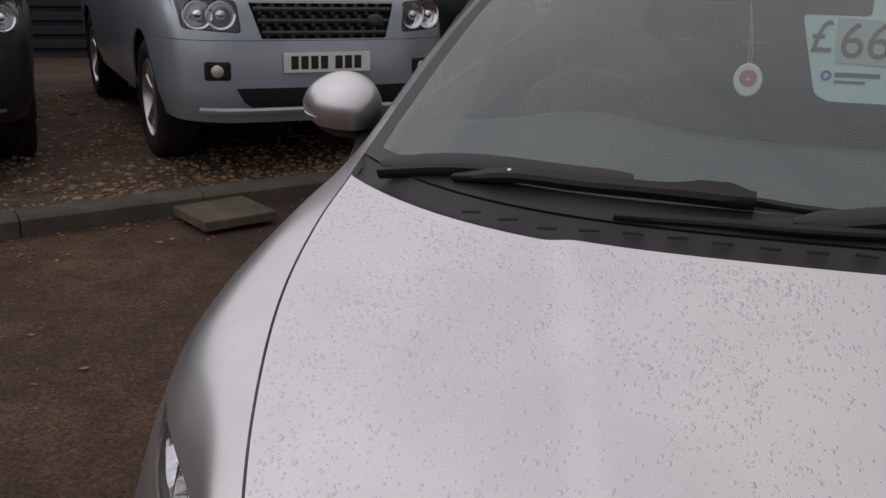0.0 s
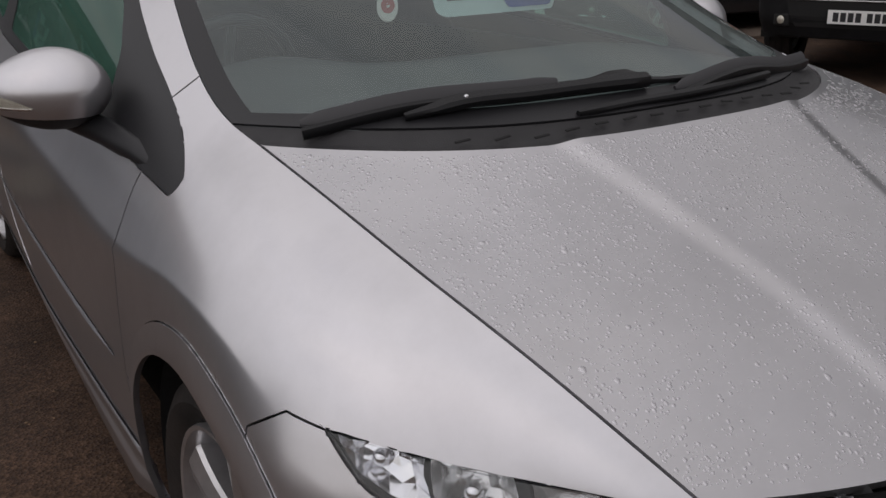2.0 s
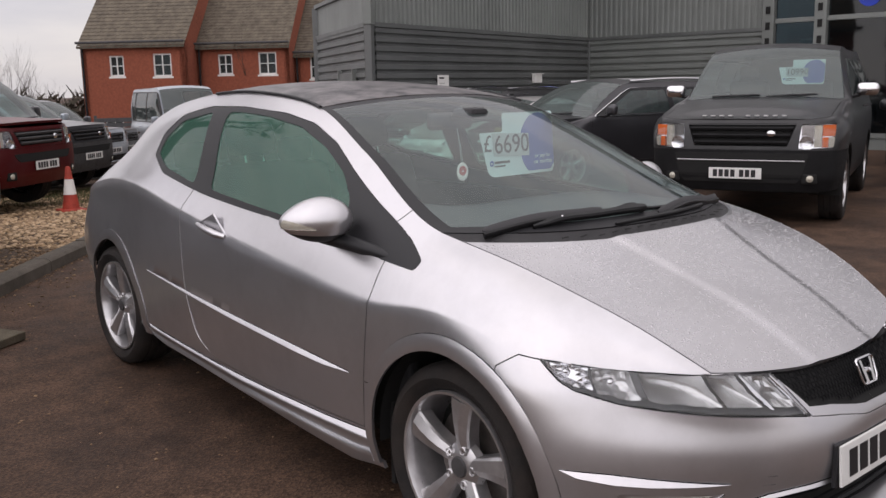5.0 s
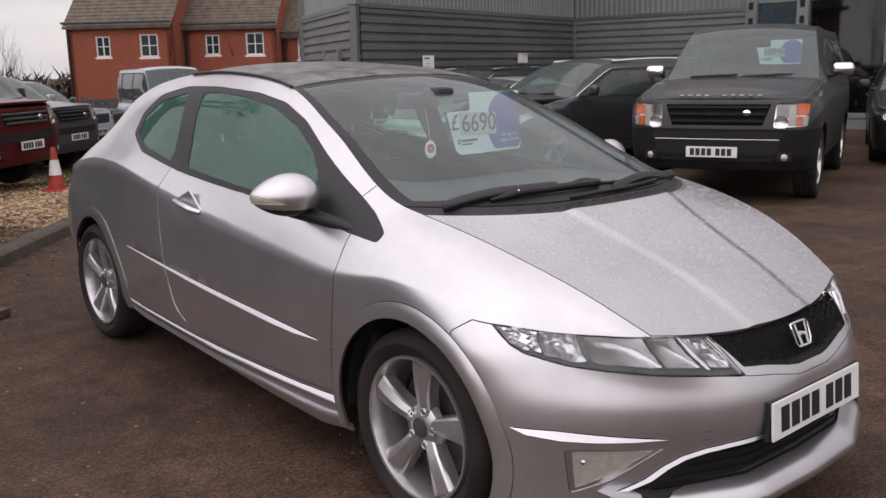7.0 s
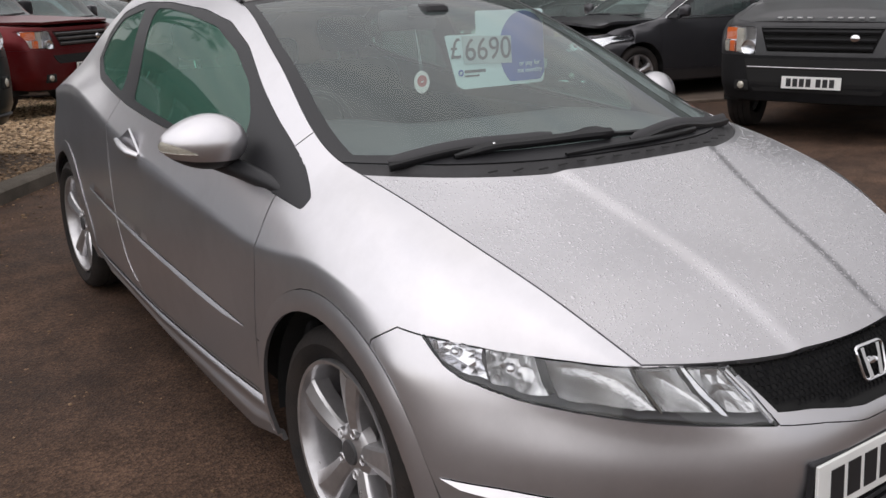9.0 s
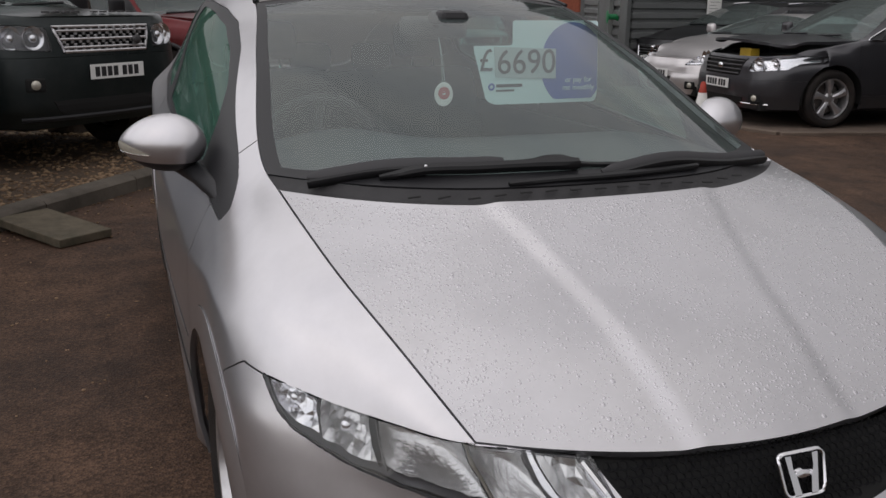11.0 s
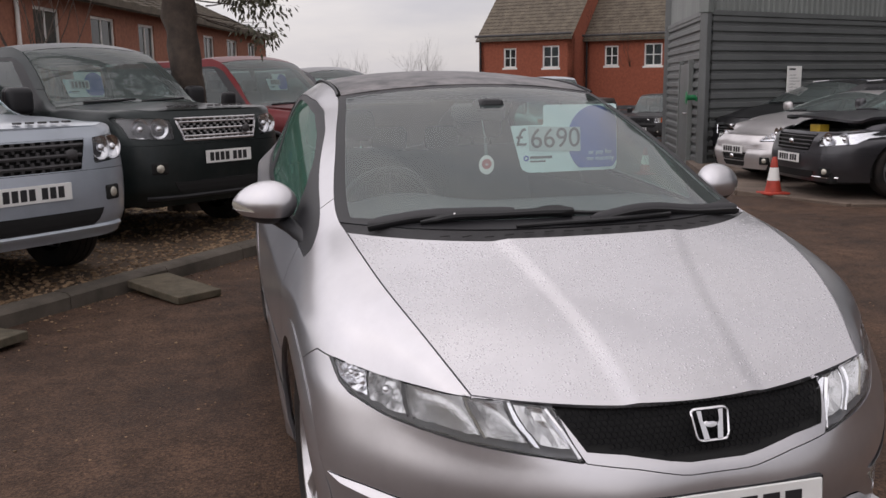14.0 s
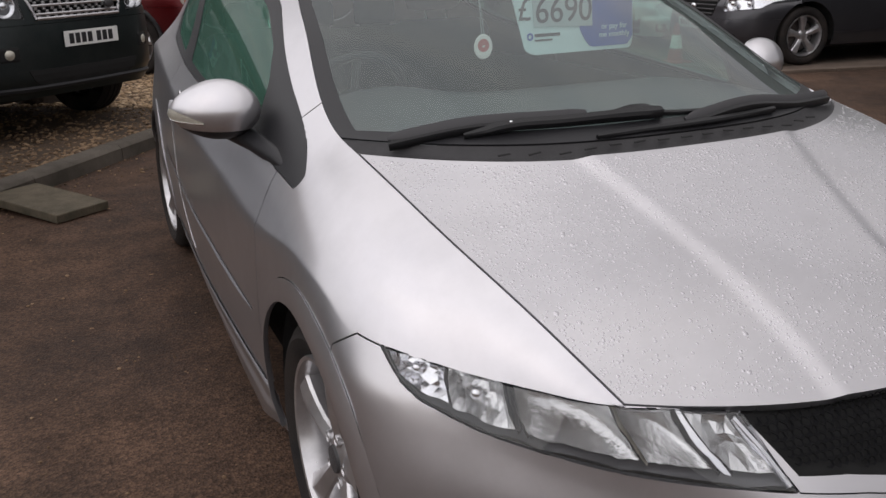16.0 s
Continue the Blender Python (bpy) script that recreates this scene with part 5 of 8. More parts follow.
def drawn_in(p):
    """The body runs out a little narrower towards its tail."""
    k = min(max((p.y - .2) / 2.4, 0.0), 1.0) ** 1.3
    tail = min(max((p.y - 1.2) / 1.6, 0.0), 1.0) ** 1.3 * (.45 + .55 * min(max((p.z - .55) / .3, 0.0), 1.0))
    return Vector((p.x * (1 - .058 * k - .085 * tail), p.y + .13 * k, p.z))


for o in civic.children_recursive:
    if o.type == "EMPTY" and o.name.startswith("wheel"):
        o.location = drawn_in(o.location)
    elif o.type == "MESH" and not (o.parent.type == "EMPTY" and o.parent.name.startswith("wheel")):
        for v in o.data.vertices:
            v.co = drawn_in(v.co)
        o.data.update()

# ---- the other parked vehicles ----
def car_shape(sp):
    """Level lines, edge and spine of a vehicle from its main measures. Front axle over the origin, nose towards -y."""
    hw, H, fo, wb, ro = sp["width"] / 2, sp["height"], sp["front"], sp["wheelbase"], sp["rear"]
    hz0, hz1, belt, yA, yR, yT = sp["nose_z"], sp["cowl_z"], sp["belt_z"], sp["screen_y"], sp["roof_y"], sp["roof_end_y"]
    rn, cz, th = sp.get("round", 1.0), sp.get("clear", .30), sp.get("roof_in", .74)
    end = wb + ro

    def ring(x, zf, zs, dy=0.0, dr=0.0, zr=None):
        zr = zs if zr is None else zr
        ys = [-fo + dy, -fo + dy + .012 * rn, -fo + dy + .045 * rn, -fo + dy + .16 * rn, -fo + dy + .42 * rn]
        xs = [0, .40 * x, .70 * x, .92 * x, .995 * x]
        zz = [zf, zf, zf + (zs - zf) * .08, zf + (zs - zf) * .35, zf + (zs - zf) * .75]
        pts = [(a, b, c) for a, b, c in zip(xs, ys, zz)]
        mid = [-.12, .10, yA, (yA + yR) / 2 + .25, yR + .45, (yR + wb) / 2 + .45, wb - .25, wb + .05]
        pts += [(x, y, zs + (zr - zs) * max(0, (y - .2) / end)) for y in mid]
        pts += [(x * .985, wb + ro * .55, zr), (x * .90, end - dr - .05, zr), (0, end - dr, zr)]
        return pts
    low = ring(hw * .95, cz, cz + .02, .05, .05)
    sill = ring(hw * .985, cz + .14, cz + .15, .0, .0)
    crease = ring(hw, cz + (hz0 - cz) * .45, cz + (belt - cz) * .48, sp.get("bump_dy", 0.0), 0)
    shoulder = ring(hw * .985, hz0 - .20, belt - .14, sp.get("bump_dy", 0.0) + .02, .02)
    bz = ring(hw * .945, hz0 - .08, belt, .045, .04)
    # bonnet edge, screen pillar, roof rail
    edge = [(0, -fo + .09, hz0), (.38 * hw, -fo + .10, hz0), (.66 * hw, -fo + .13 * rn, hz0 + .005), (.82 * hw, -fo + .24 * rn, hz0 + .02), (.855 * hw, -.38, hz0 + (hz1 - hz0) * .35), (.865 * hw, -.10, hz0 + (hz1 - hz0) * .62), (.87 * hw, .14, hz0 + (hz1 - hz0) * .85), (.875 * hw, yA, hz1),
            ((.87 * .45 + th * .55) * hw, yA + (yR - yA) * .55, hz1 + (H - .07 - hz1) * .60), (th * hw, yR, H - .075), (th * hw, yR + (yT - yR) * .35, H - .045), (th * hw, yR + (yT - yR) * .7, H - .05), (th * hw, yT - .12, H - .075), (th * .98 * hw, yT, H - .12), (.80 * hw, end - .06, belt + .02), (0, end - .02, belt + .02)]
    belt_line = list(bz)
    for i in (3, 4, 5, 6):
        belt_line[i] = (bz[i][0], bz[i][1], min(bz[i][2], edge[i][2] - .05) if i > 3 else hz0 - .06)
    pillar = []
    for i in range(16):
        a, b = Vector(belt_line[i]), Vector(edge[i])
        p = a.lerp(b, .55)
        if 7 <= i <= 13:
            p.x += .035 * (1 if i > 8 else .4)
        elif 3 <= i <= 6:
            p.x += .02
            p.z += .015
        pillar.append(tuple(p))
    spine = [(0, -fo + .085, hz0 + .012), (0, -fo + .26, hz0 + .035), (0, -.36, hz0 + (hz1 - hz0) * .42 + .03), (0, -.10, hz0 + (hz1 - hz0) * .66 + .035), (0, .12, hz0 + (hz1 - hz0) * .85 + .035), (0, yA - .10, hz1 + .03),
             (0, yA + (yR - yA) * .52 - .06, hz1 + (H - hz1) * .60), (0, yR - .05, H - .02), (0, yR + (yT - yR) * .35, H), (0, yR + (yT - yR) * .7, H - .004), (0, yT - .1, H - .03), (0, yT + .02, H - .07), (0, end - .03, belt + .04), (0, end - .02, belt + .03)]
    return [low, sill, crease, shoulder, belt_line, pillar, edge], edge, spine


def strip(edge, spine, i0, i1, per, rows, py=2.2, pz=2.2):
    E = smooth_line(edge, per, mirror=True)[i0 * per:i1 * per + 1]
    S = smooth_line(spine, per)[(i0 - 2) * per:(i1 - 2) * per + 1]
    out = []
    for k in range(rows + 1):
        w = 1 - k / rows
        q = np.empty_like(E)
        q[:, 0] = E[:, 0] * w
        q[:, 1] = S[:, 1] + (E[:, 1] - S[:, 1]) * w ** py
        q[:, 2] = S[:, 2] + (E[:, 2] - S[:, 2]) * w ** pz
        out.append(q)
    return np.array(out)


def vehicle(sp, nose, heading, label, group="cars parked on the lot"):
    """A parked vehicle. nose: where its nose stands on the ground; heading: the way it faces, degrees from +x."""
    h = Vector((math.cos(radians(heading)), math.sin(radians(heading)), 0))
    foot = Vector(nose) - h * sp["front"]
    car = thing(sp["name"], label, sp["category"], Matrix.Translation(foot) @ Matrix.Rotation(radians(heading + 90), 4, "Z"), group)
    paint, hw, H, fo, wb = sp["paint"], sp["width"] / 2, sp["height"], sp["front"], sp["wheelbase"]
    hz0, belt, yA, yR, yT, wr = sp["nose_z"], sp["belt_z"], sp["screen_y"], sp["roof_y"], sp["roof_end_y"], sp["wheel"]
    trim = sp.get("trim", paint)
    levels, edge, spine = car_shape(sp)
    bm = skin(loft(levels, 5, 4, creases=(1,)))
    end = wb + sp["rear"]

    # lamps and grille in the nose
    lx0, lx1, lz0, lz1 = sp["lamp"]
    lamp_line = rounded([(lx0, lz0 + sp.get("lamp_tip", 0)), (lx1, lz0 + .02), (lx1 + .015, lz1 + sp.get("lamp_rise", 0)), (lx0 + .02, lz1)], .025, 3)
    lamp = lift(bm, carve(bm, FRONT, lamp_line, lambda c: c.y < .1))
    gx, gz0, gz1 = sp["grille"]
    grille = lift(bm, carve(bm, FRONT, [(-.02, gz0), (gx * .86, gz0), (gx, gz1), (-.02, gz1)], lambda c: c.y < -.2))
    for cy in (0, wb):
        R = wr + .055
        arch = arc_points(cy, wr, R, -15, 195, 18) + [(cy - R * .95, .0), (cy + R * .95, .0)]
        lift(bm, carve(bm, SIDE, arch, lambda c: c.x > hw * .6))
    top = H - .125
    fr = [(yA + .10, belt + .015), (end - .50, belt + .03), (end - .34, belt + .06), (yT - .02, top - .04), (yT - .10, top), (yR + .12, top), (yR - .05, top - .06)]
    fr = rounded([p for p in fr], .04, 3)
    where = lambda c: c.x > hw * .55
    carve(bm, SIDE, fr, where)
    b1 = yR + (yT - yR) * sp.get("pillar", .38)
    b2 = yR + (yT - yR) * .80
    g1 = rounded([(yA + .30, belt + .045), (b1 - .05, belt + .045), (b1 - .05, top - .03), (yR + .12, top - .03)], .03, 3)
    g2 = rounded([(b1 + .05, belt + .045), (b2 - .05, belt + .05), (b2 - .05, top - .03), (b1 + .05, top - .03)], .03, 3)
    glass = [lift(bm, carve(bm, SIDE, g, where)) for g in (g1, g2)]
    if sp.get("doors", 4) == 4:
        g3 = rounded([(b2 + .05, belt + .055), (end - .45, belt + .07), (yT - .08, top - .05), (b2 + .05, top - .03)], .03, 3)
        glass.append(lift(bm, carve(bm, SIDE, g3, where)))
    frame = lift(bm, carve(bm, SIDE, fr, where))
    doors = []
    for a, b in ((yA + .02, b1), (b1, min(b2 + .1, wb - .12))):
        doors.append(lift(bm, carve(bm, SIDE, [(a, sp.get("clear", .3) + .17), (b, sp.get("clear", .3) + .17), (b, belt + .2), (a + .02, belt + .2)], where)))
    zb = sp.get("bumper_z", hz0 - .26)
    bumper = lift(bm, carve(bm, SIDE, [(-fo - .2, .05), (-wr * .72, .05), (-wr * .72, zb), (-fo - .2, zb)], lambda c: c.y < 0))
    rear = lift(bm, carve(bm, SIDE, [(wb + wr * .8, .05), (end + .3, .05), (end + .3, .72), (wb + wr * .8, .72)], lambda c: c.y > wb))
    wings = lift(bm, carve(bm, SIDE, [(-fo - .2, .05), (yA + .01, .05), (yA + .01, hz0 + .6), (-fo - .2, hz0 + .6)], lambda c: c.y < yA))
    rest = lift(bm, bm.faces[:])
    bm.free()
    tall = sp.get("tall", True)
    for s in (1, -1):
        panel("front_wing", wings, paint, car, "", s)
        for d in doors:
            dr = panel("door", d, paint, car, "", s)
            if dr:
                ys = d[0][:, 1]
                zh = belt - .10
                y1 = float(ys.max()) - .12
                part("door_handle", tube([(s * (hw * .985), y1 - .17, zh), (s * (hw + .022), y1 - .13, zh), (s * (hw + .022), y1 - .05, zh), (s * (hw * .985), y1 - .01, zh)], .012, 6), sp.get("handle", paint), dr)
        panel("body_side", rest, paint, car, "", s)
        panel("window_frame", frame, BLACK_TRIM, car, "", s, gap=0, sink=.003)
        if sp.get("window_line"):
            pts = []
            for y, z in fr + fr[:1]:
                k = np.argmin((frame[0][:, 1] - y) ** 2 + (frame[0][:, 2] - z) ** 2)
                q = frame[0][k] + frame[1][k] * .006
                pts.append((s * q[0], q[1], q[2]))
            part("window_bright_line", tube(pts, .009, 6, cap=False), CHROME, car, smooth=50)
        for g in glass:
            panel("side_window", g, DARK_GLASS, car, "", s, gap=0, sink=.006, lip=.004)
        vehicle_lamp(sp, car, lamp, s)
        vehicle_mirror(sp, car, s)
        for cy in (0, wb):
            wheel(car, s * (hw - .035), cy, wr, wr * sp.get("rim", .68), .22, s, spokes=sp.get("spokes", 5), per=28, dark_hub=False)
            part("wheel_arch_liner", lathe([(wr + .06, s * (hw - .02)), (wr + .06, s * (hw - .34)), (.02, s * (hw - .34))], 18, "X", Matrix.Translation((0, cy, wr)), arc=(-10, 190)), DARK_VOID, car)
            if sp.get("flare"):
                pts = [(s * (hw + .004), y, z) for y, z in arc_points(cy, wr, wr + .075, -8, 188, 16)]
                part("arch_trim", tube(pts, .028, 6), sp["flare"], car, "black plastic arch trim", smooth=50)
    panel("front_bumper", bumper, trim, car, "", both=True)
    panel("rear_bumper", rear, trim, car, "", both=True)
    vehicle_grille(sp, car, grille, bumper)
    G = strip(edge, spine, 2, 7, 5, 10, 2.0, 2.2)
    if sp.get("open_bonnet"):
        up = np.clip((yA - G[..., 1]) / (yA + fo), 0, 1)
        G[..., 2] += sp["open_bonnet"] * up
        # one near-black block paints the shade under the propped bonnet
        part("engine", box((-.55, -fo + .20, .45), (.55, yA, hz0 - .02), .03), DARK_VOID, car, "near-black block for the shade in the engine bay")
        if sp.get("jar"):
            part("washer_cap", box((.06, -fo + .22, hz0 - .03), (.30, -fo + .34, hz0 + .075), .008), YELLOW, car, "yellow box on the engine")
    whole_skin("bonnet", G, paint, car, "", gap=.003, lip=.03)
    G = strip(edge, spine, 7, 9, 6, 10, 2.4, 2.0)
    whole_skin("windscreen", G, sp.get("screen", VEHICLE_SCREEN), car, "", gap=.006, lip=.004)
    G = strip(edge, spine, 9, 13, 4, 8, 2.2, 2.2)
    whole_skin("roof", G, sp.get("roof_paint", paint), car, "", gap=.003)
    G = strip(edge, spine, 13, 15, 4, 8, 2.2, 2.2)
    whole_skin("tailgate", G, paint, car, "", gap=.003)
    # inside and below
    part("underbody", box((-hw * .78, -fo + .15, sp.get("clear", .3) - .02), (hw * .78, end - .15, sp.get("clear", .3) + .16), .03), DARK_VOID, car)
    part("cabin_floor", box((-hw * .84, yA + .02, .45), (hw * .84, end - .25, belt - .18), .03), SEAT_CLOTH, car, "dark cabin")
    part("dashboard", box((-hw * .82, yA - .05, belt - .20), (hw * .82, yA + .42, belt - .02), .05), DASH, car, smooth=60)
    for x in (-.38, .38):
        yb = yR + .55
        part("seat", box((x - .24, yb, belt - .3), (x + .24, yb + .16, belt + .22), .06), SEAT_CLOTH, car, "dark seat back", smooth=60)
        part("head_rest", box((x - .12, yb + .02, belt + .24), (x + .12, yb + .12, belt + .40), .04), SEAT_CLOTH, car, smooth=60)
    for x0, x1 in ((-.55, -.02), (.05, .58)):
        pts = [(x, yA + .02 - .10 * (1 - (x / hw) ** 2), sp["cowl_z"] + .035 + .02 * k / 4) for k, x in enumerate(np.linspace(x0, x1, 5))]
        part("wiper", tube(pts, .012, 5), BLACK_TRIM, car)
    if sp.get("rails"):
        for s in (1, -1):
            th = sp.get("roof_in", .74)
            pts = [(s * th * hw, yR + .15 + (yT - yR - .3) * t, H - .02 + .03 * math.sin(math.pi * t)) for t in np.linspace(0, 1, 8)]
            part("roof_rail", tube(pts, .018, 6), sp["rails"], car, smooth=60)
    pz, py = sp["plate"]
    plate(car, Matrix.Translation((sp.get("plate_x", 0), -fo + py, pz)), "white number plate")
    if sp.get("letters"):
        z = hz0 + .035
        for k in range(10):
            if k == 4:
                continue
            x = (k - 4.5) * .088
            part("bonnet_letter", box((x - .022, -fo + .165, z - .003), (x + .022, -fo + .205, z + .010), .003), sp["letters"], car)
    return car


def vehicle_lamp(sp, car, data, s):
    P, N, F = data
    if not F:
        return
    hl = thing("headlamp", "clear headlamp", "")
    hl.parent = car
    panel("lens", data, CLEAR_LENS, hl, "", s, gap=.002, lip=.01)
    panel("housing", (P + np.array([-.004, .05, 0]), N, F), LAMP_DARK if not sp.get("bright_lamp") else LAMP_BODY, hl, "", s, gap=0, lip=-.03)
    lo, hi = P.min(axis=0), P.max(axis=0)
    z = (lo[2] + hi[2]) / 2
    r = min((hi[2] - lo[2]) * .40, (hi[0] - lo[0]) * .28)
    if sp.get("amber"):
        square_lamp(hl, P, s)
        return
    for x in (lo[0] + (hi[0] - lo[0]) * .30, lo[0] + (hi[0] - lo[0]) * .68):
        k = np.argmin((P[:, 0] - x) ** 2 + (P[:, 2] - z) ** 2)
        m = Matrix.Translation((s * x, P[k][1] + .025, z)) @ Vector((s * .15, -1, .05)).to_track_quat("Z", "Y").to_matrix().to_4x4()
        part("reflector", lathe([(0, -.03), (r * .5, -.026), (r * .85, -.008), (r, .010), (r * 1.1, .012)], 18, "Z", m), LAMP_BODY, hl, smooth=50)
        bm = bmesh.new()
        bmesh.ops.create_uvsphere(bm, u_segments=12, v_segments=8, radius=r * .42, matrix=m)
        part("bulb", bm, CHROME, hl, smooth=60)


def square_lamp(hl, P, s):
    """A boxy lamp: a square chamber over a round one, clear side lenses, a tall amber indicator at the outer end."""
    lo, hi = P.min(axis=0), P.max(axis=0)
    w, h = hi[0] - lo[0], hi[2] - lo[2]

    def face(x, z):
        k = np.argmin((P[:, 0] - x) ** 2 + (P[:, 2] - z) ** 2)
        return P[k][1]

    def block(name, u0, u1, v0, v1, mat, label="", deep=.012):
        x0, x1, z0, z1 = lo[0] + w * u0, lo[0] + w * u1, lo[2] + h * v0, lo[2] + h * v1
        y0, y1, z = face(x0, (z0 + z1) / 2), face(x1, (z0 + z1) / 2), (z0 + z1) / 2
        bm = bmesh.new()
        q = [(x0, y0 + deep, z0), (x1, y1 + deep, z0), (x1, y1 + deep, z1), (x0, y0 + deep, z1)]
        a = [bm.verts.new((s * x, y, z)) for x, y, z in q]
        b = [bm.verts.new((s * x, y + .03, z)) for x, y, z in q]
        bm.faces.new(a); bm.faces.new(b[::-1])
        for i in range(4):
            bm.faces.new((a[i], a[(i + 1) % 4], b[(i + 1) % 4], b[i]))
        bmesh.ops.recalc_face_normals(bm, faces=bm.faces[:])
        return part(name, bm, mat, hl, label)
    block("chamber", .06, .40, .40, .94, LAMP_BODY, "bright square chamber", .030)
    block("chamber", .42, .62, .08, .94, LAMP_PALE, "pale ribbed chamber", .022)
    block("indicator", .64, .97, .52, .96, AMBER, "amber indicator", .006)
    block("indicator", .66, .80, .08, .48, AMBER, "amber indicator", .006)
    block("side_lamp", .82, .97, .08, .48, LAMP_PALE, "pale side lamp", .008)
    x, z = lo[0] + w * .22, lo[2] + h * .24
    m = Matrix.Translation((s * x, face(x, z) + .012, z)) @ Vector((s * .12, -1, .05)).to_track_quat("Z", "Y").to_matrix().to_4x4()
    r = h * .27
    part("round_lamp", lathe([(0, -.006), (r * .45, -.010), (r * .80, -.002), (r * .9, .008), (r, .010), (r * 1.02, -.01)], 22, "Z", m), LAMP_BODY, hl, "round silvered lamp", smooth=40)


def vehicle_mirror(sp, car, s):
    mr = thing("door_mirror", "", "")
    mr.parent = car
    hw, y, z = sp["width"] / 2, sp["screen_y"] + .30, sp["belt_z"] + .11
    hh = sp.get("mirror_h", .11 if sp.get("tall", True) else .075)
    wd = .115 if sp.get("tall", True) else .085
    bm = add_box(bmesh.new(), (s * (hw + .09) - wd, y - .06, z - hh), (s * (hw + .09) + wd, y + .05, z + hh), min(.052, hh * .7), None, 4)
    part("mirror_shell", bm, sp.get("mirror", sp["paint"]), mr, smooth=60)
    part("mirror_arm", tube([(s * hw * .90, y + .02, z - hh - .02), (s * (hw + .02), y, z - hh + .01)], .022, 6), BLACK_TRIM, mr)


def vehicle_grille(sp, car, data, nose):
    P, N, F = data
    if not F:
        return
    gr = thing("grille", sp.get("grille_label", "dark slatted grille"), "")
    gr.parent = car
    panel("grille_backing", (P + np.array([0, .03, 0]), N, F), DARK_VOID, gr, "", both=True, gap=0, lip=-.03)
    gx, gz0, gz1 = sp["grille"]

    def y_at(x, z):
        k = np.argmin((P[:, 0] - abs(x)) ** 2 + (P[:, 2] - z) ** 2)
        return P[k][1]
    n = sp.get("slats", 3)
    for i in range(n):
        z = gz0 + (gz1 - gz0) * (i + .5) / n
        wdt = gx * (.86 + .14 * (i + .5) / n) - .012
        pts = [(x, y_at(x, z) - .002, z) for x in np.linspace(-wdt, wdt, 9)]
        part("grille_slat", tube(pts, sp.get("slat_r", .016), 6), sp.get("slat_paint", GREY_TRIM), gr, smooth=50)
        if sp.get("holes"):
            for k in range(int(wdt * 2 / .07)):
                x = -wdt + .035 + k * .07
                part("grille_web", box((x - .012, y_at(x, z) - .004, z - (gz1 - gz0) / n * .5), (x + .012, y_at(x, z) + .012, z + (gz1 - gz0) / n * .5), .004), sp.get("slat_paint", GREY_TRIM), gr)
    if sp.get("grille_rim"):
        out = [(-gx * .86, gz0), (gx * .86, gz0), (gx, gz1), (-gx, gz1)]
        pts = []
        for (xa, za), (xb, zb) in zip(out, out[1:] + out[:1]):
            pts += [(xa + (xb - xa) * t, 0, za + (zb - za) * t) for t in np.linspace(0, 1, 8)[:-1]]
        pts = [(x, y_at(x, z) - .006, z) for x, _, z in pts]
        part("grille_rim", tube(pts + pts[:1], .012, 6, cap=False), sp["grille_rim"], gr, smooth=50)
    if sp.get("badge"):
        bx, bz = sp["badge"]
        m = Matrix.Translation((bx, y_at(bx, bz) - .018, bz)) @ Matrix.Rotation(radians(90), 4, "X") @ Matrix.Diagonal((1.35, 1, 1, 1))
        part("badge", lathe([(0, .012), (.026, .010), (.034, .0), (.034, -.01)], 18, "Z", m), sp.get("badge_paint", CHROME), gr, "plain oval badge", smooth=50)
    # lower intake, fog lamps and chin, all lying on the bumper's own curve
    B = nose[0]

    def skin_at(x, z):
        d = (B[:, 0] - abs(x)) ** 2 + (B[:, 2] - z) ** 2
        k = np.argsort(d)[:4]
        w = 1 / (d[k] + 1e-5)
        return float((B[k, 1] * w).sum() / w.sum())
    for s in (1, -1):
        z = sp.get("fog_z", .52)
        x = sp["width"] / 2 * .70
        turn = math.degrees(math.atan2(skin_at(x + .06, z) - skin_at(x - .06, z), .12))
        m = Matrix.Translation((s * x, skin_at(x, z) + .006, z)) @ Matrix.Rotation(radians(turn * s), 4, "Z")
        fgp = part("fog_recess", box((-.075, -.012, -.055), (.075, .05, .055), .02, m), DARK_VOID, car, "dark fog lamp recess")
        part("fog_lens", lathe([(0, -.008), (.03, -.006), (.036, .002)], 16, "Z", m @ Matrix.Translation((0, -.012, 0)) @ Matrix.Rotation(radians(90), 4, "X") @ Matrix.Rotation(radians(180), 4, "X")), LAMP_PALE, fgp, smooth=50)
        if sp.get("fog_bar"):
            pts = [(s * u, skin_at(u, z - .07) - .004, z - .07) for u in np.linspace(x - .20, x + .10, 7)]
            part("fog_bright_bar", tube(pts, .010, 6), CHROME, car, smooth=50)
    iz0, iz1, ix = sp.get("intake", (.40, .50, .55))
    bm = bmesh.new()
    rows = []
    for z, half in ((iz1, ix), (iz1 - .3 * (iz1 - iz0), ix * .97), (iz0 + .3 * (iz1 - iz0), ix * .92), (iz0, ix * .84)):
        rows.append([bm.verts.new((x, skin_at(x, z) - .006, z)) for x in np.linspace(-half, half, 15)])
    for p, q in zip(rows, rows[1:]):
        for k in range(14):
            bm.faces.new((p[k], q[k], q[k + 1], p[k + 1]))
    rim = [e for e in bm.edges if len(e.link_faces) == 1]
    out = bmesh.ops.extrude_edge_only(bm, edges=rim)
    for v in out["geom"]:
        if isinstance(v, bmesh.types.BMVert):
            v.co.y += .05
    bmesh.ops.recalc_face_normals(bm, faces=bm.faces[:])
    part("lower_intake", bm, DARK_VOID, car, "black lower intake")
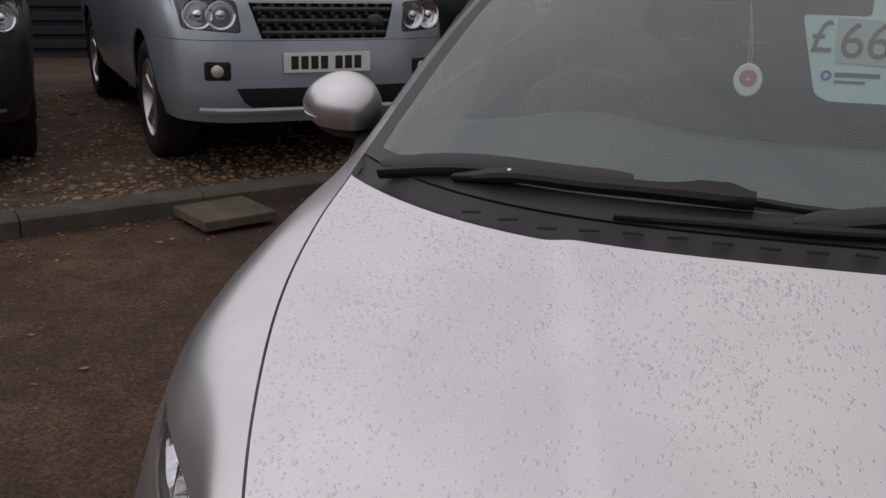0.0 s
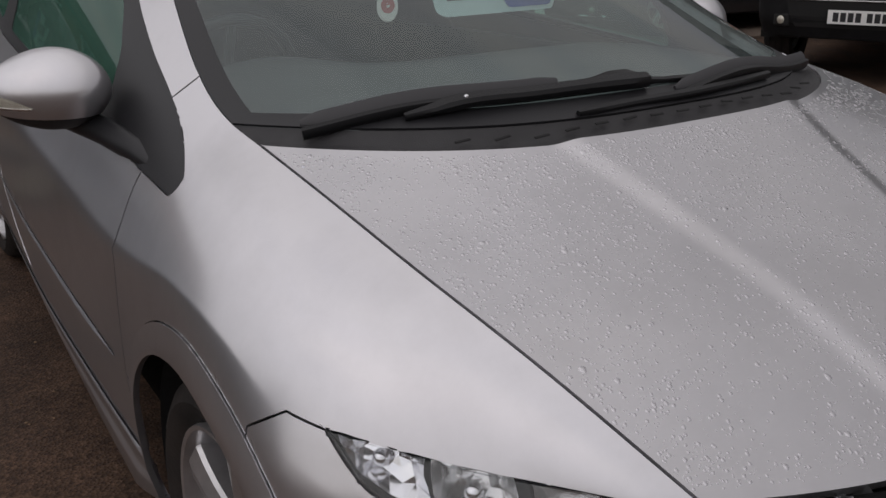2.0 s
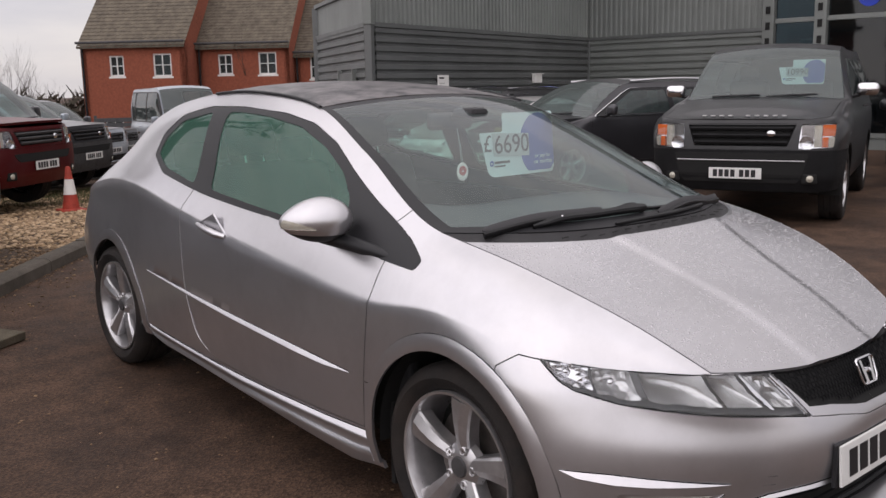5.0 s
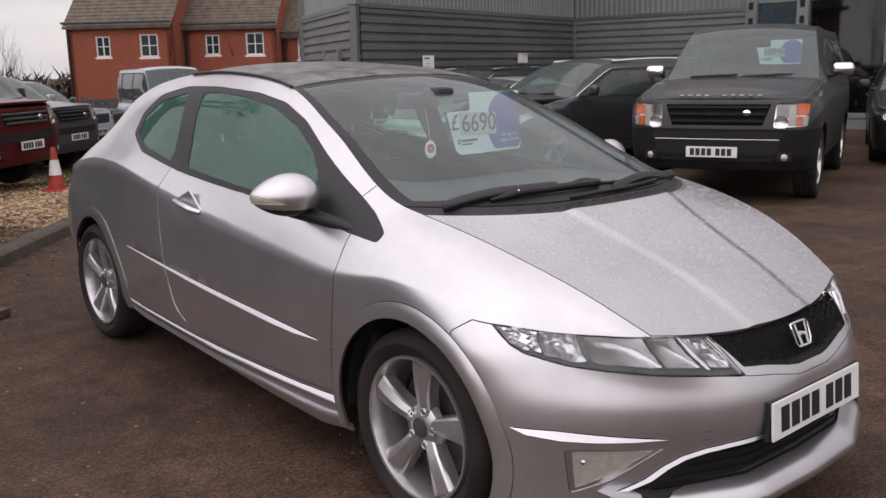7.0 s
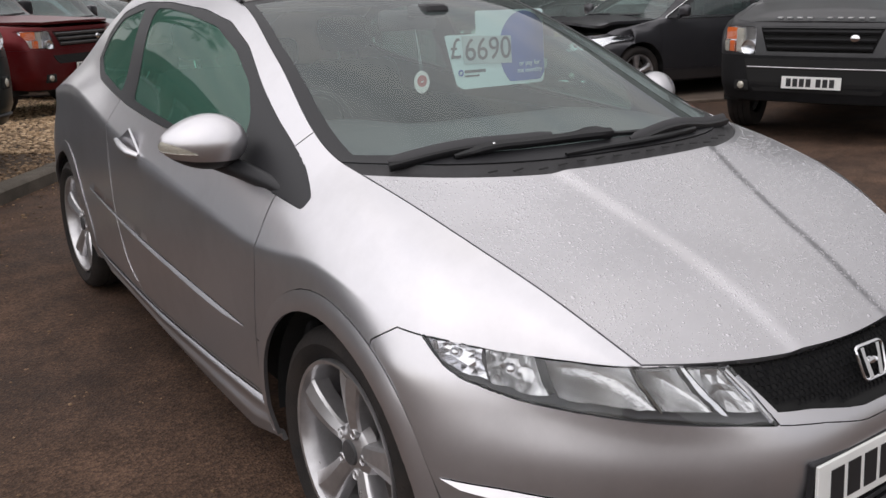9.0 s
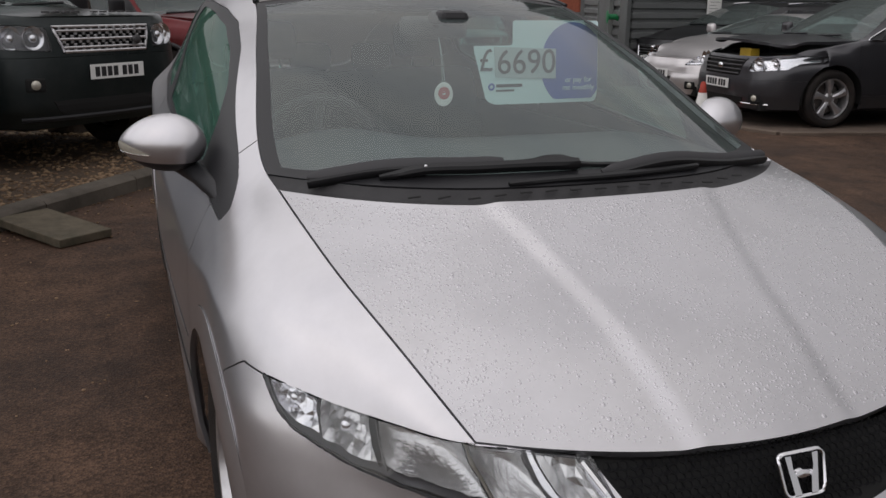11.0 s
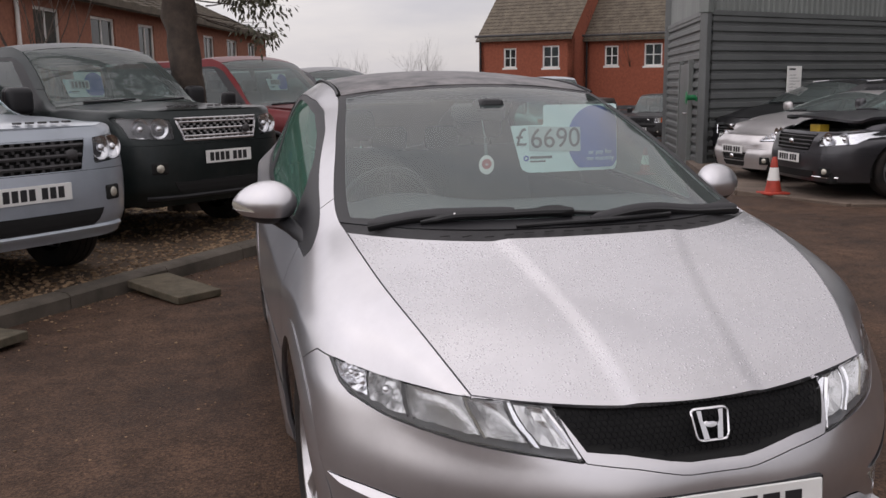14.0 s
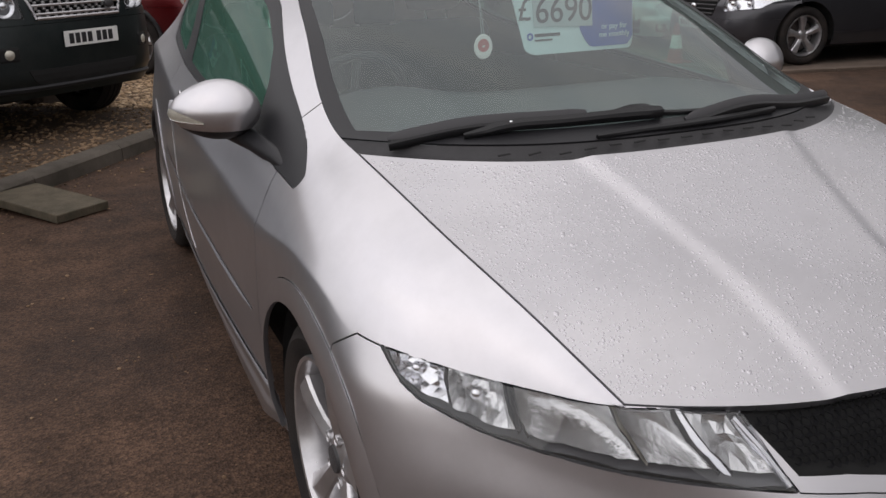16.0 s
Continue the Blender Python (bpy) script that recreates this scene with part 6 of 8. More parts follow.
    if sp.get("chrome_bar"):
        z = sp["chrome_bar"]
        part("bumper_bright_line", tube([(x, skin_at(x, z) - .010, z) for x in np.linspace(-ix * .95, ix * .95, 9)], .006, 6), ALLOY, car, smooth=50)
    if sp.get("chin"):
        cz = sp["chin"]
        pts = [(x, skin_at(x, cz) - .004, cz) for x in np.linspace(-sp["width"] * .40, sp["width"] * .40, 15)]
        part("bumper_chin", tube(pts, .020, 6), sp.get("chin_paint", sp["paint"]), car, smooth=50)


FREELANDER = dict(name="suv_car", category="car", width=1.90, height=1.74, front=.90, wheelbase=2.66, rear=.92, nose_z=1.02, cowl_z=1.10, belt_z=1.12, screen_y=.42, roof_y=1.22, roof_end_y=3.25, wheel=.37, clear=.33, round=1.1, roof_in=.76,
                  lamp=(.56, .88, .80, .955), lamp_rise=.02, grille=(.50, .775, .955), slats=3, holes=True, slat_r=.013, badge=(.30, .85), badge_paint=GREY_TRIM, plate=(.62, -.012), fog_z=.60, intake=(.42, .53, .52), chin=.40, bumper_z=.74, rim=.66)
DISCOVERY = dict(name="suv_car", category="car", width=1.94, height=1.88, front=.86, wheelbase=2.88, rear=1.05, nose_z=1.08, cowl_z=1.17, belt_z=1.17, screen_y=.45, roof_y=1.15, roof_end_y=3.72, wheel=.38, clear=.36, round=.85, roof_in=.80,
                 lamp=(.56, .88, .835, 1.045), grille=(.53, .86, 1.03), slats=3, slat_r=.020, slat_paint=BLACK_TRIM, badge=(.30, .945), plate=(.60, -.020), fog_z=.50, intake=(.66, .76, .62), bumper_z=.83, trim=GREY_TRIM, amber=True, bright_lamp=True, rim=.66)
SALOON = dict(name="saloon_car", category="car", width=1.86, height=1.50, front=.95, wheelbase=2.74, rear=1.10, nose_z=.80, cowl_z=.99, belt_z=.98, screen_y=.30, roof_y=1.12, roof_end_y=3.0, wheel=.335, clear=.20, round=1.5, roof_in=.70,
              lamp=(.46, .80, .62, .735), lamp_rise=.05, lamp_tip=-.02, grille=(.36, .56, .74), slats=4, slat_r=.010, badge=(.0, .67), plate=(.47, -.015), fog_z=.33, intake=(.24, .33, .50), tall=False, bumper_z=.54, rim=.70)
ROADSTER = dict(name="coupe_car", category="car", width=1.80, height=1.30, front=.90, wheelbase=2.42, rear=1.05, nose_z=.64, cowl_z=.92, belt_z=.90, screen_y=.42, roof_y=1.18, roof_end_y=2.2, wheel=.325, clear=.17, round=2.0, roof_in=.66,
                lamp=(.50, .80, .56, .66), lamp_rise=.04, grille=(.30, .28, .40), slats=2, slat_r=.006, plate=(.44, -.012), fog_z=.30, intake=(.20, .27, .26), tall=False, bumper_z=.46, doors=2, badge=(0, .34), rim=.70)


def spec(base, **kw):
    return {**base, **kw}

# the row on the gravel, noses to the kerb
ROW = -48.5
def raised(base, d):
    """The same vehicle with its nose, lamps, grille and plate d higher."""
    l, g, p = base["lamp"], base["grille"], base["plate"]
    return {**base, "nose_z": base["nose_z"] + d, "cowl_z": base["cowl_z"] + d * .6, "lamp": (l[0], l[1], l[2] + d, l[3] + d), "grille": (g[0], g[1] + d, g[2] + d), "plate": (p[0] + d, p[1]),
            "badge": (base["badge"][0], base["badge"][1] + d), "bumper_z": base["bumper_z"] + d, "fog_z": base["fog_z"] + d * .5}


def at_bed(x, y):
    return (x, y, fall(x, y) + BED_Z - .005)


vehicle(spec(raised(FREELANDER, .05), width=1.76, lamp=(.48, .78, .83, 1.0), grille=(.43, .80, .99), paint=PALE_BLUE_SILVER, trim=PALE_BLUE_SILVER, mirror=BLACK_TRIM, letters=GREY_TRIM, slat_paint=GREY_TRIM, chin_paint=PALE_BLUE_SILVER), at_bed(-2.09, 3.56), ROW, "pale silver SUV with a honeycomb grille, parked on the gravel")
green_suv = vehicle(spec(raised(FREELANDER, .105), width=1.82, lamp=(.48, .83, .885, 1.06), grille=(.45, .88, 1.06), plate_x=.06, roof_y=.98, screen_y=.34, paint=GREEN_BLACK, trim=GREEN_BLACK, slat_paint=ALLOY, slat_r=.010, grille_rim=ALLOY, letters=GREY_TRIM, chin_paint=BLACK_TRIM, mirror=BLACK_TRIM), at_bed(-.86, 5.72), ROW - 2, "black-green SUV with a silver-rimmed grille, parked on the gravel")
vehicle(spec(FREELANDER, paint=BLACK_PAINT), at_bed(-4.1, 2.15), ROW, "black SUV parked at the end of the gravel row")
red_suv = vehicle(spec(DISCOVERY, paint=RED_PAINT, trim=RED_PAINT, flare=BLACK_TRIM, open_bonnet=.06, slat_paint=GREY_TRIM, mirror=BLACK_TRIM), at_bed(1.26, 10.24), ROW, "dark red SUV with an ajar bonnet, parked on the gravel")
vehicle(spec(DISCOVERY, paint=GREY_PAINT, trim=GREY_TRIM), at_bed(2.86, 13.02), ROW, "dark grey SUV in the gravel row")
vehicle(spec(FREELANDER, paint=PALE_BLUE_SILVER), at_bed(4.4, 16.1), ROW, "pale silver SUV in the gravel row")
vehicle(spec(FREELANDER, paint=GREY_PAINT), at_bed(6.0, 19.3), ROW, "grey SUV at the far end of the row")
vehicle(spec(DISCOVERY, paint=PALE_BLUE_SILVER, trim=GREY_TRIM, height=2.2), (9.18, 21.42, fall(9.18, 21.42)), 264, "silver SUV standing across the lane")

# cars round the sales building
disco = vehicle(spec(DISCOVERY, paint=BLACK_PAINT, trim=BUMPER_BLACK, slat_paint=BUMPER_BLACK, lamp=(.56, .88, .79, 1.04), grille=(.53, .82, 1.03), plate=(.545, -.020), plate_x=-.03, bumper_z=.78, cowl_z=1.26, belt_z=1.25, intake=(.45, .75, .66), chrome_bar=.675, roof_in=.74, mirror_h=.07, height=1.87, letters=ALLOY, mirror=CHROME), (5.85, 3.14, fall(5.85, 3.14)), 201, "black SUV with a chrome-capped mirror on the tarmac")
vehicle(spec(SALOON, paint=GREY_PAINT, trim=GREY_PAINT, open_bonnet=.19, jar=True, fog_bar=True, round=2.0, lamp=(.53, .86, .64, .765), grille=(.44, .57, .76), bright_lamp=True, rails=CHROME, window_line=True, roof_end_y=3.3), (6.16, 7.37, -.020), 172, "dark grey hatchback with its bonnet propped ajar")
vehicle(spec(ROADSTER, paint=WARM_SILVER, trim=WARM_SILVER, chin_paint=WARM_SILVER, bright_lamp=True, height=1.25), (6.53, 9.21, -.020), 180, "silver sports coupe on the concrete apron")
vehicle(spec(SALOON, paint=BLACK_PAINT, grille_rim=CHROME, slat_paint=CHROME, rails=CHROME, window_line=True, height=1.40, grille=(.42, .52, .70)), (7.70, 11.14, -.020), 183, "black estate car with a chrome grille by the wall")
vehicle(spec(SALOON, paint=BLACK_PAINT), (10.55, 2.6, fall(10.55, 2.6)), 205, "black saloon in front of the showroom")
vehicle(spec(DISCOVERY, paint=BLACK_PAINT), (15.6, 29.6, fall(15.6, 29.6)), 222, "black SUV beside the corrugated wall")
vehicle(spec(FREELANDER, paint=GREY_PAINT), (11.0, 27.0, fall(11, 27.0)), 225, "grey SUV in the lane behind")

# ---- sales building in grey corrugated steel ----
CLADDING = material("grey_corrugated_steel", (0.15, 0.158, 0.156), 0.45, 0.25, vary=0.25, vary_scale=0.8, bump=0.1, bump_scale=30)
FASCIA = material("grey_fascia_steel", (0.21, 0.225, 0.215), 0.5, 0.2, vary=0.2, vary_scale=0.7)
CONCRETE = material("stained_concrete", (0.165, 0.122, 0.094), 0.9, color2=(0.085, 0.062, 0.046), vary_scale=1.4, bump=0.4, bump_scale=90)
SHOP_GLASS = window_glass("showroom_glass", (0.25, 0.30, 0.32), 0.05, (0.05, 0.06, 0.07), 0.35)
BLUE = material("blue_print", (0.012, 0.040, 0.42), 0.4)
WHITE_CARD = material("pale_card", (0.62, 0.78, 0.78), 0.5, vary=0.06, vary_scale=6)
WHITE = material("white_paint", (0.80, 0.79, 0.76), 0.5, vary=0.1, vary_scale=5)
RED_PLASTIC = material("red_cone_plastic", (0.45, 0.050, 0.026), 0.6, vary=0.4, vary_scale=10)
BRICK = material("orange_brick", (0.31, 0.090, 0.048), 0.9, color2=(0.23, 0.066, 0.037), vary_scale=9, bump=0.4, bump_scale=30)
BROWN_BRICK = material("brown_brick", (0.36, 0.150, 0.092), 0.9, color2=(0.25, 0.108, 0.070), vary_scale=8, bump=0.4, bump_scale=30)
ROOF_TILE = material("brown_roof_tile", (0.145, 0.120, 0.088), 0.9, color2=(0.080, 0.066, 0.050), vary_scale=3, bump=0.3, bump_scale=20)
PANE = window_glass("house_pane", (0.16, 0.19, 0.20), 0.30, (0.13, 0.15, 0.15))


def ribbed_wall(name, a, b, z0, z1, pitch, depth, mat, parent, label="", upright=False, side=1):
    """A profiled sheet from a to b (plan), ribs lying or upright. side: to which hand it faces."""
    A, B = Vector((*a, 0)), Vector((*b, 0))
    d = (B - A).normalized()
    n = Vector((d.y, -d.x, 0)) * side
    bm = bmesh.new()
    L = (B - A).length
    wave = [(0, 0), (.18, 0), (.34, 1), (.80, 1), (.96, 0)]
    rows = []
    if upright:
        for k in range(int(L / pitch)):
            for u, w in wave:
                rows.append((k * pitch + u * pitch, w * depth))
        rows = [(u, w) for u, w in rows if u <= L] + [(L, 0)]
        vs = [[bm.verts.new(A + d * u + n * w + Vector((0, 0, z))) for z in (z0, z1)] for u, w in rows]
    else:
        for k in range(int((z1 - z0) / pitch) + 1):
            for u, w in wave:
                rows.append((z0 + k * pitch + u * pitch, w * depth))
        rows = [(u, w) for u, w in rows if u <= z1] + [(z1, 0)]
        vs = [[bm.verts.new(A + d * u + n * w + Vector((0, 0, z))) for u in (0, L)] for z, w in rows]
    for p, q in zip(vs, vs[1:]):
        bm.faces.new((p[0], p[1], q[1], q[0]))
    # a back sheet gives the wall its thickness
    q = [bm.verts.new(A - n * .12 + Vector((0, 0, z0))), bm.verts.new(B - n * .12 + Vector((0, 0, z0))), bm.verts.new(B - n * .12 + Vector((0, 0, z1))), bm.verts.new(A - n * .12 + Vector((0, 0, z1)))]
    bm.faces.new(q)
    return part(name, bm, mat, parent, label)


def post(a, z0, z1, w, mat, parent, name="corner_post", angle=0.0):
    m = Matrix.Translation((*a, 0)) @ Matrix.Rotation(angle, 4, "Z")
    return part(name, box((-w / 2, -w / 2, z0), (w / 2, w / 2, z1), .008, m), mat, parent)


def sales_building():
    b = tagged(new("sales_building"), "grey corrugated steel car showroom with glazed front", "building", kind="structure")
    C, D, P, Q, R = (7.60, 12.20), (9.30, 16.50), (16.2, 14.4), (16.75, 9.6), (17.5, 2.2)
    band = 2.46
    ribbed_wall("wall_lane", C, D, -.5, band, .165, .045, CLADDING, b, side=-1)
    ribbed_wall("wall_yard", C, P, -.2, band, .165, .045, CLADDING, b)
    ribbed_wall("wall_return", P, Q, -.2, band, .165, .045, FASCIA, b)
    ribbed_wall("fascia_yard", C, P, band + .04, 7.2, .145, .035, FASCIA, b, upright=True)
    ribbed_wall("fascia_return", P, Q, band + .04, 7.2, .145, .012, FASCIA, b, upright=True)
    ribbed_wall("fascia_lane", C, D, band + .04, 3.12, 1.2, .010, FASCIA, b, upright=True, side=-1)
    for a0, a1, z in ((C, P, band), (P, Q, band), (C, D, band), (C, D, 3.14)):
        s = -1 if a1 is D else 1
        A, B = Vector((*a0, z)), Vector((*a1, z))
        d = (B - A).normalized()
        n = Vector((d.y, -d.x, 0)) * s * .06
        bm = bmesh.new()
        q = [A + n - Vector((0, 0, .035)), B + n - Vector((0, 0, .035)), B + n + Vector((0, 0, .045)), A + n + Vector((0, 0, .045))]
        r = [p - n * 1.6 for p in q]
        va, vb = [bm.verts.new(p) for p in q], [bm.verts.new(p) for p in r]
        bm.faces.new(va); bm.faces.new(vb[::-1])
        for i in range(4):
            bm.faces.new((va[i], va[(i + 1) % 4], vb[(i + 1) % 4], vb[i]))
        bmesh.ops.recalc_face_normals(bm, faces=bm.faces[:])
        part("flashing", bm, CLADDING, b)
    post(C, -.3, band, .14, CLADDING, b, angle=.5)
    post(C, band, 7.2, .18, FASCIA, b, "fascia_post", .5)
    post(P, -.2, band, .16, CLADDING, b, angle=.2)
    post(D, -.5, 3.12, .16, CLADDING, b, angle=.5)
    # roof
    bm = bmesh.new()
    bm.faces.new([bm.verts.new((*p, 7.2)) for p in (C, P, Q, R, (28, 3), (28, 24), (11, 21))])
    part("roof", bm, FASCIA, b)
    # glazed front
    A, B = Vector((*Q, 0)), Vector((*R, 0))
    d = (B - A).normalized()
    n = Vector((d.y, -d.x, 0))
    L = (B - A).length
    ang = math.atan2(d.y, d.x)
    for k, u in enumerate((.0, 1.15, 3.0, 4.85, 6.7)):
        p = A + d * u
        m = Matrix.Translation(p + n * .05) @ Matrix.Rotation(ang, 4, "Z")
        col = part("glazing_column", box((-.13, -.10, -.2), (.13, .10, 7.2), .01, m), FASCIA, b, "grey steel column")
        for j in range(12):
            z = .4 + j * .34
            part("column_slot", box((-.05, -.112, z), (.05, -.098, z + .16), .0, m), DARK_VOID, col)
    for z in (.15, 2.62, 4.1):
        m = Matrix.Translation(A + n * .02) @ Matrix.Rotation(ang, 4, "Z")
        part("glazing_rail", box((0, -.06, z - .05), (L, .06, z + .05), .006, m), FASCIA, b)
    m = Matrix.Translation(A) @ Matrix.Rotation(ang, 4, "Z")
    for k in range(4):
        u0, u1 = (.0, 1.15, 3.0, 4.85, 6.7)[k:k + 2]
        part("showroom_pane", box((u0 + .1, -.012, .22), (u1 - .1, .0, 7.1), 0, m), SHOP_GLASS, b, "dark reflecting showroom pane")
    part("plinth", box((0, -.05, -.3), (L, .08, .16), .01, m), FASCIA, b)
    part("showroom_back", box((-.5, 4.0, -.3), (L + 1, 4.1, 7.2), 0, m), DARK_VOID, b)
    for u, z in ((2.1, 3.05), (5.55, 2.95)):
        mm = Matrix.Translation(A + d * u + n * .03 + Vector((0, 0, z))) @ Matrix.Rotation(ang, 4, "Z") @ Matrix.Rotation(radians(90), 4, "X")
        st = part("window_sticker", lathe([(0, .002), (.24, .002), (.24, -.002)], 28, "Z", mm), BLUE, b, "round blue window sticker")
        for j, w in enumerate((.15, .22, .20)):
            part("sticker_line", box((-w, .04 - j * .07, .003), (w, .07 - j * .07, .004), 0, mm), WHITE_CARD, st)
    # service door and hose reel on the lane wall
    A1, B1 = Vector((*C, 0)), Vector((*D, 0))
    d1 = (B1 - A1).normalized()
    m = Matrix.Translation(A1 + d1 * 1.0) @ Matrix.Rotation(math.atan2(d1.y, d1.x), 4, "Z")
    door = tagged(new("door_1"), "dark grey steel service door", "door", kind="structure")
    part("door_leaf", box((0, .05, -.25), (1.15, .10, 1.62), .008, m), CLADDING, door, "dark grey door leaf")
    part("door_frame", box((-.07, .03, -.25), (0, .12, 1.70), .006, m), FASCIA, door)
    part("door_frame", box((1.15, .03, -.25), (1.22, .12, 1.70), .006, m), FASCIA, door)
    part("door_lever", tube([m @ Vector((.10, .11, .72)), m @ Vector((.10, .16, .72)), m @ Vector((.22, .16, .72))], .012, 6), CHROME, door)
    reel = thing("hose_reel", "green plastic hose reel fixed to the wall", "hose reel")
    G = material("green_hose", (0.010, 0.22, 0.075), 0.5, vary=0.2)
    mm = m @ Matrix.Translation((-.45, .12, 1.02))
    for y in (-.085, .085):
        part("reel_flange", lathe([(0, y - .008), (.105, y - .008), (.115, y), (.105, y + .008), (0, y + .008)], 24, "Z", mm @ Matrix.Rotation(radians(90), 4, "X")), G, reel, smooth=40)
    part("hose_coil", lathe([(.02, -.08), (.048, -.08), (.048, .08), (.02, .08)], 20, "Z", mm @ Matrix.Rotation(radians(90), 4, "X")), G, reel, smooth=40)
    # notices on the yard wall
    A2, B2 = Vector((*C, 0)), Vector((*P, 0))
    d2 = (B2 - A2).normalized()
    m = Matrix.Rotation(math.atan2(d2.y, d2.x), 4, "Z")
    nb = thing("notice_board", "pale notice sheet on the corrugated wall", "notice")
    m1 = Matrix.Translation(A2 + d2 * 2.21) @ m
    sh = part("notice_sheet", box((-.19, -.075, 1.06), (.19, -.055, 1.56), .004, m1), WHITE, nb)
    part("notice_mark", box((-.15, -.078, 1.49), (.02, -.0755, 1.52), 0, m1), INK, sh)
    for j in range(6):
        part("notice_line", box((-.14, -.078, 1.12 + j * .055), (.14 - .05 * (j % 3), -.0755, 1.126 + j * .055), 0, m1), GREY_TRIM, sh)
    wb_ = thing("wall_box", "small pale wall box", "wall box")
    m2 = Matrix.Translation(A2 + d2 * 6.0) @ m
    part("box_body", box((-.15, -.16, 1.38), (.15, -.05, 1.58), .012, m2), WHITE, wb_)
    part("box_hood", box((-.17, -.19, 1.58), (.17, -.05, 1.60), .004, m2), WHITE, wb_)
    # concrete apron with a kerb edge
    bm = bmesh.new()
    pts = [(7.55, 12.15), (5.95, 8.5), (5.75, 7.8), (6.15, 6.2), (9.8, 5.2), (16.6, 7.5), (16.6, 9.6), (16.1, 14.3)]
    va = [bm.verts.new((*p, -.022)) for p in pts]
    vb = [bm.verts.new((*p, -.3)) for p in pts]
    bm.faces.new(va)
    for i in range(len(pts)):
        bm.faces.new((va[i], va[(i + 1) % len(pts)], vb[(i + 1) % len(pts)], vb[i]))
    bmesh.ops.recalc_face_normals(bm, faces=bm.faces[:])
    ap = part("apron", bm, CONCRETE, None, smooth=20)
    tagged(ap, "stained concrete apron before the wall", "pavement", kind="structure")
    for (x0, y0), (x1, y1) in zip(pts[:4], pts[1:5]):
        a, c = Vector((x0, y0, 0)), Vector((x1, y1, 0))
        L = (c - a).length
        dd = (c - a).normalized()
        k = max(1, int(round(L / .9)))
        for i in range(k):
            mm = Matrix.Translation(a + dd * (L * i / k)) @ Matrix.Rotation(math.atan2(dd.y, dd.x), 4, "Z")
            part("edging_stone", box((.004, -.06, -.3), (L / k - .004, .07, -.010), .008, mm), CONCRETE, ap)
    return b, door, reel, nb, wb_


def window_unit(parent, m, w, h, bars, name="window"):
    """A white casement: frame, bars, panes and sill; m: its lower middle, the wall's face in its xz plane, outside towards -y."""
    wn_ = thing(name, "white-framed casement window", "")
    wn_.parent = parent
    t = .07
    for lo, hi in (((-w / 2, 0), (-w / 2 + t, h)), ((w / 2 - t, 0), (w / 2, h)), ((-w / 2, 0), (w / 2, t)), ((-w / 2, h - t), (w / 2, h))):
        part("window_frame", box((lo[0], -.03, lo[1]), (hi[0], .06, hi[1]), 0, m), WHITE, wn_)
    nx, nz = bars
    for i in range(1, nx):
        x = -w / 2 + w * i / nx
        part("glazing_bar", box((x - .025, -.02, t), (x + .025, .05, h - t), 0, m), WHITE, wn_)
    for i in range(1, nz):
        z = h * i / nz
        part("glazing_bar", box((-w / 2 + t, -.015, z - .018), (w / 2 - t, .045, z + .018), 0, m), WHITE, wn_)
    part("pane", box((-w / 2 + t, .01, t), (w / 2 - t, .02, h - t), 0, m), PANE, wn_)
    part("window_sill", box((-w / 2 - .06, -.09, -.09), (w / 2 + .06, .05, 0), .01, m), WHITE, wn_)


def wall_with_holes(bm, m, w, z0, z1, holes, thick=.28):
    """A wall face in m's xz plane with window openings that go through it; outside towards -y."""
    xs = sorted({0, w, *(h[0] for h in holes), *(h[1] for h in holes)})
    zs = sorted({z0, z1, *(h[2] for h in holes), *(h[3] for h in holes)})
    for xa, xb in zip(xs, xs[1:]):
        for za, zb in zip(zs, zs[1:]):
            cx, cz = (xa + xb) / 2, (za + zb) / 2
            if any(h[0] < cx < h[1] and h[2] < cz < h[3] for h in holes):
                continue
            add_box(bm, (xa, 0, za), (xb, thick, zb), 0, m)
    bmesh.ops.remove_doubles(bm, verts=bm.verts[:], dist=1e-4)


def tiled_roof(parent, m, w, depth, z0, rise, over=.25, name="roof", verge=.06):
    """A gable roof whose ridge runs along x: courses of tiles on the near slope."""
    bm = bmesh.new()
    n = 22
    half = depth / 2 + over
    k = rise / (depth / 2)
    steps = []
    for i in range(n):
        a, b = i / n, (i + 1) / n
        ya, yb = -over + half * a, -over + half * b
        za, zb = z0 + k * ya, z0 + k * yb
        steps.append(((ya, za + .045), (yb, zb + .010)))
    cols = 40
    rows = []
    for (ya, za), (yb, zb) in steps:
        for y, z in ((ya, za), (yb, zb)):
            rows.append([bm.verts.new(m @ Vector((-verge + (w + 2 * verge) * c / cols, y, z + .018 * (c % 2)))) for c in range(cols + 1)])
    for p, q in zip(rows, rows[1:]):
        for c in range(cols):
            bm.faces.new((p[c], p[c + 1], q[c + 1], q[c]))
    r0 = rows[-1]
    back = [bm.verts.new(m @ Vector((x, depth + over, z0 - k * over))) for x in (-verge, w + verge)]
    bm.faces.new((r0[0], r0[-1], back[1], back[0]))
    under = [bm.verts.new(m @ Vector((x, -over, z0 - k * over - .06))) for x in (-verge, w + verge)]
    bm.faces.new((under[0], under[1], rows[0][-1], rows[0][0]))
    return part(name, bm, ROOF_TILE, parent, "brown concrete roof tiles")


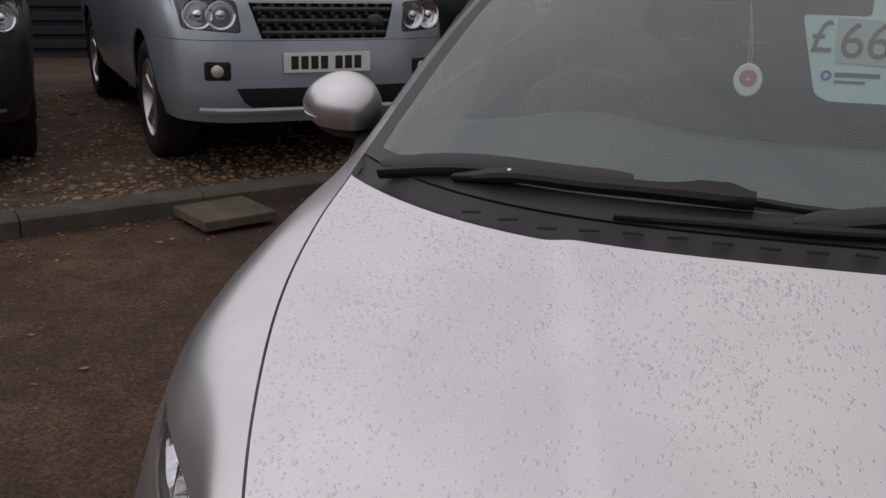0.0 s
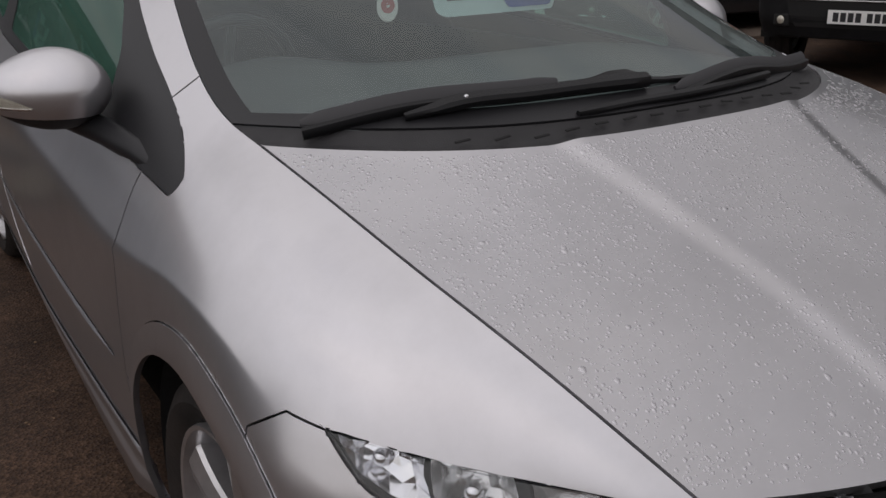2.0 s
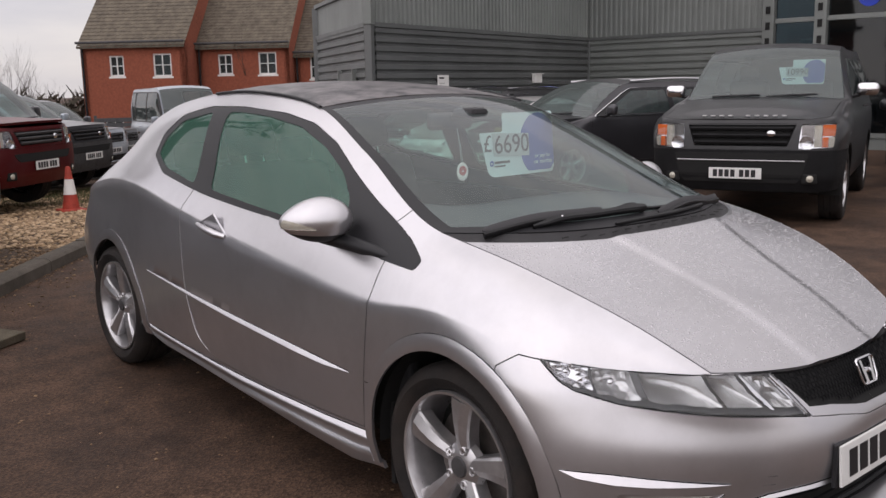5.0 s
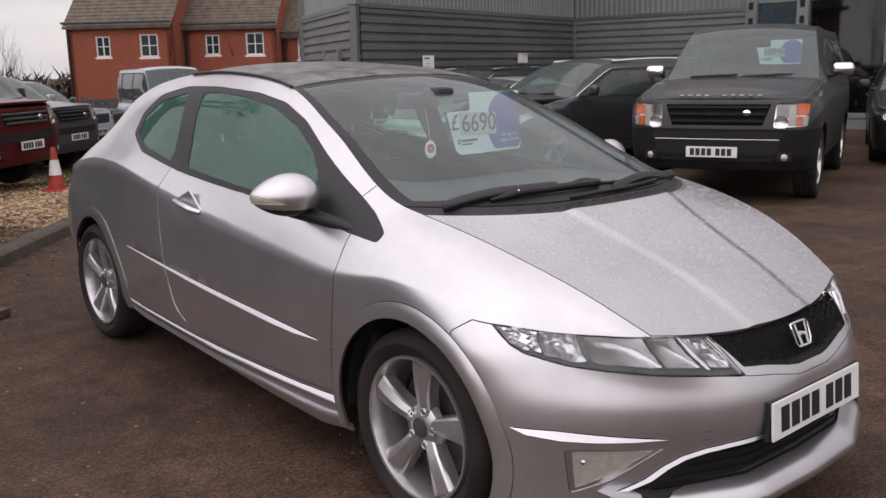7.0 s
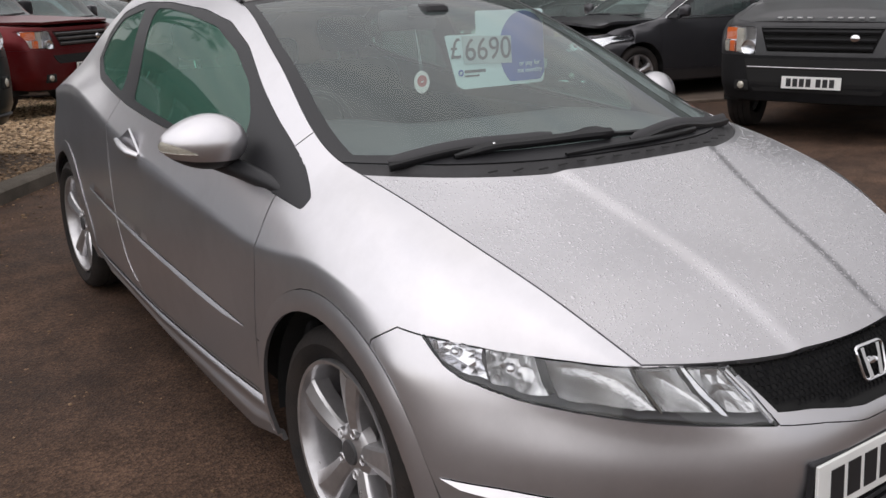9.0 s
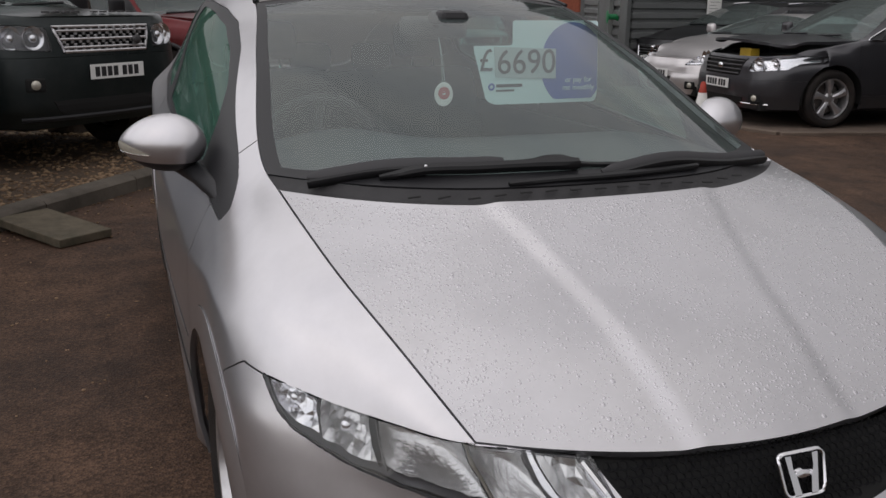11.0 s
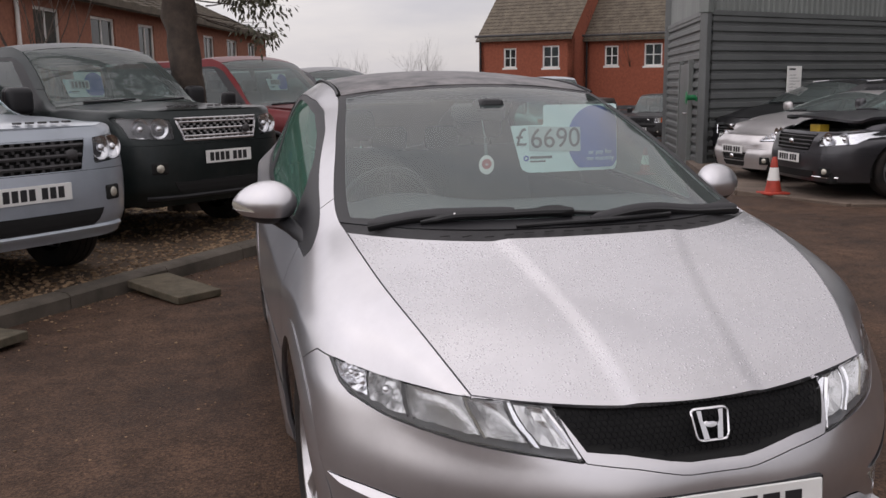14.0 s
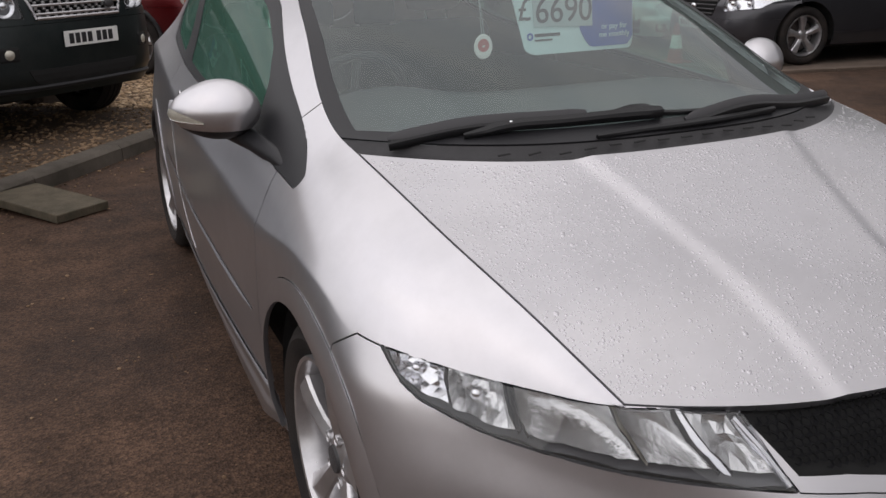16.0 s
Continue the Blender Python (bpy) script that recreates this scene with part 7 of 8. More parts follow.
def terraced_house(foot, ang, w, depth, z0, eaves, rise, holes, label):
    h = thing("terraced_house", label, "house", None, "brick terrace behind the lot")
    m = Matrix.Translation(foot) @ Matrix.Rotation(ang, 4, "Z")
    bm = bmesh.new()
    wall_with_holes(bm, m, w, z0, eaves, [(x - ww / 2, x + ww / 2, z, z + hh) for x, z, ww, hh, _ in holes])
    part("front_wall", bm, BRICK, h)
    for x in (0, w):
        bm = bmesh.new()
        t = .28 if x else -.0
        pts = [(0, z0), (depth, z0), (depth, eaves), (depth / 2, eaves + rise - .03), (0, eaves)]
        a = [bm.verts.new(m @ Vector((x - (.28 if x else 0), y, z))) for y, z in pts]
        b = [bm.verts.new(m @ Vector((x + (0 if x else .28), y, z))) for y, z in pts]
        bm.faces.new(a); bm.faces.new(b[::-1])
        for i in range(5):
            bm.faces.new((a[i], a[(i + 1) % 5], b[(i + 1) % 5], b[i]))
        bmesh.ops.recalc_face_normals(bm, faces=bm.faces[:])
        part("gable_wall", bm, BRICK, h)
    tiled_roof(h, m, w, depth, eaves, rise)
    part("gutter", tube([m @ Vector((-.06, -.30, eaves - .03)), m @ Vector((w + .06, -.30, eaves - .03))], .06, 8), GREY_TRIM, h)
    part("downpipe", tube([m @ Vector((.12, -.08, eaves - .08)), m @ Vector((.12, -.08, z0 + .1))], .045, 8), BLACK_TRIM, h)
    for x, z, ww, hh, bars in holes:
        window_unit(h, m @ Matrix.Translation((x, .08, z)), ww, hh, bars)
    return h


for o in sales_building():
    o.location = (-.12, -.55, .09)
HA = radians(-46)
H1 = Vector((13.0, 42.0, 0))
terraced_house(H1, HA, 5.05, 7.5, -1.6, 3.74, 3.6, [(1.72, 2.16, .70, .95, (2, 2)), (3.92, 2.12, .88, 1.05, (2, 2)), (1.4, -1.0, .9, 1.2, (2, 2)), (3.6, -1.0, .9, 1.2, (2, 2))], "orange brick terraced house with a brown tiled roof")
hd = Vector((math.cos(HA), math.sin(HA), 0)); hn = Vector((-hd.y, hd.x, 0))
f2 = H1 + hd * 5.07 + hn * 1.5
terraced_house(f2, HA, 4.5, 6.2, -1.6, 3.66, 3.1, [(1.36, 2.18, .70, .95, (2, 2)), (3.42, 2.14, .88, 1.05, (2, 2)), (1.4, -1.0, .9, 1.2, (2, 2)), (3.6, -1.0, .9, 1.2, (2, 2))], "orange brick terraced house set back from its neighbour")
f3 = f2 + hd * 4.52 + hn * .9
terraced_house(f3, HA, 8.0, 6.0, -1.6, 3.2, 2.8, [(1.1, 1.9, .72, 1.15, (2, 2)), (4.2, 1.9, .95, 1.2, (2, 3))], "orange brick terraced house at the end of the row")


def long_house():
    """The brown brick block behind the gravel row."""
    h = thing("brick_block", "long brown brick block with white windows behind the cars", "building")
    a, b = Vector((-6.6, 13.0, 0)), Vector((2.35, 41.0, 0))
    d = (b - a).normalized()
    L = (b - a).length
    m = Matrix.Translation(a) @ Matrix.Rotation(math.atan2(d.y, d.x), 4, "Z")
    holes = []
    for i in range(9):
        x = 1.6 + i * 3.15
        holes.append((x, 2.05, 1.55 if i % 2 else 1.30, 1.20))
    bm = bmesh.new()
    wall_with_holes(bm, m, L, -1.3, 3.70, [(x - w / 2, x + w / 2, z, z + hh) for x, z, w, hh in holes])
    part("front_wall", bm, BROWN_BRICK, h)
    for x in (0, L):
        bm = box((x - (.28 if x else 0), 0, -1.3), (x + (0 if x else .28), 8, 3.7), 0, m)
        part("end_wall", bm, BROWN_BRICK, h)
    for x, z, w, hh in holes:
        window_unit(h, m @ Matrix.Translation((x, .08, z)), w, hh, (2, 1))
    tiled_roof(h, m, L, 8, 3.70, 1.9, .35)
    part("fascia_board", box((-.3, -.40, 3.52), (L + .3, -.36, 3.70), 0, m), ROOF_TILE, h)
    part("downpipe", tube([m @ Vector((6.4, -.07, 3.5)), m @ Vector((6.4, -.07, -1.0))], .05, 8), WHITE, h)
    # the far side is closed with a plain wall
    part("back_wall", box((0, 7.7, -1.3), (L, 8.0, 3.7), 0, m), BROWN_BRICK, h)


long_house()


# ---- cones, slabs ----
def cone(x, y, z, h=.5, lean=0.0):
    c = thing("traffic_cone", "red traffic cone with a white sleeve", "traffic cone", Matrix.Translation((x, y, z)) @ Matrix.Rotation(lean, 4, "X"), "traffic cones")
    part("cone_base", box((-.15, -.15, 0), (.15, .15, .03), .012), RED_PLASTIC, c)
    R = lambda t: .105 + (.028 - .105) * t
    part("cone_body", lathe([(.12, .025), (R(.02), .035), (R(.38), h * .38), (R(.38) - .002, h * .38)], 24, "Z"), RED_PLASTIC, c, smooth=40)
    part("cone_sleeve", lathe([(R(.38) + .002, h * .375), (R(.72) + .002, h * .72)], 24, "Z"), WHITE, c, "dull white reflective sleeve", smooth=40)
    part("cone_top", lathe([(R(.72), h * .715), (R(.97), h * .97), (.020, h), (.0, h)], 24, "Z"), RED_PLASTIC, c, smooth=40)
    return c


cone(1.36, 9.75, fall(1.36, 9.75) + BED_Z, .56)
cone(5.94, 7.36, -.020, .47)
cone(6.9, 12.6, fall(6.9, 12.6), .50)

SLAB = material("mossy_paving_slab", (0.115, 0.092, 0.062), 0.95, color2=(0.060, 0.052, 0.034), vary_scale=7, bump=0.5, bump_scale=90)


def slab(x, y, z, ang, tilt, w=.44, d=.40):
    m = Matrix.Translation((x, y, z)) @ Matrix.Rotation(radians(ang), 4, "Z") @ Matrix.Rotation(radians(tilt), 4, "Y")
    ob = part("paving_slab", box((-w / 2, -d / 2, -.025), (w / 2, d / 2, .025), .006, m), SLAB)
    return tagged(ob, "loose mossy paving slab lying by the kerb", "paving slab", "loose paving slabs")


# dark ribbed fence behind the near end of the gravel row
DARK_FENCE = material("dark_fence_steel", (0.035, 0.040, 0.048), 0.6, 0.2, vary=0.25, vary_scale=1.0)
back_fence = tagged(new("back_fence"), "dark ribbed steel fence behind the gravel row", "fence", kind="structure")
ribbed_wall("fence_sheet", (-15.0, 3.2), (-6.9, 9.3), -.1, 2.6, .17, .05, DARK_FENCE, back_fence)
for k in range(5):
    q = Vector((-15.0, 3.2, 0)).lerp(Vector((-6.9, 9.3, 0)), k / 4)
    post((q.x, q.y), -.1, 2.65, .12, DARK_FENCE, back_fence, "fence_post", .65)

slab(-1.30, 3.79, .045, 124, -3, .64, .34)
slab(-2.33, 2.72, .048, 54, 0, .40, .38)

# ---- plants ----
BARK = material("grey_bark", (0.075, 0.055, 0.042), 0.95, color2=(0.032, 0.025, 0.020), vary_scale=5, bump=1.0, bump_scale=25)
TWIG = material("bare_twigs", (0.085, 0.062, 0.050), 0.95, vary=0.4, vary_scale=3)
LEAF = material("dark_evergreen_leaf", (0.040, 0.048, 0.026), 0.6, color2=(0.085, 0.075, 0.042), vary_scale=9)
HEDGE = material("winter_hedge", (0.070, 0.055, 0.040), 0.95, color2=(0.040, 0.038, 0.026), vary_scale=2.5, bump=1.0, bump_scale=8)


def grow(bm, p, d, length, r, depth, rng, spread=.55, lift_=.15, tips=None, sides=6):
    """A limb that tapers, bends and forks."""
    pts, rad = [Vector(p)], [r]
    q, dd = Vector(p), Vector(d).normalized()
    n = 5
    for i in range(n):
        dd = (dd + Vector((rng.uniform(-1, 1), rng.uniform(-1, 1), rng.uniform(-.6, 1) * .5 + lift_)) * .16).normalized()
        q = q + dd * (length / n)
        pts.append(q.copy())
        rad.append(r * (1 - .42 * (i + 1) / n))
    tube(pts, rad, sides if depth > 1 else 4, bm)
    if depth <= 0:
        if tips is not None:
            tips.append((q.copy(), dd.copy()))
        return
    for k in range(rng.choice((2, 3, 3))):
        i = rng.choice((3, 4, 5))
        e = (dd + Vector((rng.uniform(-1, 1), rng.uniform(-1, 1), rng.uniform(-.3, .8))) * spread).normalized()
        grow(bm, pts[i], e, length * rng.uniform(.55, .8), rad[i] * .62, depth - 1, rng, spread, lift_, tips, sides)


def leaves(tips, rng, per, size, mat, name, parent, droop=.5):
    bm = bmesh.new()
    for p, d in tips:
        for k in range(per):
            a = Vector((rng.uniform(-1, 1), rng.uniform(-1, 1), rng.uniform(-1, .3))).normalized()
            c = p + a * rng.uniform(.02, .22)
            dn = (a + Vector((0, 0, -droop))).normalized()
            s = dn.cross(Vector((rng.uniform(-1, 1), rng.uniform(-1, 1), .4))).normalized()
            l, w = size * rng.uniform(.7, 1.3), size * .20
            v = [bm.verts.new(c), bm.verts.new(c + dn * l * .4 + s * w), bm.verts.new(c + dn * l), bm.verts.new(c + dn * l * .4 - s * w)]
            bm.faces.new(v)
    return part(name, bm, mat, parent)


def near_tree():
    rng = random.Random(5)
    t = thing("evergreen_tree", "gnarled tree with a thick trunk and drooping dark leaves", "tree", Matrix.Translation((-1.10, 7.75, .05)))
    bm = bmesh.new()
    pts = [(0, 0, -.1), (.0, .0, .6), (.03, .02, 1.2), (.0, .03, 1.8), (-.03, .0, 2.4), (.02, .02, 3.0)]
    pts = [(-.05 + x, y, z) for x, y, z in smooth_line(pts, 4)]
    tube(pts, [float(np.interp(i / 4, range(6), [.26, .20, .175, .17, .18, .19])) for i in range(len(pts))], 20, bm)
    for v in bm.verts:
        v.co += v.co.normalized().cross(Vector((0, 0, 1))) * .03 * noise.noise(v.co * 4) + Vector((v.co.x, v.co.y, 0)) * .25 * noise.noise(v.co * 6)
    tips = []
    for d in ((.55, -.2, .75), (-.6, .1, .8), (.1, .5, .9), (.75, .35, .55), (-.3, -.4, .9)):
        grow(bm, (0, 0, 2.7), d, 1.7, .10, 3, rng, .6, .05, tips)
    trunk = part("trunk", bm, BARK, t, "knotted grey-brown trunk", smooth=50)
    leaves([q for q in tips if q[0].z > 3.3], rng, 26, .10, LEAF, "crown", t, 1.0)
    # sprays hanging to one side
    bm = bmesh.new()
    tips = []
    for k in range(28):
        a = Vector((.10 + rng.uniform(-.1, .30), .1 + rng.uniform(-.2, .3), 2.42 + rng.uniform(-.38, .45)))
        grow(bm, a, (1.0, .0, -.15 + rng.uniform(-.3, .35)), rng.uniform(.30, .55), .008, 1, rng, .5, -.12, tips, 4)
    part("spray", bm, BARK, t)
    leaves(tips, rng, 11, .075, LEAF, "spray_leaves", t, .8)


near_tree()


def bare_tree(x, y, z, h, seed, label="bare winter shrub at the lot's far edge", thick=.011):
    rng = random.Random(seed)
    t = thing("bare_tree", label, "tree", Matrix.Translation((x, y, z)), "bare trees on the skyline")
    bm = bmesh.new()
    for k in range(4):
        grow(bm, (rng.uniform(-.3, .3), rng.uniform(-.2, .2), 0), (rng.uniform(-.35, .35), rng.uniform(-.3, .3), 1), h * .45, h * thick, 4, rng, .55, .25, None, 4)
    part("crown", bm, TWIG, t)


for k, (az, dist, h) in enumerate(((80.6, 52, 4.4), (79.4, 54, 4.2), (76.0, 50, 4.9), (74.9, 53, 3.9), (82.5, 56, 3.6), (77.6, 56, 3.2), (86.0, 52, 4.6))):
    bare_tree(-1.05 + dist * math.cos(radians(az)), -2.65 + dist * math.sin(radians(az)), -1.5, h, 20 + k)
# a slim tree by the terrace
bare_tree(-2.9, 10.6, .0, 4.6, 77, "bare twiggy bush before the brown brick block", .0045)
bare_tree(20.4, 38.5, -1.4, 6.4, 61, "slim bare tree before the brick terrace")


def hedge():
    rng = random.Random(9)
    bm = bmesh.new()
    for k in range(2600):
        t = rng.random()
        az = radians(70.8 + 22 * t)
        dist = 49 + rng.uniform(-1.2, 1.2)
        base = Vector((-1.05 + dist * math.cos(az), -2.65 + dist * math.sin(az), -1.5))
        top = 2.7 + .7 * noise.noise(Vector((t * 14, 0, 0))) + .4 * noise.noise(Vector((t * 60, 3, 0)))
        p = base + Vector((rng.uniform(-.3, .3), rng.uniform(-.5, .5), rng.uniform(.1, 1) * top))
        d = Vector((rng.uniform(-.8, .8), rng.uniform(-.8, .8), rng.uniform(.2, 1))).normalized()
        s = d.orthogonal().normalized() * rng.uniform(.05, .13)
        l = rng.uniform(.35, .8)
        v = [bm.verts.new(p - s), bm.verts.new(p + s), bm.verts.new(p + d * l + s * .3), bm.verts.new(p + d * l - s * .3)]
        bm.faces.new(v)
    ob = part("hedge", bm, HEDGE)
    tagged(ob, "brown leafless hedge along the far boundary", "hedge", kind="stuff")


hedge()
GRASS = material("rough_winter_grass", (0.070, 0.085, 0.030), 0.95, color2=(0.095, 0.075, 0.035), vary_scale=3)


def grass():
    rng = random.Random(3)
    bm = bmesh.new()
    for k in range(5000):
        u, w = rng.uniform(14.2, 17.5), rng.uniform(.3, 3.2)
        p = KERB_A + KD * u + KN * w
        p.z = fall(p.x, p.y) + BED_Z
        d = Vector((rng.uniform(-.5, .5), rng.uniform(-.5, .5), 1)) * rng.uniform(.03, .09)
        s = Vector((rng.uniform(-1, 1), rng.uniform(-1, 1), 0)).normalized() * .005
        bm.faces.new([bm.verts.new(p - s), bm.verts.new(p + s), bm.verts.new(p + d)])
    tagged(part("grass", bm, GRASS), "thin rough grass at the end of the bed", "grass", kind="stuff")


grass()

# board fence under the terrace
FENCE = material("grey_fence_boards", (0.10, 0.105, 0.11), 0.9, vary=0.3, vary_scale=4)
fence = tagged(new("fence"), "grey boarded fence before the brick terrace", "fence", kind="structure")
fa, fb = Vector((12.0, 38.0, -1.45)), Vector((26, 34.5, -1.45))
fdir = (fb - fa).normalized()
fm = Matrix.Translation(fa) @ Matrix.Rotation(math.atan2(fdir.y, fdir.x), 4, "Z")
for i in range(8):
    part("fence_board", box((0, -.02, .12 + i * .21), ((fb - fa).length, .02, .12 + i * .21 + .19), .006, fm), FENCE, fence)
for i in range(9):
    x = (fb - fa).length * i / 8
    part("fence_post", box((x - .06, .02, 0), (x + .06, .12, 1.9), .01, fm), FENCE, fence)

# ---- cards in the windscreens, the hanging tag ----
TAG_RED = material("red_print", (0.45, 0.12, 0.11), 0.5)
LABEL_GREY = material("grey_label", (0.42, 0.50, 0.50), 0.5, vary=0.05)
BLUE_SOFT = material("soft_blue_print", (0.030, 0.085, 0.36), 0.45)


def price_card(m, price, w=.43, readable=True, label="", pound=True):
    """A pale sales card with a blue disc, a number label and small print. It lies in m's xz plane, faces -y; origin its lower left corner."""
    c = thing("price_card", label or "pale blue price card hung behind the windscreen", "price card", m, "price cards in windscreens")
    k = w / .43
    T = lambda x, z, d=0.0: Matrix.Translation((x * k, -.002 - d, z * k)) @ Matrix.Rotation(radians(90), 4, "X")
    part("card", prism([(a * k, b * k) for a, b in rounded([(.0, .015), (.03, .0), (.42, .0), (.43, .03), (.43, .27), (.10, .27), (.10, .19), (-.045, .19)], .012, 3)], -.001, .001), WHITE_CARD, c, "pale card sheet")
    cx, cz, r = .330, .125, .125
    pts = []
    for a in np.linspace(0, 2 * math.pi, 49)[:-1]:
        x, z = cx + r * math.cos(a), cz + r * 1.12 * math.sin(a)
        pts.append((min(x, .428) * k, min(max(z, .012), .268) * k))
    part("blue_disc", prism(pts, -.0026, -.0012), BLUE_SOFT, c, "blue printed disc")
    part("number_label", prism([(.035 * k, .088 * k), (.262 * k, .080 * k), (.262 * k, .178 * k), (.030 * k, .186 * k)], -.0046, -.0030), LABEL_GREY, c, "grey number label")
    if price is None:
        for j in range(5):
            part("figure_bar", box(((.050 + .042 * j) * k, -.0062, .100 * k), ((.080 + .042 * j) * k, -.0048, .165 * k)), GREY_TRIM, c)
    else:
        lettering("price", price, .112 * k * (4.0 / max(4, len(price))) ** .9, INK, c, T(.150, .133, .0035), "dark price figures")
    if pound:
        lettering("pound_sign", "£", .10 * k, GREY_TRIM, c, T(.000, .140, .0012))
    if readable:
        lettering("small_print", "or pay for\nme monthly", .026 * k, WHITE_CARD, c, T(.352, .062, .0012))
    part("mark_ring", lathe([(.006 * k, 0), (.012 * k, 0), (.012 * k, .001), (.006 * k, .001)], 16, "Z", T(.020, .058, .0005)), BLUE_SOFT, c)
    for j, (x0, x1, z) in enumerate(((.038, .135, .060), (.038, .105, .046))):
        part("name_bar", box((x0 * k, -.0028, (z - .004) * k), (x1 * k, -.0012, (z + (.006 if j == 0 else .002)) * k)), GREY_TRIM, c)
    return c


price_card(Matrix.Translation((.163, .845, 1.045)) @ Matrix.Rotation(radians(3), 4, "Z") @ Matrix.Rotation(radians(-4), 4, "X"), "6690", label="pale price card with a blue disc hung behind the windscreen")

for suv, x, y, z, txt, w in ((disco, .12, 1.00, 1.42, "10990", .46), (green_suv, -.22, 1.02, 1.24, None, .40), (red_suv, .05, 1.00, 1.40, None, .40)):
    price_card(suv.matrix_basis @ Matrix.Translation((x, y, z)) @ Matrix.Rotation(radians(-12), 4, "X"), txt, w=w, readable=False, pound=False)


def hanging_tag():
    t = thing("hanging_tag", "round white air freshener with a red print, hung from the mirror", "air freshener")
    m = Matrix.Translation((.016, .848, 1.083)) @ Matrix.Rotation(radians(90), 4, "X")
    part("disc", lathe([(0, .002), (.030, .002), (.032, 0), (.030, -.002), (0, -.002)], 28, "Z", m @ Matrix.Diagonal((1, 1.2, 1, 1))), WHITE, t)
    part("red_print", lathe([(.006, .0026), (.020, .0026), (.020, .002), (.006, .002)], 24, "Z", m @ Matrix.Translation((0, .004, 0))), TAG_RED, t, "red printed ring")
    part("red_dash", prism([(-.012, -.003), (.014, .004), (.012, .008), (-.014, .001)], -.003, -.0022, Matrix.Translation((.016, .848, 1.087))), TAG_RED, t)
    for dx in (-.004, .004):
        part("cord", tube([(.016 + dx, .85, 1.12), (.012 + dx * .6, .856, 1.19), (.002, .862, 1.26)], .0009, 5), LABEL_GREY, t, "thin cord")


hanging_tag()


# ---- rain on the bonnet, wings and mirrors ----
def bead(V, F, p, n, r, flat, stretch, rng):
    t = Vector((0, -1, 0)) - n * n.dot(Vector((0, -1, 0)))
    t.normalize()
    s = n.cross(t)
    i0 = len(V)
    k = 7
    for ring, (rr, hh) in enumerate(((1.0, -.1), (.72, .62), (.30, .95))):
        for j in range(k):
            a = 2 * math.pi * (j + .5 * ring) / k
            w = 1 + .15 * math.sin(3 * a + r * 9000)
            q = p + t * (math.cos(a) * r * rr * stretch * w) + s * (math.sin(a) * r * rr * w) + n * (r * flat * hh)
            V.append(tuple(q))
    V.append(tuple(p + n * (r * flat)))
    for ring in range(2):
        for j in range(k):
            a, b2 = i0 + ring * k + j, i0 + ring * k + (j + 1) % k
            c, d = a + k, b2 + k
            F.append((a, b2, d, c))
    for j in range(k):
        F.append((i0 + 2 * k + j, i0 + 2 * k + (j + 1) % k, i0 + 3 * k))


def rain_beads():
    rng = random.Random(11)
    G = HOOD
    N = grid_normals(G)
    nv, nu = G.shape[:2]
    V, F = [], []
    for k in range(20000):
        i, j = rng.uniform(1.2, nv - 1.001), rng.uniform(2, nu - 5)
        a, b = int(i), int(j)
        fi, fj = i - a, j - b
        P = (G[a, b] * (1 - fi) * (1 - fj) + G[a + 1, b] * fi * (1 - fj) + G[a, b + 1] * (1 - fi) * fj + G[a + 1, b + 1] * fi * fj)
        n = Vector(unit(N[a, b]))
        p = Vector(P)
        if rng.random() < .5:
            p.x, n.x = -p.x, -n.x
        patch = noise.noise(p * 7 + Vector((3, 1, 0))) + .5 * noise.noise(p * 22)
        if rng.random() > .62 + .6 * patch:
            continue
        r = .0010 + .0022 * rng.random() ** 2.5 + (.0022 if rng.random() < .025 else 0)
        bead(V, F, p, n, r, .24, rng.uniform(.9, 1.35), rng)
    me = bpy.data.meshes.new("rain")
    me.from_pydata(V, [], F)
    me.update()
    for p in me.polygons:
        p.use_smooth = True
    ob = link_mesh("rain", me, material("rain_drops", (0.56, 0.55, 0.57), 0.17, 0.8, spec=.5), civic, "beads of rain on the paint")
    ob["kind"] = "stuff"


rain_beads()


# ---- loose stones on the gravel bed, grit and leaves on the tarmac ----
PEBBLE = bpy.data.materials.new("gravel_stones")
PEBBLE.use_nodes = True
pn, pl_ = PEBBLE.node_tree.nodes, PEBBLE.node_tree.links
pg = pn.new("ShaderNodeNewGeometry")
pr = pn.new("ShaderNodeValToRGB")
pr.color_ramp.elements[0].color, pr.color_ramp.elements[1].color = (0.060, 0.036, 0.020, 1), (0.27, 0.180, 0.105, 1)
pe = pr.color_ramp.elements.new(.5)
pe.color = (0.165, 0.103, 0.055, 1)
pl_.new(pg.outputs["Random Per Island"], pr.inputs["Fac"])
pl_.new(pr.outputs["Color"], pn["Principled BSDF"].inputs["Base Color"])
pn["Principled BSDF"].inputs["Roughness"].default_value = 0.8


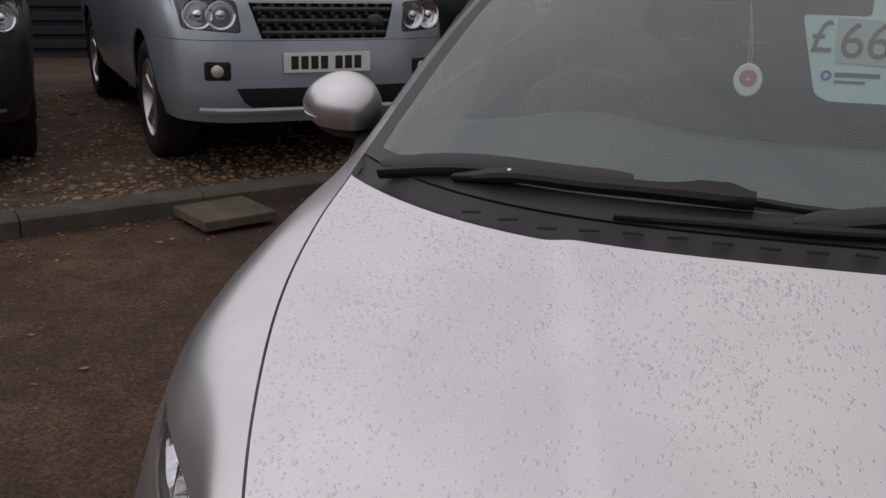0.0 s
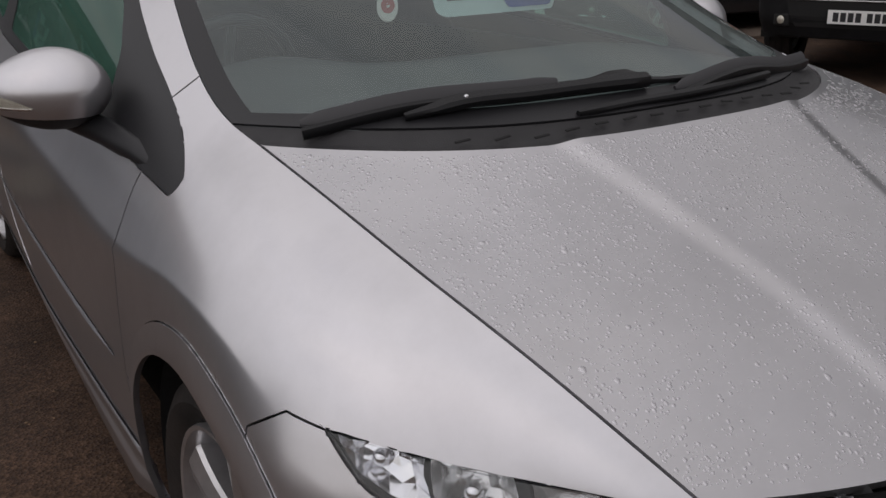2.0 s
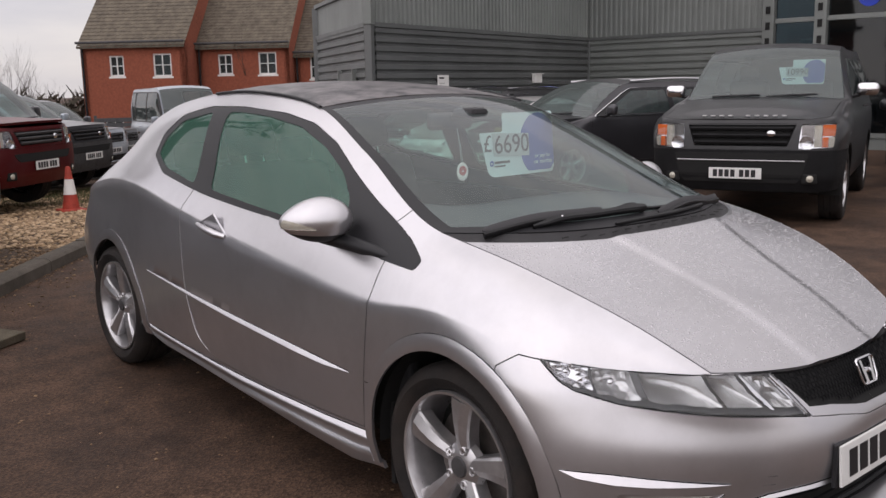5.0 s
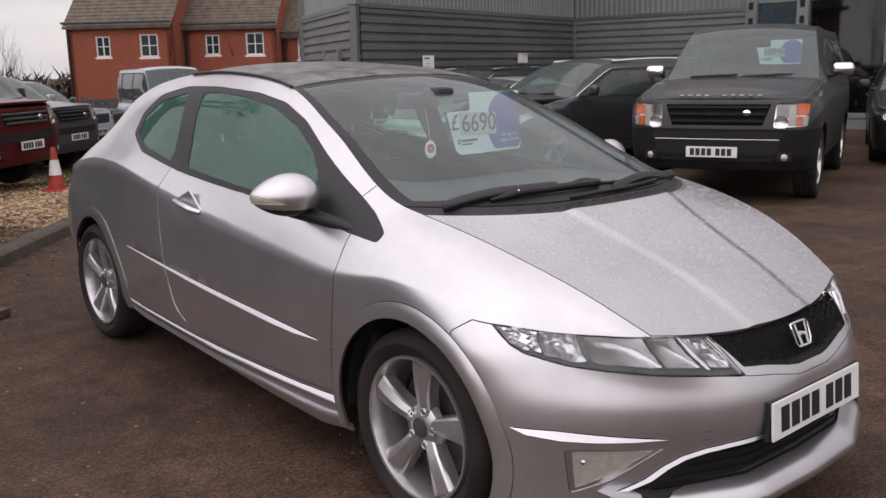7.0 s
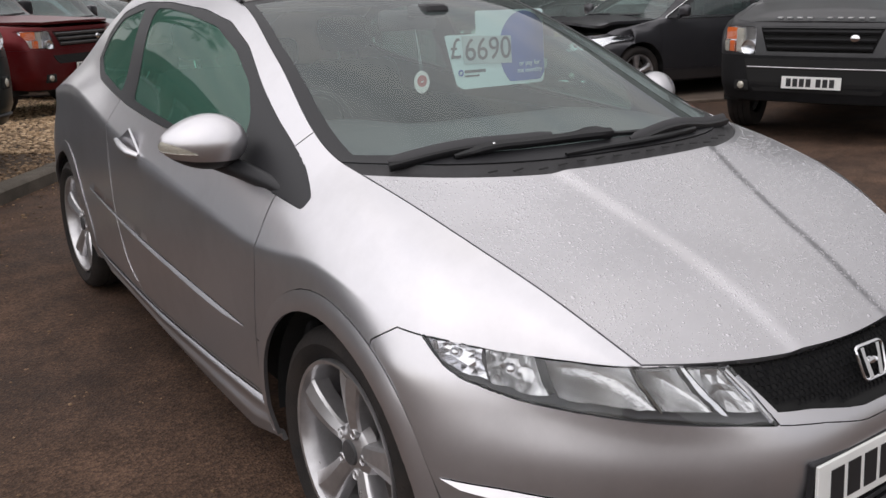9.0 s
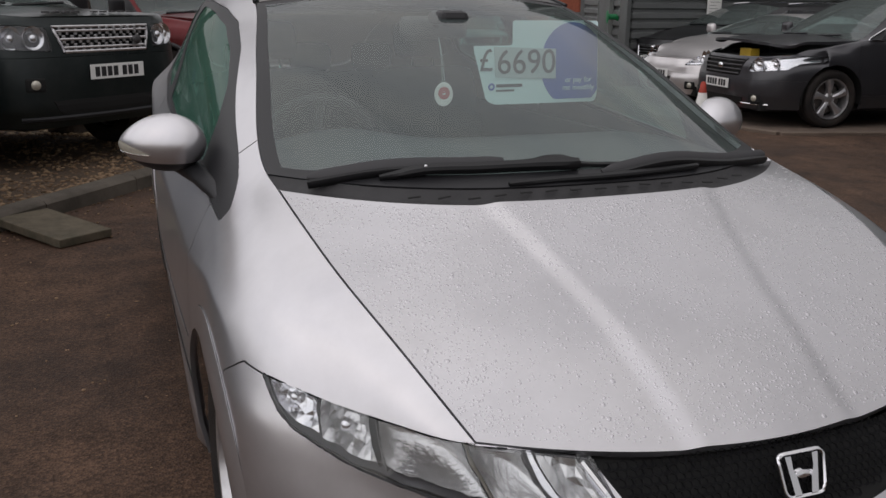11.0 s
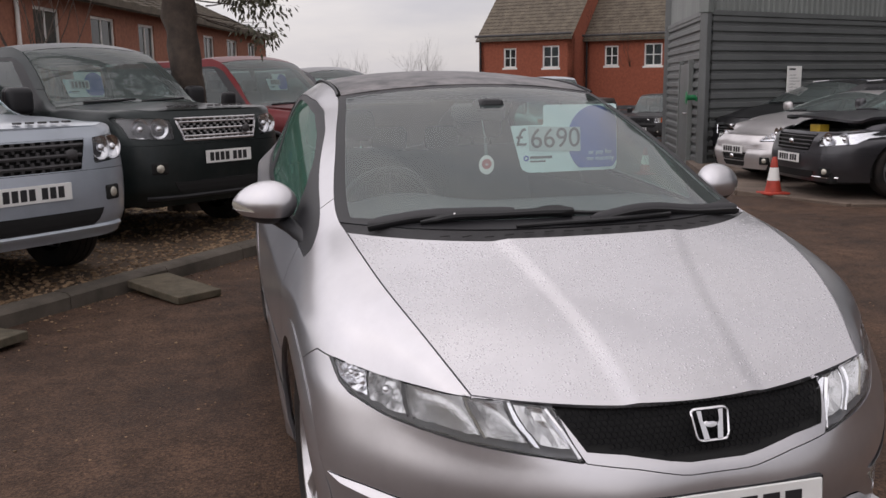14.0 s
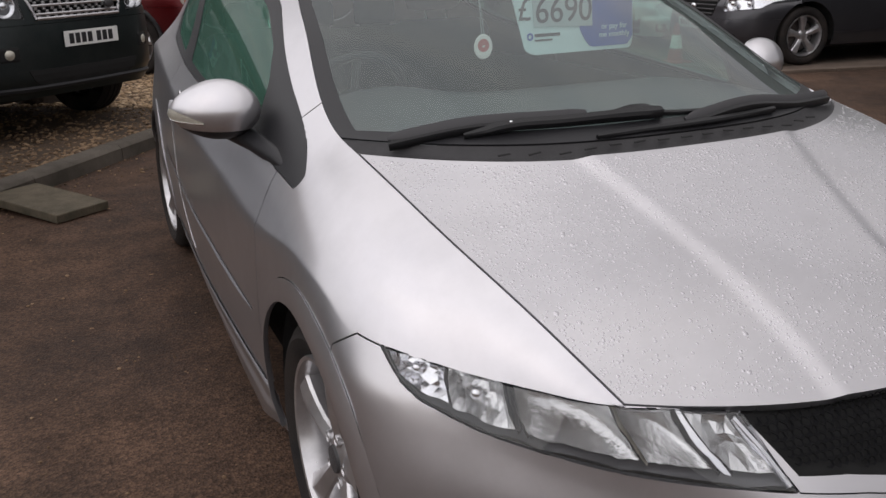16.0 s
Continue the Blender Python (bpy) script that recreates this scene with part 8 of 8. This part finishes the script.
def stones(name, count, place, size, mat, label, category, flat=.6):
    rng = random.Random(17)
    V, F = [], []
    ico = [(0, 0, 1), (.89, 0, .45), (.28, .85, .45), (-.72, .53, .45), (-.72, -.53, .45), (.28, -.85, .45), (.72, .53, -.45), (-.28, .85, -.45), (-.89, 0, -.45), (-.28, -.85, -.45), (.72, -.53, -.45)]
    fi = [(0, 1, 2), (0, 2, 3), (0, 3, 4), (0, 4, 5), (0, 5, 1), (1, 6, 2), (2, 6, 7), (2, 7, 3), (3, 7, 8), (3, 8, 4), (4, 8, 9), (4, 9, 5), (5, 9, 10), (5, 10, 1), (1, 10, 6)]
    for k in range(count):
        p = place(rng)
        s = size * (.5 + rng.random() ** 2 * 1.4)
        a = rng.uniform(0, 6.28)
        sx, sy, sz = s * rng.uniform(.7, 1.3), s * rng.uniform(.7, 1.2), s * flat * rng.uniform(.6, 1.2)
        i0 = len(V)
        ca, sa = math.cos(a), math.sin(a)
        for x, y, z in ico:
            x, y, z = x * sx * rng.uniform(.8, 1.2), y * sy * rng.uniform(.8, 1.2), z * sz
            V.append((p.x + x * ca - y * sa, p.y + x * sa + y * ca, p.z + z + sz * .3))
        F += [tuple(i0 + q for q in f) for f in fi]
    me = bpy.data.meshes.new(name)
    me.from_pydata(V, [], F)
    ob = link_mesh(name, me, mat)
    return tagged(ob, label, category, kind="stuff")


def on_bed(rng):
    u = rng.uniform(2.0, 17.0)
    w = .15 + rng.random() ** 1.5 * 4.2
    p = KERB_A + KD * u + KN * w
    p.z = fall(p.x, p.y) + BED_Z + .025 * noise.noise(p * 1.7)
    return p


def on_tarmac(rng):
    while True:
        p = Vector((rng.uniform(-4.5, 3.0), rng.uniform(-2.2, 6.0), 0.002))
        if (p - KERB_A).dot(KN) < -.01:
            return p


def by_kerb(rng):
    u = rng.uniform(2.5, 13.0)
    p = KERB_A + KD * u - KN * (rng.random() ** 2.5 * .5 + .02)
    p.z = .003
    return p


PALE_PEBBLE = PEBBLE.copy()
PALE_PEBBLE.name = "pale_gravel_stones"
for el, c in zip([n for n in PALE_PEBBLE.node_tree.nodes if n.bl_idname == "ShaderNodeValToRGB"][0].color_ramp.elements, ((0.17, 0.112, 0.062, 1), (0.36, 0.240, 0.132, 1), (0.55, 0.40, 0.25, 1))):
    el.color = c


def on_far_bed(rng):
    u = rng.uniform(9.8, 17.0)
    p = KERB_A + KD * u + KN * (.15 + rng.random() ** 1.3 * 4.2)
    p.z = fall(p.x, p.y) + BED_Z + .025 * noise.noise(p * 1.7)
    return p


stones("gravel", 20000, on_far_bed, .017, PALE_PEBBLE, "paler gravel farther along the bed", "gravel")
stones("gravel", 26000, on_bed, .013, PEBBLE, "loose brown gravel and bark chips", "gravel")
stones("grit", 2600, on_tarmac, .0042, PEBBLE, "fine grit scattered on the tarmac", "grit")
stones("kerb_litter", 700, by_kerb, .008, PEBBLE, "stones and leaf litter along the kerb", "litter")
LEAF_LITTER = material("fallen_leaf", (0.30, 0.20, 0.10), 0.8, color2=(0.16, 0.09, 0.045), vary_scale=20)


def fallen_leaves():
    rng = random.Random(23)
    bm = bmesh.new()
    for k in range(140):
        p = on_tarmac(rng) if k < 80 else by_kerb(rng)
        a, s = rng.uniform(0, 6.28), rng.uniform(.008, .022)
        pts = [(0, -1, 0), (.5, -.2, .25), (.35, .6, .1), (0, 1, .3), (-.4, .5, .2), (-.5, -.3, .1)]
        ca, sa = math.cos(a), math.sin(a)
        bm.faces.new([bm.verts.new((p.x + s * (x * ca - y * sa), p.y + s * (x * sa + y * ca), p.z + .003 + s * z)) for x, y, z in pts])
    tagged(part("fallen_leaves", bm, LEAF_LITTER), "small pale leaves fallen on the tarmac", "leaves", kind="stuff")


fallen_leaves()
